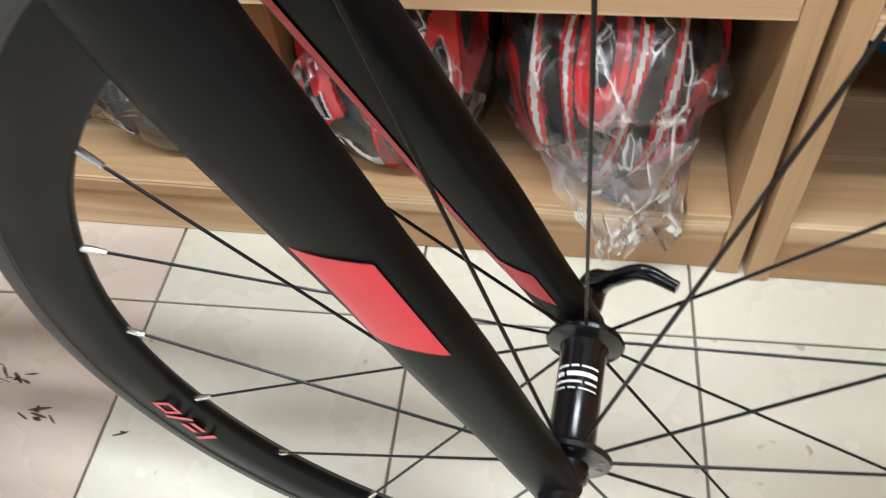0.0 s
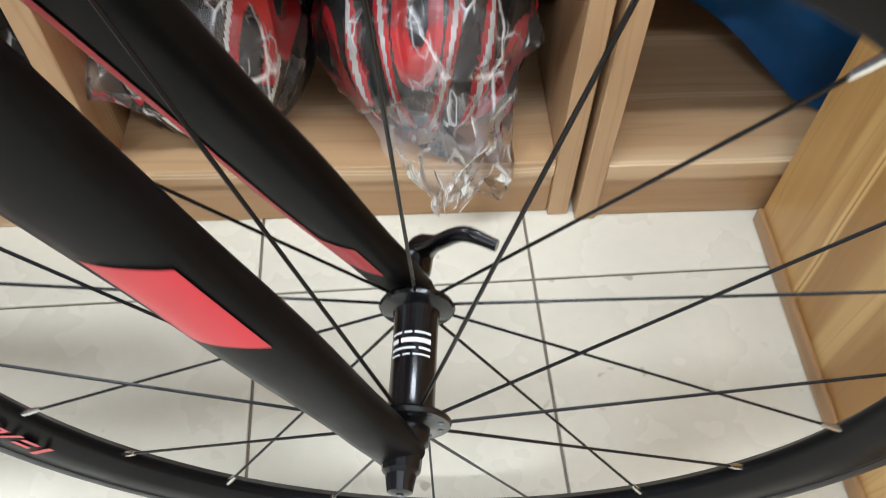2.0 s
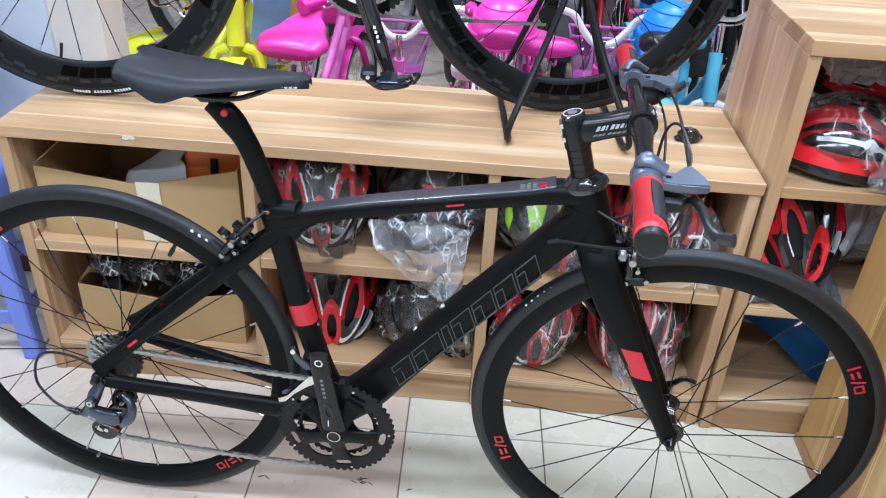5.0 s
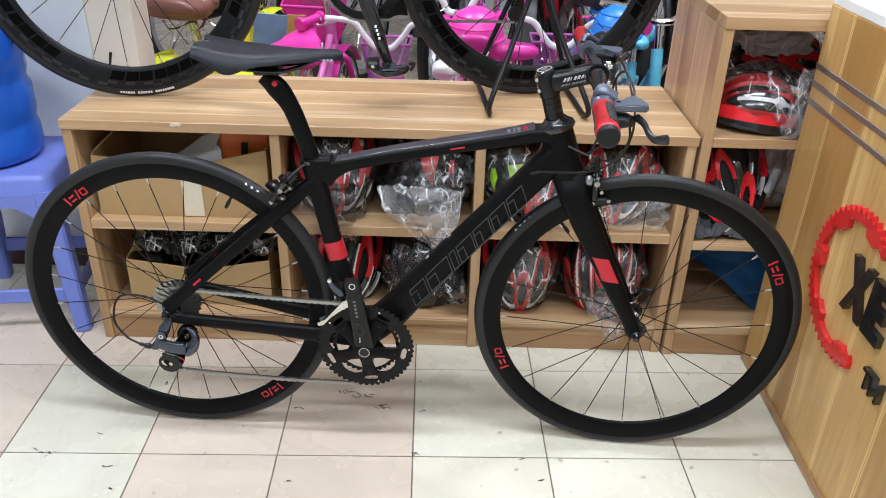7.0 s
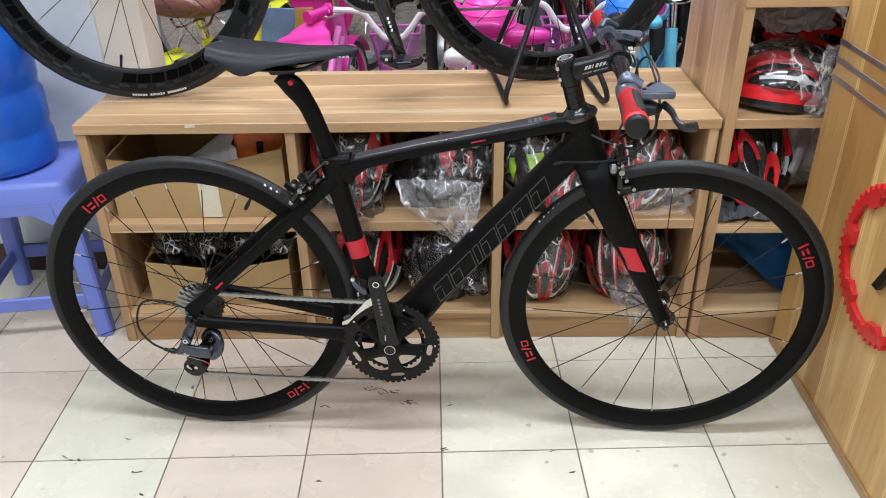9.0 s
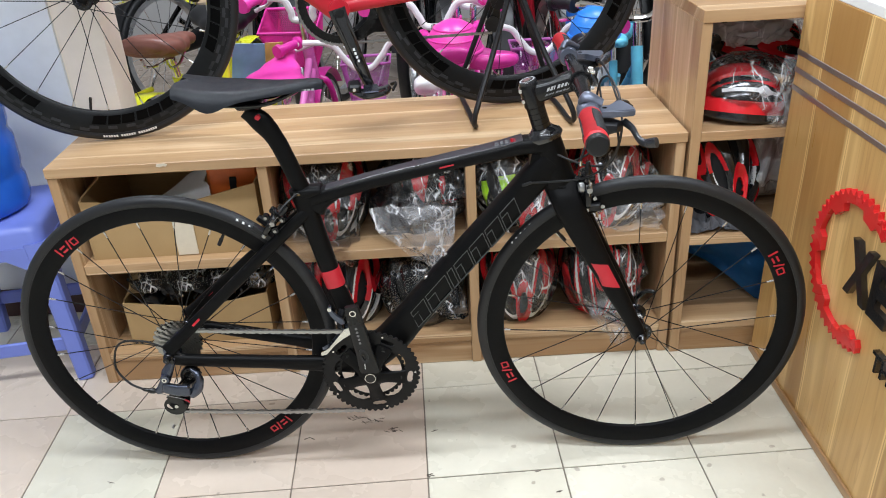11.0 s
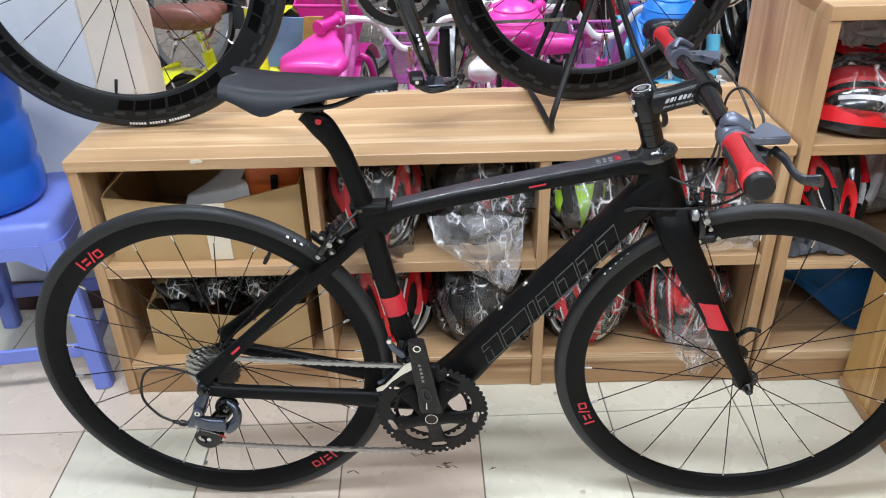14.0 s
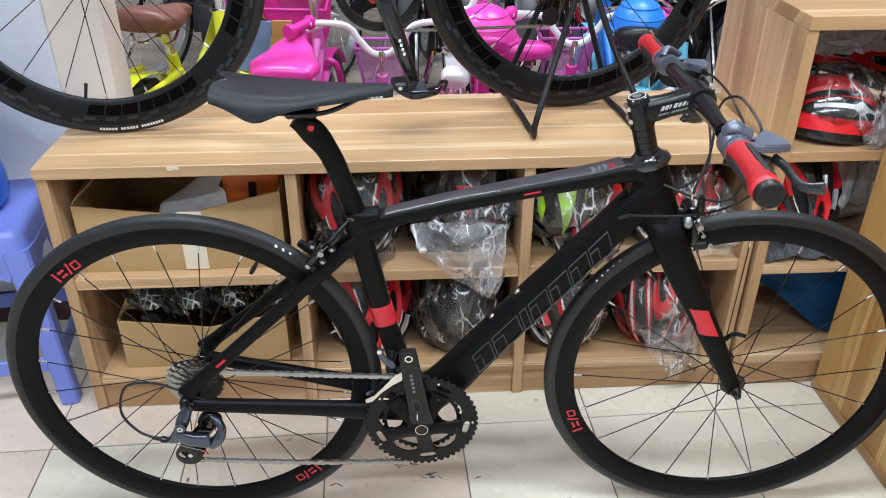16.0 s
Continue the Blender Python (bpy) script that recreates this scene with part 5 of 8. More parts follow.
def film_mat(name, tint, lo, hi, scale, ior=1.5, milkiness=0.30, sheen=0.20):
    """Clear crumpled plastic film: see-through, with hazy folds and glints painted white along sharp fold lines."""
    m, nt, b = mat(name)
    oc = obj_coord(nt)
    nz = nt.nodes.new("ShaderNodeTexNoise")
    nz.inputs["Scale"].default_value, nz.inputs["Detail"].default_value = 7.0, 2.0
    nt.links.new(oc, nz.inputs["Vector"])
    sc = nt.nodes.new("ShaderNodeVectorMath")
    sc.operation = "SCALE"
    sc.inputs["Scale"].default_value = 0.028
    nt.links.new(nz.outputs[1], sc.inputs[0])
    st = nt.nodes.new("ShaderNodeVectorMath")
    st.operation = "MULTIPLY"
    st.inputs[1].default_value = (1.0, 1.0, 0.42)
    nt.links.new(oc, st.inputs[0])
    warp = nt.nodes.new("ShaderNodeVectorMath")
    warp.operation = "ADD"
    nt.links.new(st.outputs[0], warp.inputs[0])
    nt.links.new(sc.outputs[0], warp.inputs[1])

    def crease_glints(size, width):
        """Straight fold lines between facets, whitened as painted glints, each facet with a chance of its own."""
        out = []
        for feature in ("DISTANCE_TO_EDGE", "F1"):
            vo = nt.nodes.new("ShaderNodeTexVoronoi")
            vo.feature = feature
            vo.inputs["Scale"].default_value = size
            nt.links.new(warp.outputs[0], vo.inputs["Vector"])
            out.append(vo)
        line = ramp(nt, out[0].outputs["Distance"], ((0.0, (1, 1, 1)), (width, (0, 0, 0))))
        sp = nt.nodes.new("ShaderNodeSeparateXYZ")
        nt.links.new(out[1].outputs["Color"], sp.inputs[0])
        return math_node(nt, "MULTIPLY", line, math_node(nt, "POWER", sp.outputs[0], 1.6)), out[1].outputs["Distance"]
    c1, d1 = crease_glints(scale * 2.1, 0.075)
    c2, d2 = crease_glints(scale * 5.2, 0.12)
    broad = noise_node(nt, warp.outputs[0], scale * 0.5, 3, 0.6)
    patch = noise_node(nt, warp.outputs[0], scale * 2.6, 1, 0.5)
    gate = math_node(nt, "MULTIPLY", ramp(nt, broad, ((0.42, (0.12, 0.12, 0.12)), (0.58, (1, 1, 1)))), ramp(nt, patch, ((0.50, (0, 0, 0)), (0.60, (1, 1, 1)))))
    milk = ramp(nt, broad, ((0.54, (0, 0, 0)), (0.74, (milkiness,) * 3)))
    # white streaks along the folds stand in for specular glints, added to the milkiness
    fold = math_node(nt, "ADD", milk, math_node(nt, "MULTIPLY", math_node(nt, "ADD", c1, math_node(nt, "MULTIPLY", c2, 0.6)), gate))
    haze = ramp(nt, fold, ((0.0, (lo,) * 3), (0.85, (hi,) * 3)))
    h = math_node(nt, "ADD", math_node(nt, "MULTIPLY", d1, 1.0), math_node(nt, "ADD", math_node(nt, "MULTIPLY", d2, 0.25), math_node(nt, "MULTIPLY", broad, 1.2)))
    bp = nt.nodes.new("ShaderNodeBump")
    bp.inputs["Strength"].default_value, bp.inputs["Distance"].default_value = 0.8, 0.007
    nt.links.new(h, bp.inputs["Height"])
    clear = nt.nodes.new("ShaderNodeBsdfTransparent")
    clear.inputs["Color"].default_value = (0.985, 0.985, 0.99, 1)
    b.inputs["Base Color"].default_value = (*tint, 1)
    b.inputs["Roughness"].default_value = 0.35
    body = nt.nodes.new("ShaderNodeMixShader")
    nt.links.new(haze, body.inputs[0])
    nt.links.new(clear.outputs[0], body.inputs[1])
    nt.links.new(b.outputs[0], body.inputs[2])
    gl = nt.nodes.new("ShaderNodeBsdfGlossy")
    gl.inputs["Roughness"].default_value = sheen
    fr = nt.nodes.new("ShaderNodeFresnel")
    fr.inputs["IOR"].default_value = ior
    for n_ in (gl, fr):
        nt.links.new(bp.outputs["Normal"], n_.inputs["Normal"])
    skin = nt.nodes.new("ShaderNodeMixShader")
    nt.links.new(fr.outputs[0], skin.inputs[0])
    nt.links.new(body.outputs[0], skin.inputs[1])
    nt.links.new(gl.outputs[0], skin.inputs[2])
    out_ = [n_ for n_ in nt.nodes if n_.type == "OUTPUT_MATERIAL"][0]
    nt.links.new(skin.outputs[0], out_.inputs["Surface"])
    return m


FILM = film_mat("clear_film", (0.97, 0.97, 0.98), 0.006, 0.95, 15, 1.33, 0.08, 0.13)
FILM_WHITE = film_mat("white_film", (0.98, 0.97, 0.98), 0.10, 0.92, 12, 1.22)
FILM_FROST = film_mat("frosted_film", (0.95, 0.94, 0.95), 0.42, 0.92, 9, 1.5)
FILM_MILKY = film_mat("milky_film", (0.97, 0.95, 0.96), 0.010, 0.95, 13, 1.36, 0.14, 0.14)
H_BLACK = plain("helmet_black", (0.012, 0.012, 0.013), 0.18, coat=0.4)
H_LINER = plain("helmet_liner", (0.010, 0.010, 0.011), 0.8)
H_RED = plain("helmet_red", (0.70, 0.016, 0.026), 0.16, var=0.06, coat=0.5)
H_WHITE = plain("helmet_white", (0.82, 0.82, 0.82), 0.2, var=0.04, coat=0.4)
H_GREEN = plain("helmet_green", (0.38, 0.72, 0.02), 0.22, var=0.05, coat=0.4)
STRAP = plain("grey_strap", (0.16, 0.17, 0.18), 0.7, bump=0.3)


def cardboard():
    m, nt, b = mat("cardboard")
    oc = obj_coord(nt)
    n = noise_node(nt, oc, 5.0, 5)
    wv = nt.nodes.new("ShaderNodeTexWave")
    wv.inputs["Scale"].default_value, wv.inputs["Distortion"].default_value = 90.0, 0.4
    nt.links.new(oc, wv.inputs["Vector"])
    col = ramp(nt, n, ((0.3, (0.355, 0.225, 0.096)), (0.7, (0.44, 0.29, 0.132))))
    col = mix_rgb(nt, math_node(nt, "MULTIPLY", wv.outputs[1], 0.06), col, (0.3, 0.19, 0.09))
    nt.links.new(col, b.inputs["Base Color"])
    b.inputs["Roughness"].default_value = 0.8
    add_bump(nt, b, wv.outputs[1], 0.08, 0.0008)
    return m


CARD = cardboard()
TAPE = plain("pale_tape", (0.66, 0.58, 0.45), 0.35, var=0.05)
ORANGE = plain("orange_plastic", (0.62, 0.13, 0.02), 0.45)
STOOL_BLUE = plain("lilac_blue_plastic", (0.155, 0.205, 0.58), 0.38, var=0.06, scale=20)
BLUE_CLOTH = plain("blue_cloth", (0.010, 0.13, 0.37), 0.55, var=0.15, bump=0.3)
SIGN_RED = plain("sign_red", (0.612, 0.013, 0.017), 0.28, var=0.05, coat=0.3)
SIGN_BLACK = plain("sign_black", (0.010, 0.010, 0.011), 0.2, coat=0.3)


def jug_mat():
    m, nt, b = mat("blue_water_bottle")
    b.inputs["Base Color"].default_value = (0.02, 0.13, 0.62, 1)
    b.inputs["Roughness"].default_value = 0.12
    b.inputs["Transmission Weight"].default_value = 0.35
    b.inputs["IOR"].default_value = 1.35
    n = noise_node(nt, obj_coord(nt), 6.0, 3)
    nt.links.new(ramp(nt, n, ((0.3, (0.015, 0.10, 0.52)), (0.7, (0.03, 0.17, 0.72)))), b.inputs["Base Color"])
    return m


JUG = jug_mat()

# ---- emblem and letters on the counter ----
GY, GZ, GR = 0.030, 0.447, 0.158
em = bmesh.new()
o_pts, i_pts = [], []
N = 34
start, stop = radians(-122), radians(128)
STEPS = 8 * N
for k in range(STEPS + 1):
    a = start + (stop - start) * k / STEPS
    tooth = (0.0, 0.001, 0.005, 0.0100, 0.0108, 0.0075, 0.003, 0.0005)[k % 8]
    tab = 0.0
    for c in (-104, -52, 0, 52, 104):
        d = abs(math.degrees(a) - c)
        if d < 8:
            tab = 0.016
        elif d < 11:
            tab = 0.016 * (11 - d) / 3
    ro, ri = GR - 0.010 + tooth, GR - 0.0265 - tab
    o_pts.append((GY + ro * math.cos(a), GZ + ro * math.sin(a)))
    i_pts.append((GY + ri * math.cos(a), GZ + ri * math.sin(a)))
of = [em.verts.new((0.395, y, z)) for y, z in o_pts]
inf = [em.verts.new((0.395, y, z)) for y, z in i_pts]
ob_ = [em.verts.new((0.4064, y, z)) for y, z in o_pts]
ib_ = [em.verts.new((0.4064, y, z)) for y, z in i_pts]
for k in range(STEPS):
    em.faces.new((of[k], of[k + 1], inf[k + 1], inf[k]))
    em.faces.new((of[k], ob_[k], ob_[k + 1], of[k + 1]))
    em.faces.new((inf[k], inf[k + 1], ib_[k + 1], ib_[k]))
for k in (0, STEPS):
    em.faces.new((of[k], inf[k], ib_[k], ob_[k]))
part("gear_emblem", em, SIGN_RED, counter, "raised red chain-ring emblem", shade=False)


def letters(body, y, z, wide, high, bold, material):
    """Raised letters on the counter's face: y is their start, wide and high their size."""
    cu = bpy.data.curves.new("letters", "FONT")
    cu.body, cu.size, cu.extrude, cu.offset = body, 1.0, 0.5, bold
    tmp = bpy.data.objects.new("letters", cu)
    scene.collection.objects.link(tmp)
    me = bpy.data.meshes.new_from_object(tmp)
    bpy.data.objects.remove(tmp)
    lo = [min(v.co[i] for v in me.vertices) for i in range(2)]
    hi = [max(v.co[i] for v in me.vertices) for i in range(2)]
    for v in me.vertices:
        v.co = ((v.co.x - lo[0]) / (hi[0] - lo[0]) * wide, (v.co.y - lo[1]) / (hi[1] - lo[1]) * high, v.co.z * 0.012)
    me.materials.clear()
    me.materials.append(material)
    ob = new("sign_letters", me)
    ob.parent = counter
    ob.matrix_basis = Matrix.Translation((0.4, y, z)) @ Matrix(((0, 0, -1, 0), (-1, 0, 0, 0), (0, 1, 0, 0), (0, 0, 0, 1)))
    ob["label"] = "raised black letters"
    return ob


letters("X", 0.036, 0.405, 0.080, 0.114, 0.035, SIGN_BLACK)
letters("E", -0.053, 0.405, 0.062, 0.112, 0.035, SIGN_BLACK)
letters("TH", -0.103, 0.318, 0.062, 0.040, 0.02, SIGN_BLACK)

# ---- helmets ----
HA, HB, HC = 0.108, 0.134, 0.108


def h_point(phi, th, k=1.0):
    s = math.sin(th)
    return V(HA * k * math.sin(phi) * (s ** 0.8), -HB * k * math.cos(th), HC * k * math.cos(phi) * (s ** 0.8))


# openings: distance from the middle, place from brow to nape, half widths, slant
VENTS = ((0.00, 0.30, 0.080, 0.115, 0.0), (0.00, 0.62, 0.065, 0.10, 0.0), (0.30, 0.45, 0.085, 0.13, 0.45), (0.28, 0.76, 0.065, 0.08, 0.3), (0.60, 0.33, 0.085, 0.11, 0.6), (0.62, 0.62, 0.085, 0.10, 0.5),
         (0.86, 0.46, 0.060, 0.12, 0.3), (0.36, 0.64, 0.055, 0.17, 0.0), (0.66, 0.64, 0.055, 0.17, 0.0))
OPEN = {"rings": (0, 1, 2, 3, 4, 5, 6), "loops": (0, 1, 2, 3, 4, 5, 6), "bands": (0, 1, 2, 3, 4, 5, 6), "dark": (2, 3, 4, 5, 6), "side": (7,)}


def vent_at(style, u, v, grow=0.0, only=None):
    """How far inside an opening: under 1 is inside."""
    best = 9.0
    for k in (only or OPEN[style]):
        cu, cv, du, dv, skew = VENTS[k]
        uu = u - cu - skew * (v - cv)
        best = min(best, (abs(uu) / (du + grow)) ** 2 + (abs(v - cv) / (dv + grow * 1.3)) ** 2)
    return best


def helmet_colour(style, u, v):
    """0 black, 1 main, 2 trim; u is the distance from the middle (0 to 1), v runs from brow (0) to nape (1)."""
    if style == "loops":
        if vent_at(style, u, v, 0.066, (0, 5)) < 1.0 or (vent_at(style, u, v, 0.070, (2,)) < 1.0 and v > 0.38):
            return 1
        if vent_at(style, u, v, 0.024, (4,)) < 1.0 and v < 0.40:
            return 2
        return 2 if vent_at(style, u, v, 0.095, (2,)) < 1.0 and vent_at(style, u, v, 0.062, (2,)) > 1.0 and v < 0.60 else 0
    if style == "bands":
        if vent_at(style, u, v, 0.085, (4, 1)) < 1.0:
            return 1
        for c in (0.17, 0.42):
            off = abs(u - c - 0.30 * (v - 0.45))
            if off < 0.045 and v < 0.85:
                return 2 if off < 0.016 else 1
        return 1 if (v < 0.17 and u < 0.3) or (u > 0.80 and 0.5 < v < 0.75) else 0
    if style == "rings":
        if vent_at(style, u, v, 0.065, (0,)) < 1.0 or vent_at(style, u, v, 0.060, (4,)) < 1.0 or (vent_at(style, u, v, 0.050, (2, 5)) < 1.0 and v > 0.46):
            return 1
        return 2 if vent_at(style, u, v, 0.014, (2,)) < 1.0 and u > 0.32 else 0
    if style == "dark":
        for c, lo, hi, w in ((0.0, 0.16, 0.52, 0.17), (0.46, 0.26, 0.50, 0.16)):
            g = (v - lo) / (hi - lo)
            if 0 < g < 1 and abs(u - c + 0.10 * (g - 0.5) * (1 if c else 0)) < w * g * (1 if c == 0 else 0.55):
                return 1
        return 0
    if style == "side":
        # level bands from crown to rim: red, black openings, a white arrow, black, red
        if ((u - 0.36) / 0.055) ** 2 + ((v - 0.54) / 0.20) ** 2 < 1 or u > 0.93:
            return 0
        if ((u - 0.60) / 0.15) ** 2 + ((v - 0.50) / 0.28) ** 2 < 1:
            arrow = 0.55 < u < 0.61 and v < 0.70
            head = abs(v - 0.40) < 0.08 and abs(u - 0.58) < 0.10 * (1 - abs(v - 0.40) / 0.08)
            return 2 if arrow or head else 0
        if v < 0.26 and 0.2 < u < 0.5:
            return 2
        return 1
    return 0


SHELLS = {}


def helmet(m, style, mats, label, group="helmets on the shelves", strap=False):
    """A vented helmet: dark liner under an outer shell with openings, rim and straps. Local: brow at -y, crown up."""
    ob = thing("helmet", m, label, "helmet", group)
    bm = bmesh.new()
    n, k = 18, 14
    grid = [[bm.verts.new(h_point(radians(-88 + 176 * j / k), radians(4 + 172 * i / n), 0.86)) for j in range(k + 1)] for i in range(n + 1)]
    for a, b in zip(grid, grid[1:]):
        for j in range(k):
            bm.faces.new((a[j], a[j + 1], b[j + 1], b[j]))
    part("liner", bm, H_LINER, ob)
    key = (style, mats[0].name, mats[1].name)
    if key in SHELLS:
        share(SHELLS[key], Matrix.Identity(4), ob)
    else:
        bm = bmesh.new()
        n, k = 128, 190
        grid = []
        for i in range(n + 1):
            v = 0.03 + 0.94 * i / n
            row = []
            for j in range(k + 1):
                u = -1 + 2 * j / k
                d = vent_at(style, abs(u), v)
                lift = 1.0 + 0.06 * min(1.0, max(0.0, (d - 1.0) / 2.0)) - 0.03
                row.append(bm.verts.new(h_point(radians(86 * u), math.pi * v, lift)))
            grid.append(row)
        for i in range(n):
            for j in range(k):
                u, v = abs(-1 + 2 * (j + 0.5) / k), 0.03 + 0.94 * (i + 0.5) / n
                if vent_at(style, u, v) < 1.0:
                    continue
                f = bm.faces.new((grid[i][j], grid[i][j + 1], grid[i + 1][j + 1], grid[i + 1][j]))
                f.material_index = helmet_colour(style, u, v)
        loose = [v for v in bm.verts if not v.link_faces]
        bmesh.ops.delete(bm, geom=loose, context="VERTS")
        bmesh.ops.recalc_face_normals(bm, faces=bm.faces)
        bmesh.ops.solidify(bm, geom=bm.faces[:], thickness=0.010)
        SHELLS[key] = part("shell", bm, [H_BLACK, *mats], ob, angle=50)
    rim_line = [h_point(radians(88), radians(6 + 168 * q / 16)) for q in range(17)] + [h_point(radians(-88), radians(174 - 168 * q / 16)) for q in range(17)]
    part("rim", sweep(bmesh.new(), rim_line, 0.0055, None, 8, (0, 0, 1), closed=True), H_BLACK, ob)
    if strap:
        part("strap", tube([(-0.07, -0.05, 0.0), (-0.06, -0.07, -0.04), (-0.02, -0.10, -0.07), (0.03, -0.11, -0.06), (0.065, -0.07, 0.0)], 0.009, 8, 6, (0, 0, 1), 0.0015), STRAP, ob, "grey webbing strap")
    return ob


def bag(center, radii, tail, seed, label, material=None, tail_at=None):
    """A crumpled clear bag round something, gathered into a tail."""
    rng = random.Random(seed)
    bm = bmesh.new()
    nu, nv = 80, 50
    td = Vector(tail)
    tl = td.length
    td = td.normalized() if tl > 0 else V(0, 0, -1)
    off = V(rng.uniform(0, 50), rng.uniform(0, 50), rng.uniform(0, 50))
    # creased film: the hull of many slanted planes, then smaller dents
    planes = []
    for _ in range(130):
        n_ = V(rng.gauss(0, 1), rng.gauss(0, 1), rng.gauss(0, 0.75)).normalized()
        planes.append((n_, rng.uniform(0.84, 0.97)))
    rows = []
    for j in range(nv + 1):
        th = math.pi * j / nv
        row = []
        for i in range(nu):
            ph = 2 * math.pi * i / nu
            d = V(math.sin(th) * math.cos(ph), math.sin(th) * math.sin(ph), math.cos(th))
            k = 1.06
            for n_, h_ in planes:
                c_ = d.dot(n_)
                if c_ > 0.5 and h_ < k * c_:
                    k = h_ / c_
            n1 = noise.noise(d * 2.2 + off)
            n3 = abs(noise.noise(V(d.x * 11, d.y * 11, d.z * 5) + off * 2.3))
            k = k + 0.05 * n1 - 0.045 * n3
            p = V(d.x * radii[0], d.y * radii[1], d.z * radii[2]) * k
            c = d.dot(td)
            if tl > 0 and c > 0.55:
                g = (c - 0.55) / 0.45
                side = p - td * p.dot(td)
                pleat = 0.82 + 0.3 * math.sin(ph * 9 + seed) * g
                p = td * (p.dot(td) + tl * g ** 1.6) + side * (1 - 0.45 * g) * pleat * (1 + 0.9 * max(0, g - 0.75))
            row.append(p)
        rows.append(row)
    top = bm.verts.new(rows[0][0])
    bot = bm.verts.new(rows[-1][0])
    vr = [[bm.verts.new(p) for p in r] for r in rows[1:-1]]
    for i in range(nu):
        bm.faces.new((top, vr[0][i], vr[0][(i + 1) % nu]))
        bm.faces.new((bot, vr[-1][(i + 1) % nu], vr[-1][i]))
    for a, b in zip(vr, vr[1:]):
        for i in range(nu):
            bm.faces.new((a[i], b[i], b[(i + 1) % nu], a[(i + 1) % nu]))
    ob = part("plastic_bag", bm, material or FILM, None, angle=16)
    ob.matrix_world = Matrix.Translation(center)
    return tagged(ob, label, "bag", "bags round the helmets")


RW, RK, GW, KW = (H_RED, H_WHITE), (H_RED, H_BLACK), (H_GREEN, H_BLACK), (H_BLACK, H_BLACK)
UPPER = (
    # x, y, z, tilt, turn, style, colours, label, bag radii, bag tail; None: no bag
    (-0.655, 0.535, 0.468, 76, 8, "loops", RW, "red, black and white vented helmet in clear plastic", (0.124, 0.112, 0.124), (0.02, -0.03, -0.08)),
    (-0.420, 0.545, 0.487, 70, -4, "dark", RK, "black helmet with red flashes in clear plastic", (0.128, 0.112, 0.082), (0.05, -0.03, -0.01)),
    (-0.435, 0.540, 0.410, 96, 5, "dark", KW, "all-black helmet in loosely tied clear plastic", (0.130, 0.125, 0.080), (0.03, -0.06, -0.07)),
    (-0.225, 0.512, 0.487, 74, 14, "dark", GW, "black helmet with lime green flashes in plastic", (0.100, 0.096, 0.086), None),
    (-0.160, 0.540, 0.428, 80, -4, "loops", RW, "red and white helmet in clear plastic", (0.118, 0.112, 0.094), (0.01, -0.04, -0.02)),
    (0.040, 0.545, 0.463, 66, -10, "loops", RW, "red and black helmet under a wide clear bag", (0.122, 0.112, 0.114), (0.06, -0.03, -0.02)),
)
LOWER = (
    (-0.640, 0.555, 0.196, 70, 6, "loops", RW, "unwrapped red and black vented helmet with straps", None, None),
    (-0.440, 0.535, 0.205, 70, -6, "dark", KW, "black helmet in dull clear plastic", (0.132, 0.112, 0.116), (0.03, -0.03, -0.02)),
    (-0.185, 0.525, 0.207, 74, 6, "loops", RW, "red, white and black helmet in a thin bag", (0.116, 0.106, 0.120), (-0.02, -0.02, 0.0)),
    (0.030, 0.520, 0.207, 82, -8, "bands", RW, "black helmet with red and white lines in a glossy bag", (0.128, 0.110, 0.116), (0.035, -0.05, -0.07)),
)
for i, (hx, hy, hz, tilt, turn, style, mats, label, rad, tail) in enumerate(UPPER + LOWER):
    m = pose(hx, hy, hz, tilt, 0, turn) @ Matrix.Translation((0, 0, -0.045)) @ Matrix.Scale({1: 0.80, 2: 0.84, 3: 0.78, 4: 1.06}.get(i, 1.0), 4)
    helmet(Matrix.Translation((0, -0.018, 0)) @ m, style, mats, label, strap=rad is None)
    if rad is not None:
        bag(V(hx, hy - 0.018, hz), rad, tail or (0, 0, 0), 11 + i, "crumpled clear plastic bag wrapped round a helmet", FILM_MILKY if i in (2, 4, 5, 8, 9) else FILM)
# tall unit
helmet(pose(0.338, 0.528, 0.610, 6, 0, 84) @ Matrix.Diagonal((0.86, 0.76, 1.00, 1)), "side", RW, "red helmet with white and black flashes in clear plastic")
bag(V(0.350, 0.522, 0.672), (0.124, 0.104, 0.084), (0.05, -0.05, -0.045), 41, "crumpled clear plastic bag wrapped round a helmet")
helmet(pose(0.440, 0.690, 0.690, 16, 0, 70) @ Matrix.Scale(0.95, 4), "bands", RK, "dark red helmet in clear plastic behind the others")
bag(V(0.435, 0.690, 0.745), (0.145, 0.100, 0.090), (-0.05, -0.02, 0.02), 42, "crumpled clear plastic bag wrapped round a helmet", FILM_MILKY)
helmet(pose(0.322, 0.520, 0.472, 62, 0, 14) @ Matrix.Translation((0, 0, -0.045)), "rings", RW, "black and red vented helmet with grey straps", strap=True)
helmet(pose(0.490, 0.690, 0.455, 60, 0, -10) @ Matrix.Translation((0, 0, -0.04)), "dark", RK, "dark helmet in a milky plastic bag")
bag(V(0.462, 0.600, 0.470), (0.110, 0.10, 0.122), (-0.03, -0.05, -0.01), 43, "milky crumpled plastic bag round a helmet", FILM_FROST)


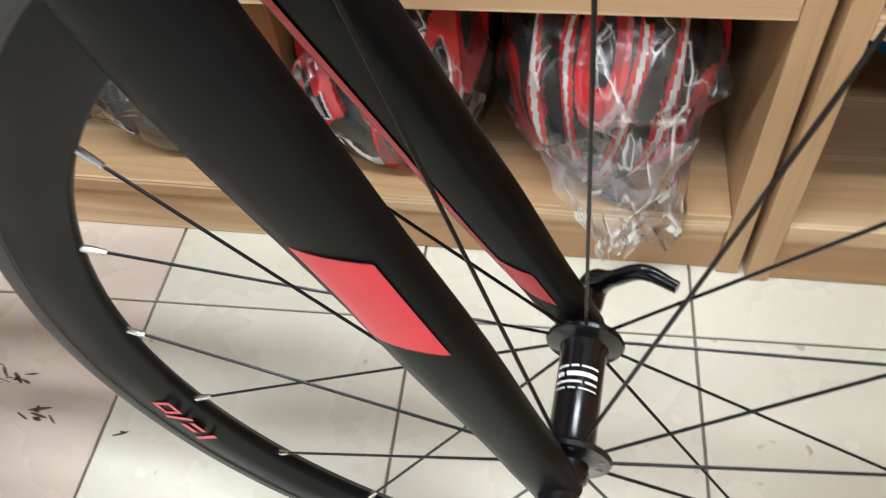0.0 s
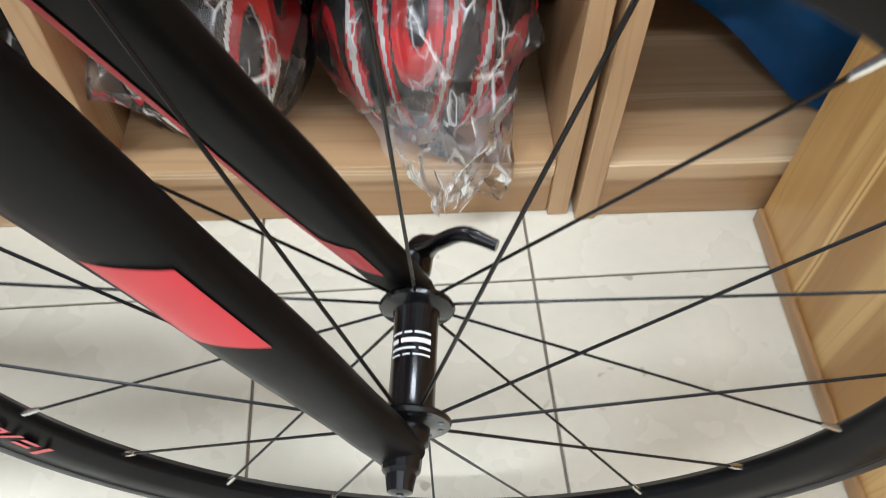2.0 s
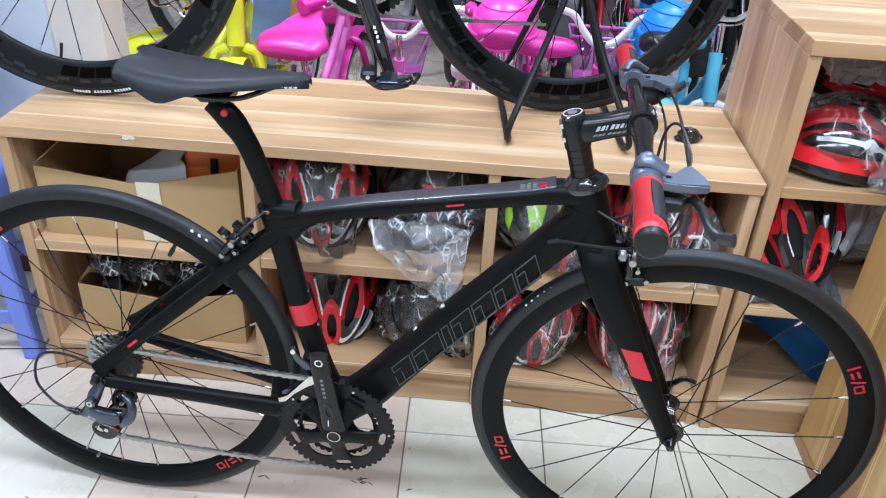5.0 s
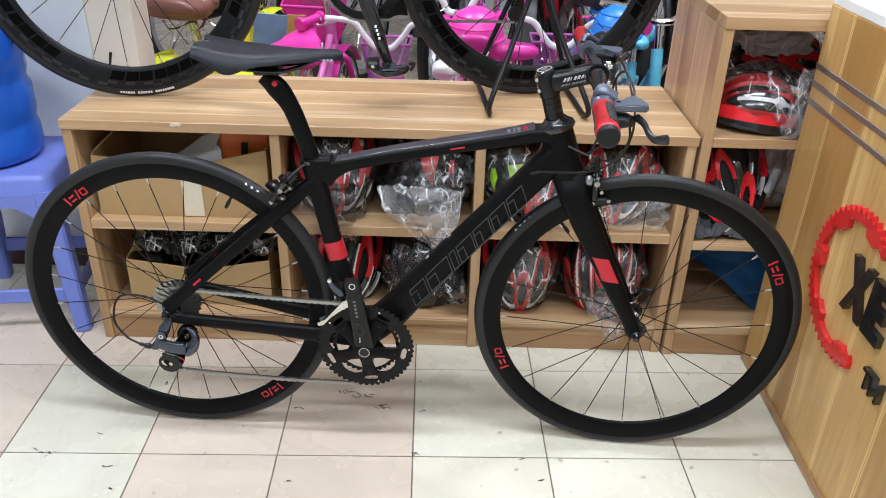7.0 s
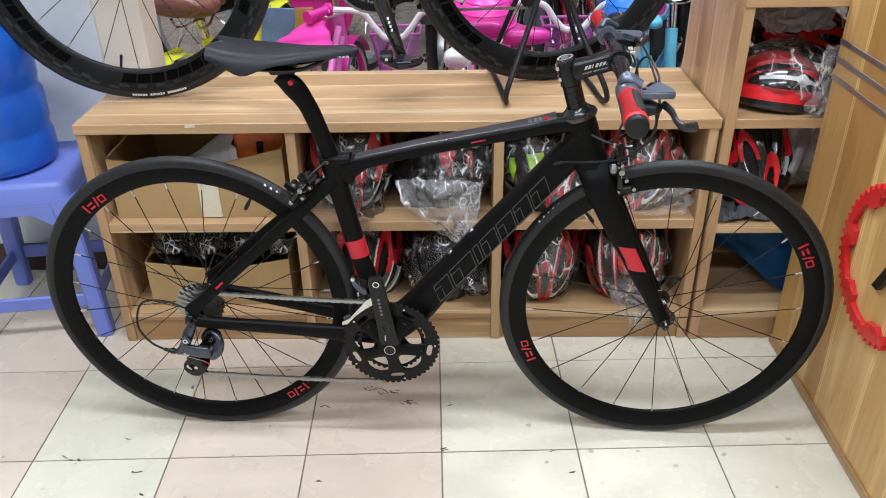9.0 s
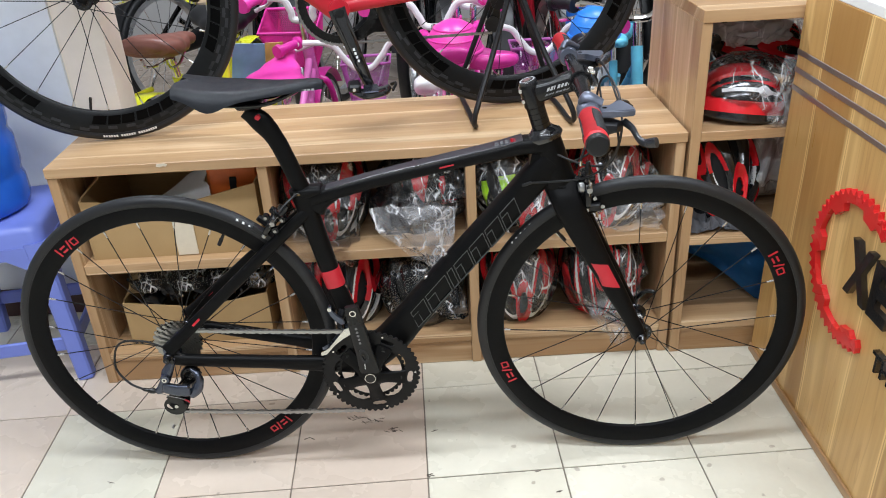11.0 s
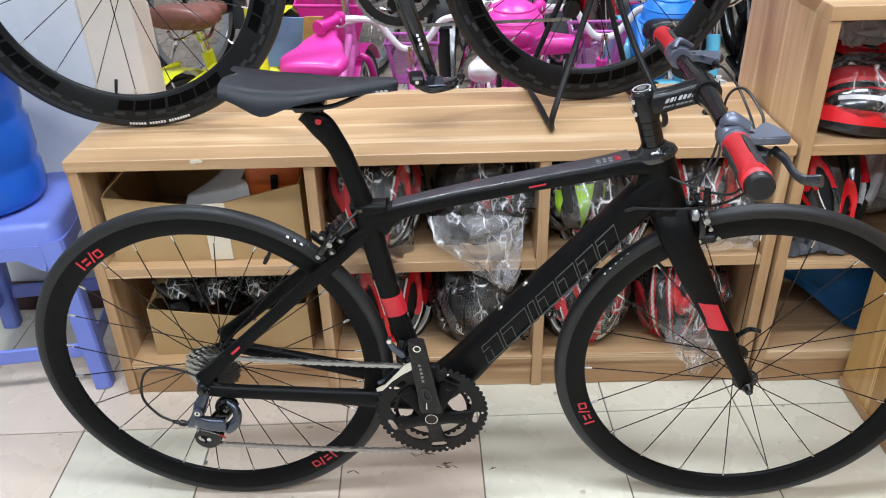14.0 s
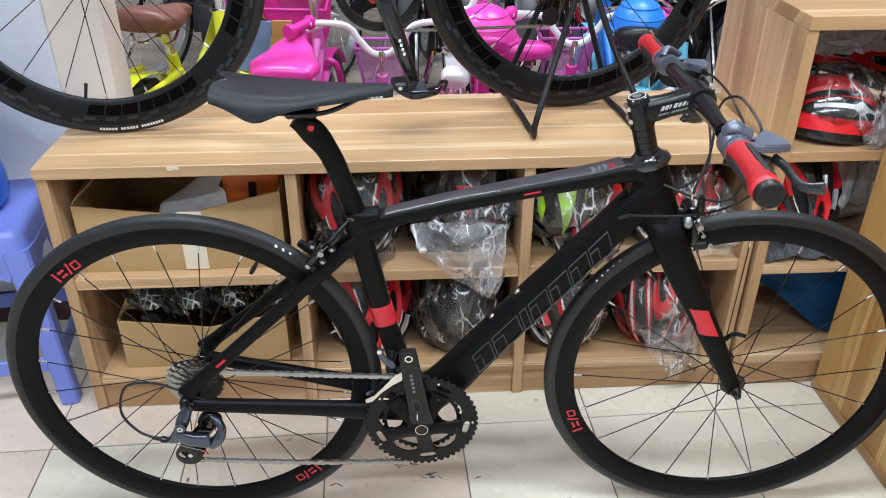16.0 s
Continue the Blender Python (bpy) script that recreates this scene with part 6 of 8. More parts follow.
def drape(label, rows_, seed, material):
    """The loose end of a bag, hanging over a shelf edge: a folded sheet through given cross lines (left, right)."""
    rng_ = random.Random(seed)
    off = V(rng_.uniform(0, 40), rng_.uniform(0, 40), 0)
    bm = bmesh.new()
    n, k = 40, 46
    grid = []
    for i in range(n + 1):
        f = i / n * (len(rows_) - 1)
        a = min(int(f), len(rows_) - 2)
        g = f - a
        l0, r0 = Vector(rows_[a][0]).lerp(Vector(rows_[a + 1][0]), g), Vector(rows_[a][1]).lerp(Vector(rows_[a + 1][1]), g)
        line = []
        for j in range(k + 1):
            u = j / k
            p = l0.lerp(r0, u)
            fold = abs(noise.noise(V(u * 4 + i / n * 1.5, i / n * 1.0, 0) + off)) * 0.036 + abs(noise.noise(V(u * 10 + i / n * 3, i / n * 3, 3) + off)) * 0.010
            edge = 0.012 * noise.noise(V(u * 3, i / n * 5, 9) + off)
            line.append(bm.verts.new(p + V(edge, -fold, 0.008 * noise.noise(V(u * 7, i / n * 6, 5) + off))))
        grid.append(line)
    for a, b in zip(grid, grid[1:]):
        for j in range(k):
            bm.faces.new((a[j], a[j + 1], b[j + 1], b[j]))
    return tagged(part("plastic_bag", bm, material, None, angle=40), label, "bag", "bags round the helmets")


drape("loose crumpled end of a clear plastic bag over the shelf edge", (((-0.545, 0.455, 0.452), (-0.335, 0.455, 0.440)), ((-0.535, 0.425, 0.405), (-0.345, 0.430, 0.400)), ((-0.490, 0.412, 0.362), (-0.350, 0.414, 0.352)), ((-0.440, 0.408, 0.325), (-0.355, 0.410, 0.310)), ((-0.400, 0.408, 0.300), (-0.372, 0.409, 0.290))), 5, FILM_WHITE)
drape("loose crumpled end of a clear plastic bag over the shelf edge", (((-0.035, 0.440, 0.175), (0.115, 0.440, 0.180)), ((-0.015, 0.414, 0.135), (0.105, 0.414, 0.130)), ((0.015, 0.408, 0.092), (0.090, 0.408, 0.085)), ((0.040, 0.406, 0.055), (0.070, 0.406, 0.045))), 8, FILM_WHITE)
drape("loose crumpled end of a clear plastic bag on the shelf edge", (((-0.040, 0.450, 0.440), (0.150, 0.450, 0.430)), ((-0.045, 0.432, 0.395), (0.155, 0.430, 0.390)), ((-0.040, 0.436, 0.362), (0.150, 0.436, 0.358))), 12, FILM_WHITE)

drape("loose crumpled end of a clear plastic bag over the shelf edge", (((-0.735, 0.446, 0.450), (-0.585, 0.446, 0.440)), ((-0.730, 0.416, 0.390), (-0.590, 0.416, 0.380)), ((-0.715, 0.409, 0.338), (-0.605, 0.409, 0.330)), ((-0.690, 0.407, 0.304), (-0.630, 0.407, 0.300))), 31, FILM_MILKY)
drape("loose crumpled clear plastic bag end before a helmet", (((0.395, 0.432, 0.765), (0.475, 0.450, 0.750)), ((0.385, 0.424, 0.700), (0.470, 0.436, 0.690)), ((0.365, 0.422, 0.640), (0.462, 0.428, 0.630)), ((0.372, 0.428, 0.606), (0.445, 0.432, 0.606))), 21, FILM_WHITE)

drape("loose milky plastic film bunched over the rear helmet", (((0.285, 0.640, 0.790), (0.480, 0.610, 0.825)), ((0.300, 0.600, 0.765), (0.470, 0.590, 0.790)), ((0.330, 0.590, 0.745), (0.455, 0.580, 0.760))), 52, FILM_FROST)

# grey cloth pouch under the unwrapped helmet
POUCH = plain("grey_cloth", (0.15, 0.155, 0.17), 0.75, var=0.15, scale=40, bump=0.3)
pouch = bmesh.new()
gridp = []
for i in range(41):
    row = []
    for j in range(25):
        u, v = i / 40, j / 24
        peak = abs(noise.noise(V(u * 6 + v * 3 + 1.3, v * 2.2, 2.0))) * 0.090 + abs(noise.noise(V(u * 13 - v * 5, v * 6, 5.0))) * 0.045
        rise = math.sin(math.pi * min(1, v * 1.0 + 0.04)) ** 0.7 * math.sin(math.pi * (0.04 + 0.92 * u)) ** 0.4
        row.append(pouch.verts.new((0.226 + 0.185 * u, 0.424 + 0.14 * v + 0.030 * noise.noise(V(u * 8, v * 3, 8.0)), 0.3385 + rise * (0.012 + peak))))
    gridp.append(row)
for a, b in zip(gridp, gridp[1:]):
    for j in range(24):
        pouch.faces.new((a[j], a[j + 1], b[j + 1], b[j]))
bmesh.ops.solidify(pouch, geom=pouch.faces[:], thickness=0.003)
tagged(part("cloth_pouch", pouch, POUCH, None, angle=25), "crumpled grey cloth pouch lying under a helmet", "pouch")

# blue cloth in the bottom cell
bl = bmesh.new()
rows_ = []
for i in range(17):
    u = i / 16
    row = []
    for j in range(13):
        v = j / 12
        xx = 0.235 + 0.33 * u
        zt = 0.300
        zb = 0.255 - 0.160 * min(1.0, u * 1.6)
        row.append(bl.verts.new((xx, 0.50 + 0.05 * math.sin(5 * u) * v + 0.02 * noise.noise(V(u * 4, v * 3, 7)), zt + (zb - zt) * v)))
    rows_.append(row)
for a, b in zip(rows_, rows_[1:]):
    for j in range(12):
        bl.faces.new((a[j], a[j + 1], b[j + 1], b[j]))
bmesh.ops.solidify(bl, geom=bl.faces[:], thickness=0.012)
tagged(part("blue_bag", bl, BLUE_CLOTH, None, angle=60), "dark blue cloth bag slumped in the bottom cell", "bag")

# ---- cardboard boxes ----


def carton(xa, xb, ya, yb, z, h, label, front_left, front_right):
    ob = thing("cardboard_box", pose(0, 0, 0), label, "box", "cardboard boxes on the shelves")
    t = 0.004

    def panel(name, pts, n):
        bm = bmesh.new()
        a = [bm.verts.new(p) for p in pts]
        b = [bm.verts.new(Vector(p) + Vector(n) * t) for p in pts]
        bm.faces.new(a)
        bm.faces.new(b[::-1])
        k = len(a)
        for i in range(k):
            bm.faces.new((a[i], a[(i + 1) % k], b[(i + 1) % k], b[i]))
        return part(name, bm, CARD, ob, shade=False)
    panel("bottom", [(xa + 0.005, ya + 0.005, z + 0.001), (xb - 0.005, ya + 0.005, z + 0.001), (xb - 0.005, yb - 0.005, z + 0.001), (xa + 0.005, yb - 0.005, z + 0.001)], (0, 0, 1))
    xm = xa + (xb - xa) * 0.40
    panel("front", [(xa, ya, z), (xb, ya, z), (xb, ya, z + front_right), (xm + 0.05, ya + 0.001, z + front_left - 0.026), (xa, ya, z + front_left)], (0, 1, 0))
    panel("back", [(xa, yb, z), (xb, yb, z), (xb, yb, z + h), (xa, yb, z + h)], (0, -1, 0))
    panel("side", [(xa + 0.0008, ya + 0.0045, z + 0.0005), (xa + 0.0008, yb - 0.0045, z + 0.0005), (xa - 0.003, yb - 0.0045, z + h), (xa - 0.001, ya + 0.0045, z + front_left)], (1, 0, 0))
    panel("side", [(xb - 0.0008, ya + 0.0045, z + 0.0005), (xb - 0.0008, yb - 0.0045, z + 0.0005), (xb + 0.001, yb - 0.0045, z + h), (xb, ya + 0.0045, z + front_right)], (-1, 0, 0))
    panel("flap", [(xa, ya + 0.01, z + front_left), (xa, yb - 0.02, z + h), (xa + 0.045, yb - 0.04, z + h + 0.030), (xa + 0.035, ya + 0.06, z + front_left + 0.032)], (0, 0, 1))
    return ob


c1 = carton(-1.225, -0.808, 0.452, 0.76, 0.3475, 0.175, "open brown cardboard box holding a white saddle", 0.155, 0.178)
part("tape", box(bmesh.new(), -1.018, -0.970, 0.4488, 0.4516, 0.350, 0.485, 0), TAPE, c1, "pale tape strip")
c2 = carton(-1.190, -0.825, 0.455, 0.76, 0.0905, 0.165, "open brown cardboard box full of bagged black parts", 0.128, 0.136)
part("flap", plate(bmesh.new(), [(-1.19, 0.219), (-1.11, 0.224), (-1.135, 0.262), (-1.16, 0.305)], 0.50, 0.503), CARD, c2, shade=False)

ws = thing("saddle", pose(-0.998, 0.515, 0.482, -48, 26, 166), "white bicycle saddle with a red stripe, in a box", "saddle")
part("shell", saddle_mesh(0.185, 0.13, 0.055, 0.036), H_WHITE, ws, angle=60)
part("stripe", sweep(bmesh.new(), curve_pts([(0.030, 0.050, -0.018), (-0.010, 0.058, -0.013), (-0.050, 0.058, -0.009), (-0.085, 0.046, 0.002)], 6), [0.002, 0.003, 0.003, 0.002], [0.002, 0.008, 0.010, 0.006], 8, (0, 1, 0)), H_RED, ws, "red stripe")
ob_ = part("orange_case", box(bmesh.new(), -0.060, 0.060, -0.05, 0.05, 0.0, 0.205, 0.008), ORANGE, None)
ob_.matrix_world = pose(-0.885, 0.545, 0.353, 0, 4, 6)
tagged(ob_, "orange plastic case standing in a cardboard box", "case")
part("clip", box(bmesh.new(), -0.008, 0.008, -0.055, -0.0495, 0.10, 0.175, 0.002), BLACK_PLASTIC, ob_)

# black parts in small bags
PEDAL_BLACK = plain("pedal_black", (0.0045, 0.0045, 0.005), 0.16, spec=0.35)
rng = random.Random(3)
for i in range(96):
    px, py = rng.uniform(-1.15, -0.86), rng.uniform(0.475, 0.66)
    pz = 0.205 + rng.uniform(0, 0.050) + 0.30 * (py - 0.475)
    ob_ = part("pedal", box(bmesh.new(), -0.026, 0.026, -0.021, 0.021, -0.011, 0.011, 0.006), PEDAL_BLACK, None)
    bmv = bmesh.new()
    sweep(bmv, [(0.026, 0, 0), (0.044, 0, 0)], 0.004, None, 8, (0, 0, 1))
    part("axle", bmv, STEEL if i % 4 == 0 else BLACK_METAL, ob_)
    for s in (-1, 1):
        part("reflector_plate", box(bmesh.new(), -0.018, 0.018, s * 0.0215 - 0.0015, s * 0.0215 + 0.0015, -0.006, 0.006, 0.001), PEDAL_BLACK, ob_)
    ob_.matrix_world = pose(px, py, pz, rng.uniform(-60, 60), rng.uniform(-60, 60), rng.uniform(0, 360))
    tagged(ob_, "black plastic pedal bagged among others in a box", "pedal", "pedals in the box")
for i in range(10):
    bag(V(-1.12 + 0.030 * i, 0.500 + 0.05 * (i % 3), 0.262 + 0.012 * (i % 3)), (0.060, 0.055, 0.040), (0.0, -0.01, 0.02), 70 + i, "small shiny clear bag over black parts", FILM)

# ---- small black bell base on the shelf top ----
bell = thing("bell", pose(0.082, 0.600, 0.602, 0, 0, 20), "small round black bell lying on the shelf top", "bell")
part("dome", lathe(bmesh.new(), [(0.020, 0.0), (0.024, 0.004), (0.023, 0.014), (0.015, 0.022), (0.006, 0.024)], 20, pose(0, 0, 0, 90, 0, 0)), CARBON_GLOSS, bell)
part("strap", box(bmesh.new(), -0.030, 0.030, -0.008, 0.008, 0.0005, 0.010, 0.003), BLACK_PLASTIC, bell)
part("screw", lathe(bmesh.new(), [(0.005, 0.0235), (0.005, 0.0265)], 10, pose(0, 0, 0, 90, 0, 0)), STEEL, bell)
# torn white laminate chip at the shelf's front edge
part("chip", plate(bmesh.new(), [(-1.012, 0.594), (-1.004, 0.592), (-0.997, 0.5945), (-0.990, 0.593), (-0.986, 0.597), (-0.992, 0.6005), (-1.010, 0.600)], FY - 0.0052, FY - 0.004), TAPE, low, "pale torn chip in the edge", shade=False)

# ---- plastic stool with a water bottle ----
stool = thing("plastic_stool", pose(-1.508, 0.590, 0, 0, 0, 8), "lilac-blue plastic stool carrying a water bottle", "stool")
HT = 0.44


def rounded_sq(h, r, n=5):
    pts = []
    for cx, cy, a0 in ((h - r, h - r, 0), (-h + r, h - r, 90), (-h + r, -h + r, 180), (h - r, -h + r, 270)):
        for k in range(n + 1):
            a = radians(a0 + 90 * k / n)
            pts.append((cx + r * math.cos(a), cy + r * math.sin(a)))
    return pts


bm = bmesh.new()
levels = [(0.128, 0.03, HT), (0.140, 0.035, HT - 0.004), (0.146, 0.035, HT - 0.016), (0.150, 0.035, HT - 0.06)]
rings = [[bm.verts.new((x, y, z)) for x, y in rounded_sq(h, r)] for h, r, z in levels]
bm.faces.new(rings[0])
for a, b in zip(rings, rings[1:]):
    for k in range(len(a)):
        bm.faces.new((a[k], a[(k + 1) % len(a)], b[(k + 1) % len(a)], b[k]))
part("seat", bm, STOOL_BLUE, stool, angle=50)
for sx in (-1, 1):
    for sy in (-1, 1):
        bm = bmesh.new()
        sweep(bm, curve_pts([(sx * 0.124, sy * 0.124, HT - 0.045), (sx * 0.138, sy * 0.138, 0.22), (sx * 0.152, sy * 0.152, 0.002)], 4), [0.030, 0.024, 0.021], [0.030, 0.024, 0.021], 12, (1, 0, 0), 4.0)
        part("leg", bm, STOOL_BLUE, stool)
for k in range(4):
    bm = bmesh.new()
    pts = [(-0.115, -0.146, HT - 0.05), (-0.10, -0.149, HT - 0.115), (-0.05, -0.150, HT - 0.082), (0.05, -0.150, HT - 0.082), (0.10, -0.149, HT - 0.115), (0.115, -0.146, HT - 0.05)]
    plate(bm, [(p[0], p[2]) for p in pts], -0.151, -0.145)
    o = part("apron", bm, STOOL_BLUE, stool)
    o.matrix_basis = pose(0, 0, 0, 0, 0, 90 * k)
    o = part("stretcher", box(bmesh.new(), -0.135, 0.135, -0.152, -0.142, 0.085, 0.125, 0.004), STOOL_BLUE, stool)
    o.matrix_basis = pose(0, 0, 0, 0, 0, 90 * k)
jug = thing("water_bottle", pose(-1.545, 0.585, HT), "large translucent blue water bottle on the stool", "bottle")
part("body", lathe(bmesh.new(), [(0.110, 0.001), (0.128, 0.010), (0.133, 0.03), (0.132, 0.075), (0.128, 0.086), (0.128, 0.100), (0.132, 0.112), (0.132, 0.180), (0.126, 0.194), (0.126, 0.206), (0.130, 0.220), (0.131, 0.290),
                                (0.120, 0.330), (0.085, 0.370), (0.045, 0.395), (0.030, 0.405), (0.028, 0.440)], 40, Matrix.Rotation(radians(90), 4, "X")), JUG, jug, angle=60)
part("cap", lathe(bmesh.new(), [(0.031, 0.438), (0.032, 0.450), (0.028, 0.462)], 24, Matrix.Rotation(radians(90), 4, "X")), WALL_WHITE, jug)

# loose clamp knob lying on the low unit's top
knob = thing("clamp_knob", pose(0.086, 0.610, 0.6022, 0, 0, 25), "small black plastic clamp knob lying on the shelf top", "knob")
kb = bmesh.new()
rings_ = []
for z, k in ((0.0, 0.80), (0.002, 0.92), (0.0065, 1.0), (0.0085, 0.95), (0.0090, 0.78), (0.0068, 0.62)):
    rings_.append([kb.verts.new(((0.0178 + 0.0026 * math.cos(3 * t)) * k * math.cos(t), (0.0178 + 0.0026 * math.cos(3 * t)) * k * math.sin(t), z)) for t in (2 * math.pi * i / 36 for i in range(36))])
for a, b in zip(rings_, rings_[1:]):
    for i in range(36):
        kb.faces.new((a[i], a[(i + 1) % 36], b[(i + 1) % 36], b[i]))
kb.faces.new(rings_[0][::-1])
kb.faces.new(rings_[-1])
part("body", kb, BLACK_PLASTIC, knob, angle=40)
nb = bmesh.new()
bmesh.ops.create_cone(nb, cap_ends=True, segments=6, radius1=0.0052, radius2=0.0046, depth=0.004, matrix=Matrix.Translation((0, 0, 0.0085)))
part("nut", nb, STEEL, knob, "bright steel nut", angle=30)

# ---- bicycle displayed on the shelf top ----
RIM_DEEP = plain("rim_gloss_black", (0.0058, 0.0060, 0.0064), 0.34, var=0.3, scale=90, spec=0.22)
BLACK_BLOCK = plain("gloss_black_block", (0.0012, 0.0012, 0.0013), 0.34, var=0.1, spec=0.06)
CHECK_GREY = plain("grey_check", (0.024, 0.0255, 0.028), 0.42, spec=0.3)
CHECK_DIM = plain("dim_check", (0.013, 0.0138, 0.015), 0.42, spec=0.3)
SHOWN = pose(-0.179, 0.705, 0.6025, 0, 0, 186.2)
show = thing("road_bicycle", SHOWN, "red and black road bicycle with deep rims displayed on a shelf", "bicycle")
for cx, ph in ((0.0, 7), (0.973, 3)):
    w = build_wheel(show, pose(cx, 0, 0.334), 20, radians(ph), r_out=0.334, rim_in=0.262, rim_w=0.0125, tyre_w=0.0125, rim_mat=RIM_DEEP, label="deep black rim with a chequered edge and black blocks")
    def rim_block(a0, a1, r0, r1, y, material, lean=0.0):
        """A flat mark on the rim's flank between two angles and two radii."""
        o = []
        for r, f in ((r0, 0.0), (r1, lean)):
            side = [(math.cos(a0 + (a1 - a0) * q / 3 + f) * r, math.sin(a0 + (a1 - a0) * q / 3 + f) * r) for q in range(4)]
            o += side if r == r0 else side[::-1]
        part("decal", plate(bmesh.new(), o, y, y + 0.0006), material, w, shade=False)
    # two rows of small squares under the tyre, then large black blocks
    rnd = random.Random(7)
    for k in range(88):
        for row in range(2):
            if (k + row) % 2 or rnd.random() < 0.12:
                continue
            a = 2 * math.pi * k / 88
            rim_block(a, a + 0.0705, 0.2975 + row * 0.0072, 0.3046 + row * 0.0072, 0.0121, CHECK_GREY if rnd.random() < 0.45 else CHECK_DIM)
    for k in range(5):
        a = 2 * math.pi * k / 5 + 0.3
        for j in range(7):
            b0 = a + j * 0.118
            rim_block(b0, b0 + (0.108, 0.104, 0.110, 0.098)[j % 4], 0.2715, 0.2935, 0.0119, BLACK_BLOCK, 0.02)
    if cx:
        for k in range(22):
            if k in (8, 15):
                continue
            a = radians(-106) + 0.0185 * k
            r = 0.3225
            t, n = V(-math.sin(a), 0, math.cos(a)), V(math.cos(a), -0.3, math.sin(a))
            c = V(math.cos(a) * r, 0.0128, math.sin(a) * r)
            q = [c - t * 0.0022 - n * 0.003, c + t * 0.0022 - n * 0.003, c + t * 0.0022 + n * 0.003, c - t * 0.0022 + n * 0.003]
            bm = bmesh.new()
            bm.faces.new([bm.verts.new(v + V(0, 0.0007, 0)) for v in q])
            part("tyre_print", bm, WHITE_PRINT, w, shade=False)
    a = radians(-78)
    part("valve", sweep(bmesh.new(), [V(math.cos(a), 0, math.sin(a)) * 0.264, V(math.cos(a), 0, math.sin(a)) * 0.232], [0.003, 0.0036], None, 8), BLACK_PLASTIC, w)
gb = bmesh.new()
sweep(gb, curve_pts([(0.30, 0, 0.70), (0.36, 0, 0.48), (0.412, 0, 0.275)], 5), [0.015, 0.015, 0.022], [0.020, 0.020, 0.028], 16)
sweep(gb, curve_pts([(0.412, 0, 0.272), (0.58, 0, 0.42), (0.775, 0, 0.64)], 5), [0.030, 0.028, 0.025], [0.034, 0.034, 0.036], 18, (0, 1, 0), 3.0)
sweep(gb, curve_pts([(0.30, 0, 0.70), (0.55, 0, 0.735), (0.77, 0, 0.75)], 5), 0.020, 0.018, 16)
sweep(gb, [(0.745, 0, 0.775), (0.785, 0, 0.63)], 0.024, 0.026, 16)
lathe(gb, [(0.024, -0.042), (0.024, 0.042)], 20, Matrix.Translation((0.412, 0, 0.272)))
for s in (-1, 1):
    sweep(gb, curve_pts([(0.0, s * 0.066, 0.334), (0.20, s * 0.046, 0.30), (0.40, s * 0.024, 0.275)], 5), 0.010, 0.015, 12)
    sweep(gb, curve_pts([(0.0, s * 0.066, 0.340), (0.15, s * 0.04, 0.50), (0.30, s * 0.012, 0.66)], 5), 0.008, 0.011, 12)
part("frame", gb, RED, show, "red frame", angle=40)
gf = bmesh.new()
for s in (-1, 1):
    sweep(gf, curve_pts([(0.785, s * 0.012, 0.63), (0.81, s * 0.040, 0.58), (0.973, s * 0.051, 0.334)], 6), [0.014, 0.011, 0.007], [0.032, 0.028, 0.013], 14)
part("fork", gf, CARBON, show)
part("seat_post", sweep(bmesh.new(), [(0.30, 0, 0.69), (0.262, 0, 0.86)], 0.013, 0.016, 14), CARBON, show)
s2 = part("saddle", saddle_mesh(0.272, 0.142, 0.034, 0.026), SADDLE, show, angle=60)
s2.matrix_basis = pose(0.245, 0, 0.885)
part("handlebar", tube([(0.86, -0.21, 0.68), (0.90, -0.21, 0.75), (0.84, -0.21, 0.83), (0.83, -0.1, 0.84), (0.83, 0.1, 0.84), (0.84, 0.21, 0.83), (0.90, 0.21, 0.75), (0.86, 0.21, 0.68)], 0.014, 10, 8, (0, 0, 1)), BLACK_PLASTIC, show)
part("stem", sweep(bmesh.new(), [(0.738, 0, 0.80), (0.83, 0, 0.84)], 0.016, None, 12), BLACK_METAL, show)
# left crank with pedal, chain ring behind
BB = V(0.412, 0, 0.272)
sc_ = part("crankset", sweep(bmesh.new(), curve_pts([BB + V(0.006, 0.075, 0.010), BB + V(-0.002, 0.078, -0.02), BB + V(-0.028, 0.082, -0.10), BB + V(-0.052, 0.083, -0.172)], 5), [0.008, 0.008, 0.007, 0.006], [0.020, 0.019, 0.016, 0.012], 14, (0, 1, 0), 2.8), CARBON_GLOSS, show, "black crank arm with pedal")
out3 = [(p[0] - CR.x + BB.x, p[1] - CR.z + BB.z) for p in gear_outline(0.1005, 50, 0.0055)]
part("chain_ring", ring_plate(bmesh.new(), out3, circ(0.078, 200, 0, (BB.x, BB.z)), -0.052, -0.048), BLACK_METAL, sc_)
part("crank_bolt", lathe(bmesh.new(), [(0.010, 0.080), (0.010, 0.086)], 16, Matrix.Translation(BB)), BLACK_METAL, sc_)
for j in range(4):
    part("crank_print", box(bmesh.new(), BB.x - 0.026 - j * 0.0028, BB.x - 0.021 - j * 0.0028, 0.0885, 0.0898, BB.z - 0.085 - j * 0.009, BB.z - 0.079 - j * 0.009, 0), WHITE_PRINT, sc_)
pe = BB + V(-0.052, 0.093, -0.172)
pb = bmesh.new()
sweep(pb, curve_pts([pe + V(-0.046, 0.036, 0.008), pe + V(-0.030, 0.038, 0.000), pe + V(0.010, 0.040, -0.004), pe + V(0.040, 0.036, 0.004)], 5), [0.014, 0.028, 0.030, 0.016], [0.005, 0.009, 0.010, 0.007], 14, (0, 1, 0), 3.0)
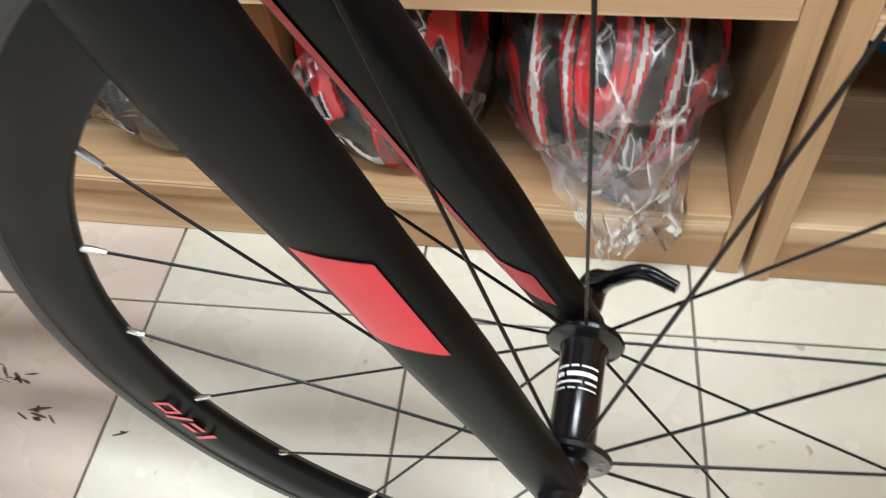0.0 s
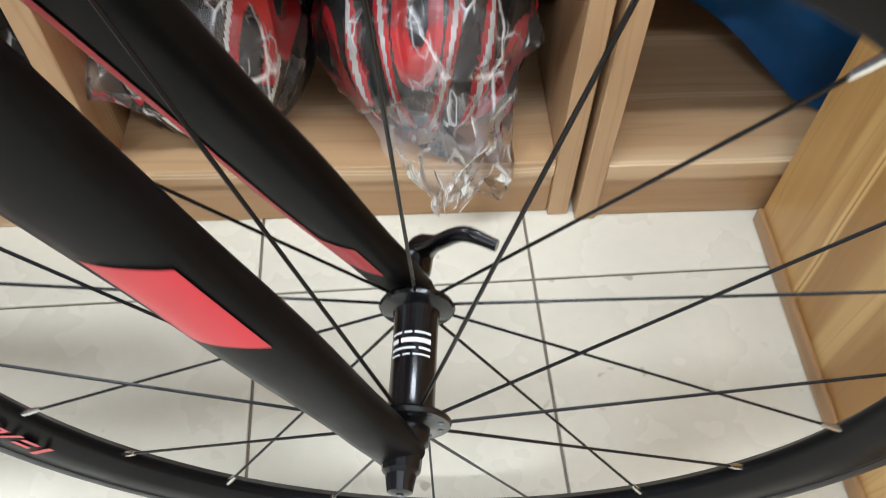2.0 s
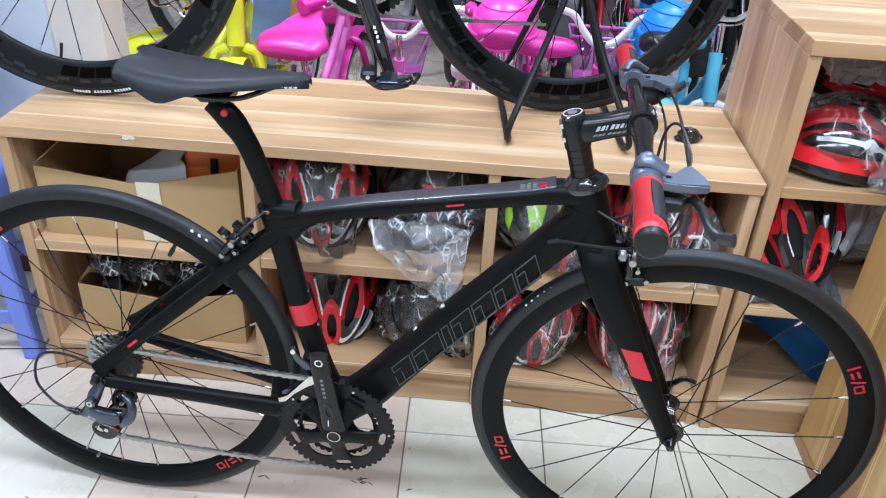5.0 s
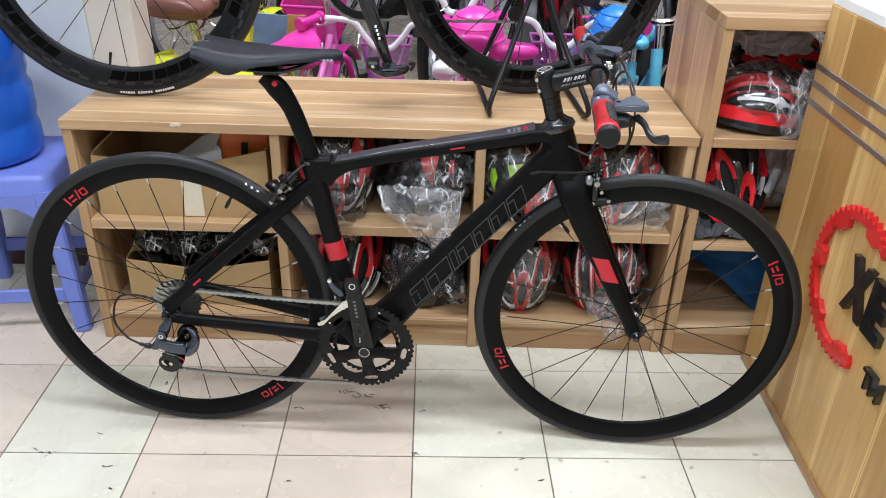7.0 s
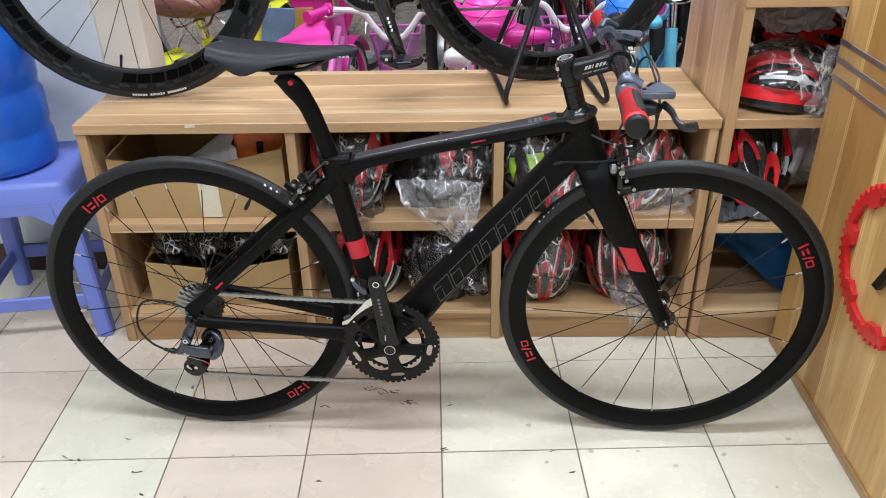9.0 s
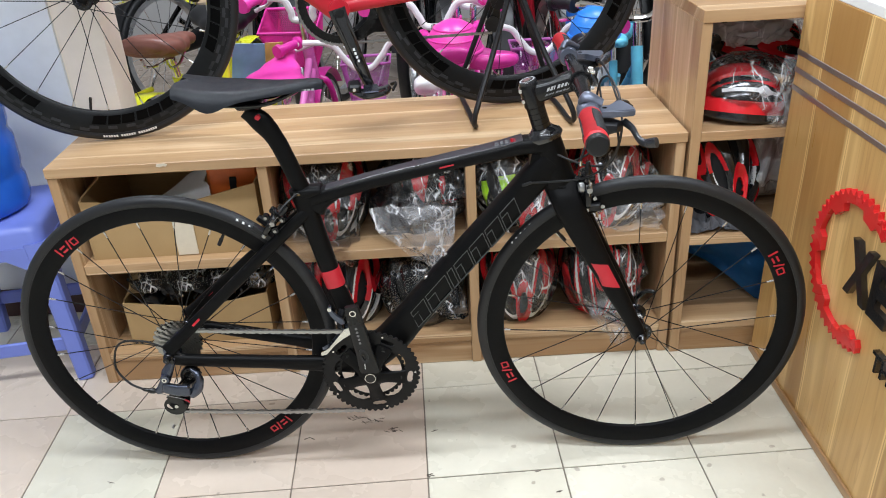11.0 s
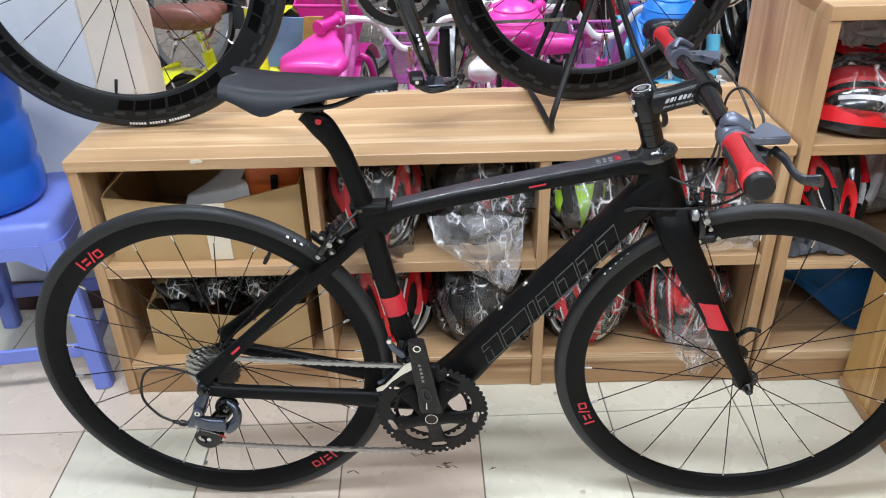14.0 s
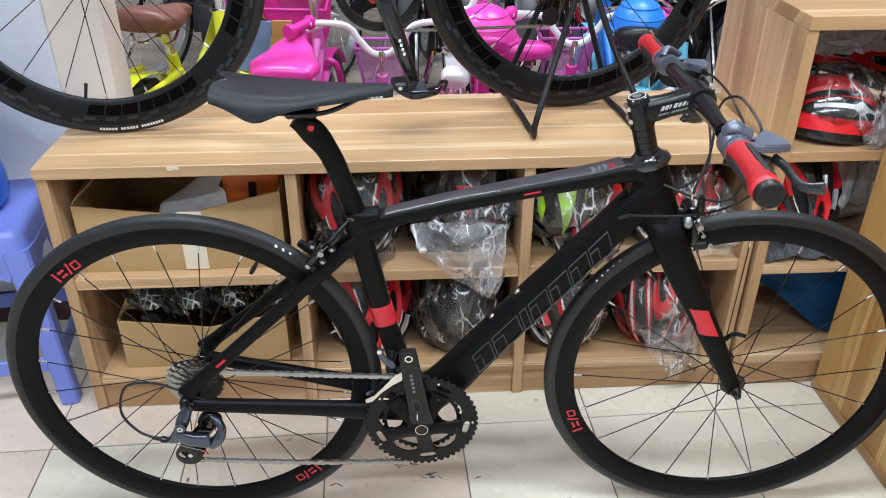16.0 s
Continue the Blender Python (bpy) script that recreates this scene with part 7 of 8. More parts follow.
pedal = part("pedal", pb, CARBON_GLOSS, sc_, "black clip-in pedal", angle=40)
part("toe_hook", sweep(bmesh.new(), curve_pts([pe + V(-0.050, 0.014, 0.006), pe + V(-0.060, 0.036, 0.014), pe + V(-0.050, 0.060, 0.006)], 5), 0.004, 0.003, 8, (0, 0, 1)), BLACK_PLASTIC, pedal)
part("cleat_jaw", box(bmesh.new(), pe.x + 0.022, pe.x + 0.052, pe.y + 0.012, pe.y + 0.062, pe.z + 0.006, pe.z + 0.024, 0.005), BLACK_PLASTIC, pedal)
part("spring_bolt", sweep(bmesh.new(), [(pe.x + 0.038, pe.y + 0.060, pe.z + 0.015), (pe.x + 0.038, pe.y + 0.066, pe.z + 0.015)], 0.004, None, 10, (1, 0, 0)), STEEL, pedal)
part("platform", box(bmesh.new(), pe.x - 0.018, pe.x + 0.016, pe.y + 0.010, pe.y + 0.068, pe.z + 0.005, pe.z + 0.0085, 0.001), GUNMETAL, pedal)
part("pedal_axle", sweep(bmesh.new(), [pe - V(0, 0.01, 0), pe + V(0, 0.06, 0)], 0.006, None, 10, (1, 0, 0)), STEEL, sc_)
dr = part("rear_derailleur", sweep(bmesh.new(), curve_pts([(0.0, -0.075, 0.315), (-0.012, -0.080, 0.27), (0.012, -0.082, 0.235)], 4), 0.012, None, 12), BLACK_METAL, show)
for px, pz in ((0.018, 0.245), (0.034, 0.190)):
    part("pulley", lathe(bmesh.new(), [(0.020, -0.053), (0.020, -0.049)], 14, Matrix.Translation((px, 0, pz))), BLACK_PLASTIC, dr)
part("cage_plate", plate(bmesh.new(), [(0.008, 0.262), (0.030, 0.262), (0.050, 0.19), (0.044, 0.172), (0.024, 0.172), (0.016, 0.19)], -0.060, -0.057), BLACK_METAL, dr)
ch2 = part("chain", sweep(bmesh.new(), [(0.0, -0.045, 0.375), (0.41, -0.051, 0.372)], 0.0028, 0.0030, 8), CHAINM, show, "steel chain")
loop = [V(0.036 + 0.364 * k / 28, -0.051, 0.170 + 0.0035 * k / 28) for k in range(29)]
loop += [BB + V(0.1005 * math.sin(a), -0.050, -0.1005 * math.cos(a)) for a in [math.pi * k / 24 for k in range(25)]]
for k, (p, q) in enumerate(zip(loop, loop[1:])):
    off = 0.0031 if k % 2 else 0.0020
    bm = bmesh.new()
    for s in (-1, 1):
        sweep(bm, [p + V(0, s * off, 0), p.lerp(q, 0.5) + V(0, s * off, 0), q + V(0, s * off, 0)], 0.0006, [0.0042, 0.0028, 0.0042], 6, (0, 1, 0))
    part("chain_link", bm, CHAINM, ch2, shade=False)
for k, r in enumerate((0.026, 0.033, 0.040, 0.047)):
    part("sprocket", lathe(bmesh.new(), [(r, -0.052 + 0.008 * k), (r, -0.050 + 0.008 * k)], 26, Matrix.Translation((0, 0, 0.334))), CHAINM, show)

# hub stand under the displayed bicycle
stand = thing("bicycle_stand", pose(0, 0, 0), "black bent-tube stand holding a rear wheel on the shelf", "stand")
hubc = SHOWN @ V(0, 0, 0.334)
for fx in (-0.283, -0.058):
    near, far_ = V(fx, 0.494, 0.6095), V(fx - 0.02, 0.785, 0.6095)
    d = V(0.02 if fx < -0.2 else -0.02, 0, 0)
    part("leg", tube([hubc + V(0, -0.085, 0.01) + d * 0.3, hubc.lerp(near, 0.5) + V(0, -0.025, 0), near + V(0, 0.008, 0.035), near + V(0, 0.03, 0.0), (near + far_) / 2, far_ + V(0, -0.02, 0.0), far_ + V(0, -0.004, 0.035), hubc + V(0, 0.085, 0.01)], 0.0065, 10, 7, (1, 0, 0)), BLACK_PLASTIC, stand)
for s in (-1, 1):
    part("hub_hook", sweep(bmesh.new(), [hubc + V(-0.03, s * 0.085, 0.0), hubc + V(0.03, s * 0.085, 0.0)], 0.008, None, 10, (0, 0, 1)), BLACK_PLASTIC, stand)

# ---- bicycles standing behind the shelf ----
PINK_P = plain("pink_paint", (0.72, 0.16, 0.50), 0.25, var=0.08, coat=0.3)
MAGENTA = plain("magenta_plastic", (0.62, 0.02, 0.30), 0.4, var=0.08)
HOT_PINK = plain("hot_pink_plastic", (0.78, 0.05, 0.38), 0.35, var=0.06)
LILAC = plain("lilac_plastic", (0.46, 0.11, 0.40), 0.4, var=0.08)
YELLOW = plain("yellow_paint", (0.72, 0.72, 0.02), 0.3, var=0.06, coat=0.3)
CYAN = plain("cyan_paint", (0.12, 0.48, 0.66), 0.3, var=0.08, coat=0.3)
BLUE_P = plain("blue_plastic", (0.02, 0.20, 0.68), 0.4, var=0.08)
BROWN = plain("brown_leather", (0.20, 0.075, 0.055), 0.45, var=0.15, bump=0.15)
WHITE_P = plain("white_plastic", (0.76, 0.75, 0.76), 0.35, var=0.04)
RIM_SILVER = plain("silver_rim", (0.55, 0.56, 0.58), 0.3, 0.8)


def basket(parent, cx, cz, material, w=0.20, d=0.14, h=0.16, woven=False, lean=0.0):
    """An open basket, narrower below: fine crossing wires, or flat ribbons woven aslant."""
    k = 0.70
    bk = part("basket", sweep(bmesh.new(), [(-d / 2, -w / 2, h), (d / 2, -w / 2, h), (d / 2, w / 2, h), (-d / 2, w / 2, h)], 0.006, None, 8, (0, 0, 1), closed=True), material, parent, "woven plastic basket" if woven else "fine wire-mesh basket")
    bk.matrix_basis = pose(cx, 0, cz, 0, lean, 0)
    part("basket_floor", box(bmesh.new(), -d / 2 * k, d / 2 * k, -w / 2 * k, w / 2 * k, 0, 0.006, 0.001), material, bk)
    for face in range(4):
        bm = bmesh.new()
        L2, o = (w, d) if face % 2 == 0 else (d, w)
        wire = 0.0024 if woven else 0.0007
        n = int(L2 / (0.0075 if woven else 0.0055))

        def on(u, f):
            kk = k + (1 - k) * f
            return V(o / 2 * kk, L2 * u * kk, h * f)
        for i in range(-n, 2 * n + 1):
            for sgn in (-1, 1):
                u0 = -0.5 + i / n
                run = 0.55 * sgn * h / L2
                f0, f1 = 0.0, 1.0
                lo_, hi_ = sorted(((-0.5 - u0) / run, (0.5 - u0) / run))
                f0, f1 = max(f0, lo_), min(f1, hi_)
                if f1 - f0 > 0.04:
                    sweep(bm, [on(u0 + run * f0, f0), on(u0 + run * f1, f1)], wire, wire * 0.5, 4, (1, 0, 0))
        s_ = part("basket_side", bm, material, bk, shade=False)
        s_["kind"] = "stuff"
        s_.matrix_basis = Matrix.Rotation(radians(90 * face), 4, "Z")
    return bk


def small_bike(m, scale, label, paint, accent, grip_m, saddle_m, bar_m=WHITE_P, with_basket=None, rack=None, rim=RIM_SILVER, saddle_size=(0.24, 0.19), bar_w=1.0, rise=0.027, woven=False, lean=0.0, aside=0.0, nose_up=0.0):
    ob = thing("bicycle", m @ Matrix.Scale(scale, 4), label, "bicycle", "bicycles behind the shelf")
    for cx in (0.0, 0.62):
        w = part("wheel", lathe(bmesh.new(), [(0.158, -0.012), (0.160, -0.014), (0.176, -0.014), (0.176, 0.014), (0.160, 0.014), (0.158, 0.012)], 48, closed=True), rim, ob, angle=40)
        w.matrix_basis = pose(cx, 0, 0.20)
        part("tyre", lathe(bmesh.new(), [(0.186 + 0.016 * math.cos(2 * math.pi * k / 10), 0.017 * math.sin(2 * math.pi * k / 10)) for k in range(10)], 48, closed=True), RUBBER, w, angle=60)
        part("hub", lathe(bmesh.new(), [(0.008, -0.045), (0.018, -0.03), (0.010, -0.025), (0.010, 0.025), (0.018, 0.03), (0.008, 0.045)], 16), CHROME, w)
        sp = None
        for k in range(16):
            mm = Matrix.Rotation(2 * math.pi * k / 16, 4, "Y") @ Matrix.Rotation(0.15 if k % 2 else -0.15, 4, "X")
            if sp is None:
                sp = part("spoke", sweep(bmesh.new(), [(0.012, 0, 0), (0.160, 0, 0)], 0.0012, None, 5, (0, 1, 0)), CHROME, w)
            else:
                share(sp, Matrix.Rotation(2 * math.pi * k / 16, 4, "Y"), w)
    fr = bmesh.new()
    sweep(fr, curve_pts([(0.505, 0, 0.46), (0.42, 0, 0.36), (0.30, 0, 0.235), (0.235, 0, 0.205)], 5), 0.017, None, 12)
    sweep(fr, curve_pts([(0.495, 0, 0.50), (0.38, 0, 0.40), (0.25, 0, 0.31), (0.205, 0, 0.30)], 5), 0.013, None, 12)
    sweep(fr, [(0.235, 0, 0.20), (0.175, 0, 0.42)], 0.015, None, 12)
    sweep(fr, [(0.515, 0, 0.42), (0.480, 0, 0.545)], 0.019, None, 14)
    for s in (-1, 1):
        sweep(fr, [(0.235, s * 0.02, 0.20), (0.0, s * 0.052, 0.20)], 0.009, None, 10)
        sweep(fr, [(0.190, s * 0.018, 0.37), (0.0, s * 0.052, 0.20)], 0.008, None, 10)
    part("frame", fr, paint, ob)
    fk = bmesh.new()
    for s in (-1, 1):
        sweep(fk, curve_pts([(0.517, s * 0.018, 0.42), (0.530, s * 0.050, 0.385), (0.62, s * 0.052, 0.20)], 5), 0.011, None, 10)
    part("fork", fk, accent, ob)
    part("stem", sweep(bmesh.new(), [(0.480, 0, 0.54), (0.462, 0, 0.615), (0.470, 0, 0.63)], [0.012, 0.013, 0.016], None, 12), CHROME, ob)
    bars = [(0.36, 0.235 * bar_w, 0.621 + rise * 1.6), (0.42, 0.20 * bar_w, 0.628 + rise * 1.6), (0.462, 0.10 * bar_w, 0.628 + rise * 1.35), (0.468, 0.06 * bar_w, 0.628 + rise * 0.6), (0.470, 0.03, 0.628)]
    part("handlebar", tube([(x, -y, z) for x, y, z in bars] + bars[::-1], 0.012, 10, 7, (0, 0, 1)), bar_m, ob)
    for s in (-bar_w, bar_w):
        gz = 0.628 + rise * 1.6
        part("grip", sweep(bmesh.new(), [V(0.44, s * 0.19, gz), V(0.43, s * 0.197, gz), V(0.425, s * 0.20, gz), V(0.355, s * 0.238, gz - 0.007), V(0.350, s * 0.240, gz - 0.007), V(0.338, s * 0.247, gz - 0.008)], [0.024, 0.025, 0.0165, 0.0175, 0.026, 0.024], None, 14, (0, 0, 1)), grip_m, ob)
        part("brake_lever", tube([(0.455, s * 0.15, gz - 0.016), (0.465, s * 0.19, gz - 0.031), (0.435, s * 0.235, gz - 0.043)], 0.007, 8, 5, (0, 0, 1)), bar_m, ob)
    part("seat_post", sweep(bmesh.new(), [(0.178, 0, 0.41), (0.162, 0, 0.475)], 0.011, None, 12), CHROME, ob)
    sl, sw = saddle_size
    sd_ = part("saddle", sweep(bmesh.new(), curve_pts([(-0.50 * sl, 0, 0.004), (-0.44 * sl, 0, 0.006), (-0.25 * sl, 0, 0.002), (0.05 * sl, 0, -0.004), (0.32 * sl, 0, -0.002), (0.47 * sl, 0, -0.004), (0.52 * sl, 0, -0.010)], 5), [0.30 * sw, 0.44 * sw, 0.50 * sw, 0.34 * sw, 0.17 * sw, 0.14 * sw, 0.06 * sw], [0.012, 0.026, 0.030, 0.026, 0.020, 0.017, 0.008], 20, (0, 1, 0), 2.5), saddle_m, ob, angle=60)
    sd_.matrix_basis = pose(0.155, 0, 0.515 + 0.0012 * nose_up, 0, 4 - nose_up, 0)
    for s in (-1, 1):
        part("saddle_spring", tube([(0.08, s * 0.035, 0.49), (0.10, s * 0.035, 0.465), (0.16, s * 0.025, 0.462), (0.22, s * 0.015, 0.490)], 0.004, 8, 6), CHROME, ob)
    part("chain_guard", sweep(bmesh.new(), curve_pts([(0.0, -0.058, 0.215), (0.12, -0.062, 0.225), (0.235, -0.064, 0.225), (0.30, -0.064, 0.20)], 5), [0.012] * 4, [0.026, 0.034, 0.052, 0.02], 12), accent, ob)
    cr = part("crank", sweep(bmesh.new(), [(0.235, -0.085, 0.20), (0.30, -0.090, 0.14)], 0.008, 0.011, 10), CHROME, ob)
    part("pedal", box(bmesh.new(), 0.265, 0.335, -0.155, -0.095, 0.130, 0.152, 0.005), BLACK_PLASTIC, cr)
    part("crank", sweep(bmesh.new(), [(0.235, 0.085, 0.20), (0.17, 0.090, 0.26)], 0.008, 0.011, 10), CHROME, ob)
    for cx in (0.0, 0.62):
        a0, a1 = (20, 170) if cx == 0 else (35, 150)
        part("mudguard", sweep(bmesh.new(), [(cx + 0.218 * math.cos(radians(a0 + (a1 - a0) * k / 12)), 0, 0.20 + 0.218 * math.sin(radians(a0 + (a1 - a0) * k / 12))) for k in range(13)], 0.026, 0.003, 10, (0, 1, 0)), accent, ob)
    if with_basket:
        basket(ob, 0.62, 0.46, with_basket, woven=woven, lean=lean).location.y = aside
    if rack:
        part("rack", tube([(0.12, -0.05, 0.40), (-0.02, -0.065, 0.40), (-0.16, -0.06, 0.40), (-0.19, 0, 0.40), (-0.16, 0.06, 0.40), (-0.02, 0.065, 0.40), (0.12, 0.05, 0.40)], 0.008, 10, 6, (0, 0, 1)), rack, ob)
        for s in (-1, 1):
            part("rack_stay", sweep(bmesh.new(), [(-0.10, s * 0.062, 0.40), (0.0, s * 0.056, 0.20)], 0.006, None, 8), rack, ob)
    # stand
    part("kickstand", tube([(0.02, 0.062, 0.19), (0.0, 0.10, 0.08), (-0.02, 0.13, 0.004)], 0.008, 8, 4), CHROME, ob)
    return ob


def dome(m, r, h, material, label):
    """A child's helmet: a smooth dome with a rolled rim, low ridges and a chin strap."""
    ob = thing("child_helmet", m, label, "helmet", "children's helmets on saddles")
    prof = [(r * math.cos(radians(a)), h * math.sin(radians(a))) for a in (0, 12, 25, 40, 55, 68, 80, 88)]
    sh = part("shell", lathe(bmesh.new(), prof, 32, Matrix.Scale(0.86, 4, (1, 0, 0)) @ Matrix.Rotation(radians(90), 4, "X")), material, ob, angle=60)
    part("rim", lathe(bmesh.new(), [(r * 1.01 + 0.006 * math.cos(q), 0.004 + 0.006 * math.sin(q)) for q in [2 * math.pi * k / 8 for k in range(8)]], 32, Matrix.Scale(0.86, 4, (1, 0, 0)) @ Matrix.Rotation(radians(90), 4, "X"), closed=True), material, ob)
    for f in (0.45, 0.75):
        part("ridge", lathe(bmesh.new(), [(r * math.cos(math.asin(f)) * 1.0 + 0.003 * math.cos(q), h * f + 0.003 * math.sin(q)) for q in [2 * math.pi * k / 6 for k in range(6)]], 32, Matrix.Scale(0.86, 4, (1, 0, 0)) @ Matrix.Rotation(radians(90), 4, "X"), closed=True), material, sh)
    part("strap", tube([(-r * 0.7, -r * 0.5, 0.0), (-r * 0.3, -r * 1.05, -0.02), (r * 0.3, -r * 1.05, -0.015), (r * 0.7, -r * 0.5, 0.0)], 0.004, 6, 6, (0, 0, 1)), material, ob)
    return ob


small_bike(pose(-0.885, 1.085, 0, 0, 0, 82), 1.06, "pink child's bicycle with white bars and a magenta basket", PINK_P, MAGENTA, HOT_PINK, HOT_PINK, with_basket=HOT_PINK, woven=True, lean=-24, bar_w=0.62, rise=0.05, aside=0.07, nose_up=20)
small_bike(pose(-0.603, 0.985, 0, 0, 0, 90), 0.85, "pink child's bicycle with a lilac mesh basket", PINK_P, HOT_PINK, MAGENTA, HOT_PINK, with_basket=LILAC, bar_w=1.25, rise=0.075)
small_bike(pose(-1.135, 1.81, 0, 0, 0, -80), 1.3, "yellow bicycle with thick tubes and chrome bars", YELLOW, YELLOW, BLACK_PLASTIC, BLACK_PLASTIC, CHROME)
small_bike(pose(-1.300, 1.215, 0, 0, 0, 75), 1.26, "yellow bicycle with a rear rack and a broad brown sprung saddle", YELLOW, YELLOW, BLACK_PLASTIC, BROWN, CHROME, rack=YELLOW, saddle_size=(0.23, 0.17))
small_bike(pose(-0.015, 0.985, 0, 0, 0, 89), 0.88, "pink and white child's bicycle with a lilac basket", HOT_PINK, WHITE_P, MAGENTA, WHITE_P, with_basket=LILAC, bar_w=1.2, rise=0.07)
small_bike(pose(-0.315, 1.08, 0, 0, 0, 86), 1.16, "pink bicycle with white bars and magenta grips", HOT_PINK, WHITE_P, MAGENTA, MAGENTA, saddle_size=(0.20, 0.12))
dome(pose(-0.302, 1.262, 0.606), 0.108, 0.098, HOT_PINK, "hot-pink child's helmet resting on a bicycle saddle")
small_bike(pose(0.130, 1.10, 0, 0, 0, 88), 1.18, "blue bicycle with a broad blue saddle", BLUE_P, CYAN, MAGENTA, BLACK_PLASTIC, saddle_size=(0.20, 0.12))
small_bike(pose(-0.405, 1.060, 0, 0, 0, 84), 1.0, "white child's bicycle with pink grips and silver rims", WHITE_P, HOT_PINK, HOT_PINK, WHITE_P, bar_w=0.9, rise=0.06, saddle_size=(0.17, 0.085), nose_up=12)
small_bike(pose(-0.165, 1.300, 0, 0, 0, 95), 1.02, "magenta child's bicycle with white bars", MAGENTA, PINK_P, MAGENTA, HOT_PINK, bar_w=1.05, rise=0.05)
dome(pose(0.150, 1.285, 0.622), 0.092, 0.092, BLUE_P, "blue child's helmet resting on a bicycle saddle")
small_bike(pose(0.300, 1.82, 0, 0, 0, -90), 1.05, "pale blue bicycle with chrome bars", CYAN, WHITE_P, BLACK_PLASTIC, CYAN, CHROME)
for bx, by, rz, paint, lab in (
        (-1.700, 2.78, 62, BLACK_METAL, "dark bicycle with silver rims standing at the back"),
        (-1.300, 2.62, 84, BLACK_METAL, "black bicycle parked nose to the back wall"),
        (-1.050, 2.75, 97, RED, "dark red bicycle parked nose to the back wall"),
        (-0.830, 2.80, 70, CHROME, "bright metal bicycle with silver rims at the back"),
        (-0.480, 2.55, 86, BLACK_METAL, "black bicycle parked nose to the back wall"),
        (-0.300, 2.20, 95, BLACK_METAL, "black bicycle parked close behind the pink ones"),
        (-0.060, 2.10, 84, BLACK_METAL, "black bicycle parked close behind the pink ones"),
        (0.160, 2.15, 97, RED, "dark red bicycle parked behind the blue one"),
        (0.380, 2.05, 86, BLACK_METAL, "black bicycle parked behind the pale blue one"),
        (0.620, 1.55, 92, BLACK_METAL, "black bicycle parked behind the tall shelf unit"),
        (0.900, 2.20, 84, GUNMETAL, "grey bicycle with silver rims at the back")):
    small_bike(pose(bx, by, 0, 0, 0, rz), 1.55, lab, paint, BLACK_PLASTIC, BLACK_PLASTIC, BLACK_PLASTIC, CHROME)
# printed cards hanging among the bicycles
card = thing("card", pose(-1.000, 1.440, 0.545, 14, 8, 20), "pale blue printed cardboard sheet leaning on a saddle", "card")
part("sheet", box(bmesh.new(), -0.055, 0.055, -0.0015, 0.0015, -0.085, 0.085, 0.0005), plain("pale_blue_card", (0.22, 0.38, 0.68), 0.5, var=0.3, scale=14), card)
card2 = thing("card", pose(-0.905, 1.425, 0.570, 12, 4, 16), "yellow printed cardboard sheet leaning beside a blue one", "card")
part("sheet", box(bmesh.new(), -0.030, 0.030, -0.0015, 0.0015, -0.060, 0.060, 0.0005), plain("yellow_card", (0.62, 0.40, 0.12), 0.5, var=0.35, scale=18), card2)

# ---- floor tiles ----
TX, TY0, PX, PY = -0.4385, 0.0105, 0.294, 0.3095
TURN = Matrix.Translation((TX, TY0, 0)) @ Matrix.Rotation(radians(1.4), 4, "Z") @ Matrix.Translation((-TX, -TY0, 0))
floor = tagged(part("floor", box(bmesh.new(), x0 - 0.12, x1 + 0.12, y0 - 0.12, y1 + 0.12, -0.06, -0.0035, 0), GROUT), "tiled shop floor, glossy cream and pinkish squares with dark joints", "floor", kind="structure")
PINK = {(-1, -1), (-2, -1), (-1, 0), (-2, 0), (-4, 0), (-5, 0), (-4, -1), (-1, 1), (-2, 1), (-3, 1), (-4, 1), (-5, 1), (-1, 2), (-2, 2)}


def tile_bm(w, h):
    return box(bmesh.new(), -w / 2, w / 2, -h / 2, h / 2, -0.0034, 0.0, 0.0008)


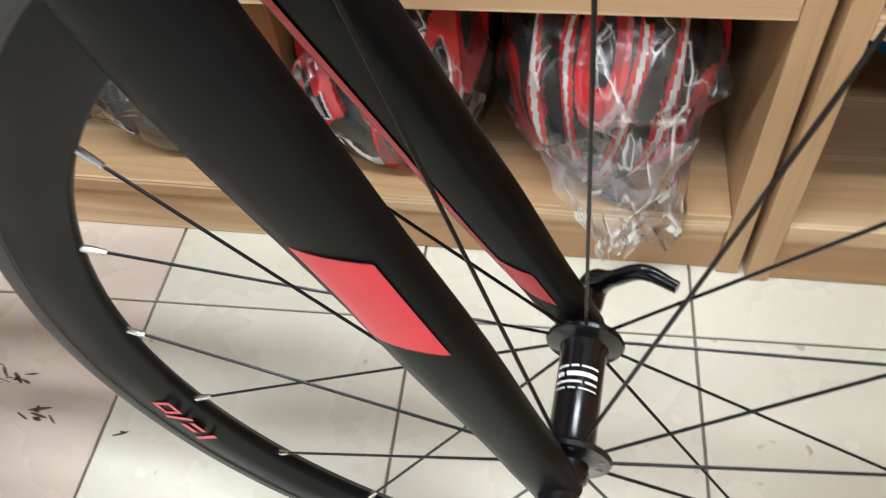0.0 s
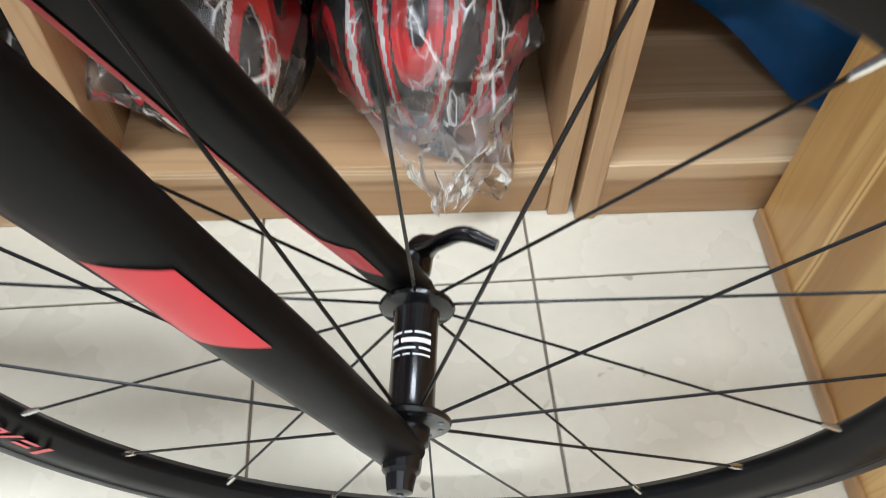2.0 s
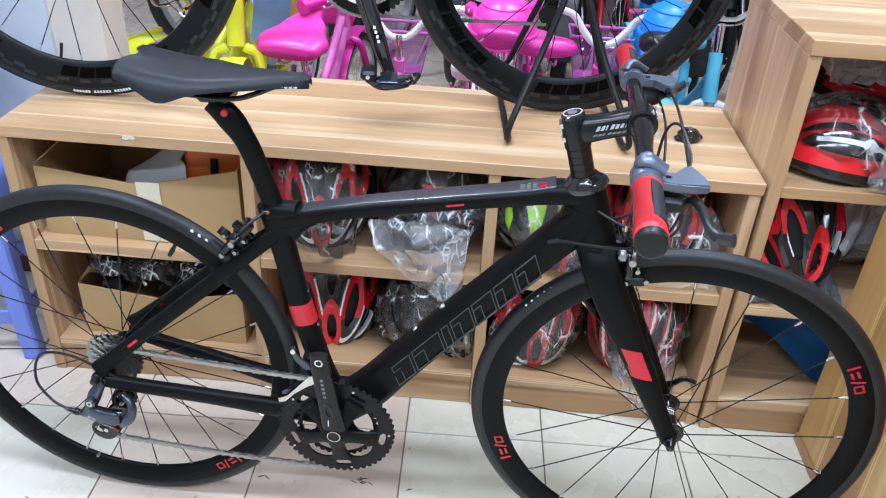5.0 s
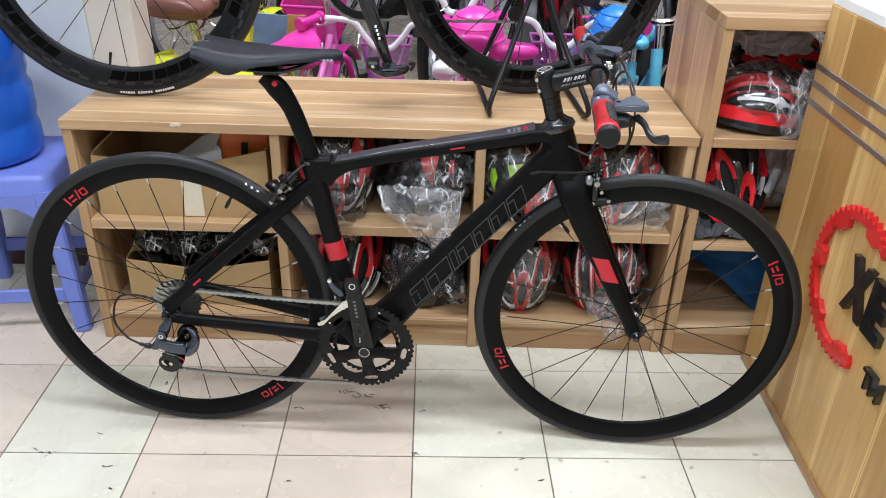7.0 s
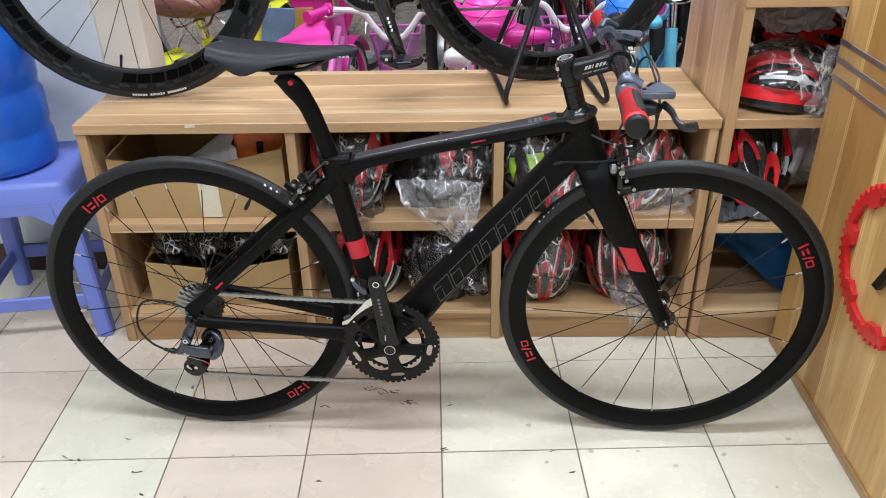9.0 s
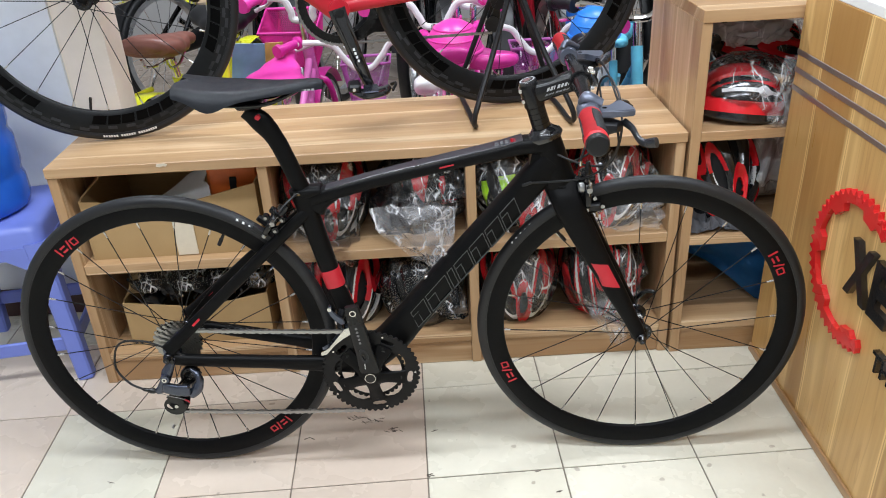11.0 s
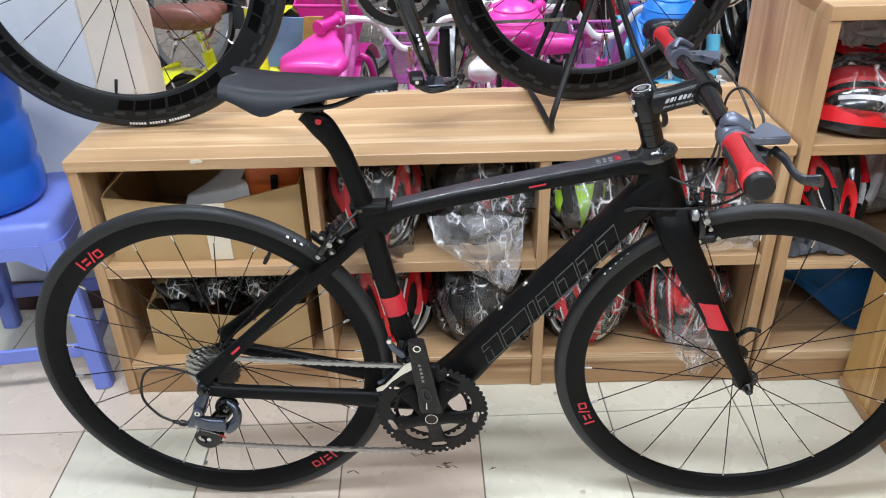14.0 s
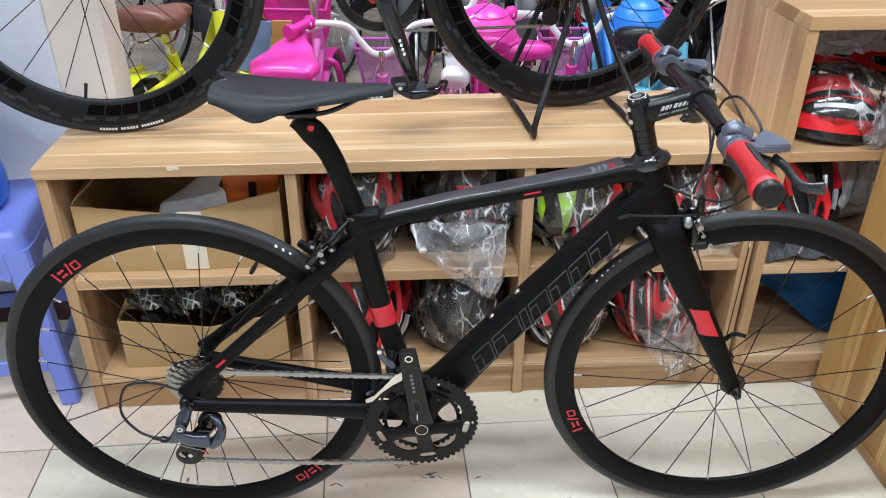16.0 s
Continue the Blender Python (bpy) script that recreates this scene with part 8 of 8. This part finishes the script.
proto = {}
rest = {"c": bmesh.new(), "p": bmesh.new(), "b": bmesh.new()}
rng = random.Random(5)
for i in range(-10, 12):
    for j in range(-11, 15):
        cx, cy = TX + PX * (i + 0.5), TY0 + PY * (j + 0.5)
        if not (x0 < cx < x1 and y0 < cy < y1):
            continue
        pink = (i, j) in PINK or (rng.random() < 0.3 and (i < -5 or j < -2 or j > 3))
        if cy > 0.86:
            pink = "b"
        if -6 <= i <= 4 and -5 <= j <= 8:
            if pink not in proto:
                proto[pink] = part("tile", tile_bm(PX - 0.003, PY - 0.003), {True: TILE_PINK, False: TILE_CREAM, "b": TILE_BROWN}[pink], floor)
                proto[pink].matrix_basis = TURN @ pose(cx, cy, 0)
            else:
                share(proto[pink], TURN @ pose(cx, cy, rng.uniform(-0.0002, 0.0002)), floor, "tile")
        else:
            bm = rest[{True: "p", False: "c", "b": "b"}[pink]]
            vs = [bm.verts.new(TURN @ V(cx + sx * (PX - 0.003) / 2, cy + sy * (PY - 0.003) / 2, 0)) for sx, sy in ((-1, -1), (1, -1), (1, 1), (-1, 1))]
            vb = [bm.verts.new((v.co.x, v.co.y, -0.0034)) for v in vs]
            bm.faces.new(vs)
            for k in range(4):
                bm.faces.new((vs[k], vb[k], vb[(k + 1) % 4], vs[(k + 1) % 4]))
for key, m_ in (("c", TILE_CREAM), ("p", TILE_PINK), ("b", TILE_BROWN)):
    o = part("far_tiles", rest[key], m_, floor, shade=False)
    o["kind"] = "stuff"

# dark scuffs on the tiles
STAIN = plain("dark_scuff", (0.10, 0.075, 0.055), 0.6, var=0.3)
rs = random.Random(9)
scuffs = bmesh.new()
for cx, cy, n, spread in ((-0.600, 0.224, 9, 0.018), (-0.560, 0.206, 10, 0.020), (-0.515, 0.172, 8, 0.018), (-0.709, 0.160, 2, 0.006), (-0.704, -0.072, 2, 0.010), (-1.246, -0.008, 6, 0.022), (-1.148, 0.054, 2, 0.004),
                           (-1.082, -0.044, 3, 0.008), (-1.060, -0.107, 2, 0.005), (-0.437, 0.017, 6, 0.007), (-0.164, -0.052, 2, 0.005), (-0.200, 0.013, 2, 0.010), (-0.422, 0.164, 2, 0.006)):
    for k in range(n):
        px, py = cx + rs.gauss(0, spread), cy + rs.gauss(0, spread * 0.35)
        a, ln, wd = rs.uniform(-0.9, 0.5), rs.uniform(0.002, 0.012), rs.uniform(0.0008, 0.0025)
        ring = []
        for q in range(8):
            t = 2 * math.pi * q / 8
            r = rs.uniform(0.6, 1.2)
            u, v = ln * r * math.cos(t), wd * r * math.sin(t)
            ring.append(scuffs.verts.new((px + u * math.cos(a) - v * math.sin(a), py + u * math.sin(a) + v * math.cos(a), 0.0006)))
        scuffs.faces.new(ring)
o = part("scuff_marks", scuffs, STAIN, floor, "dark scuffs and specks on the tiles", shade=False)
o["kind"] = "stuff"
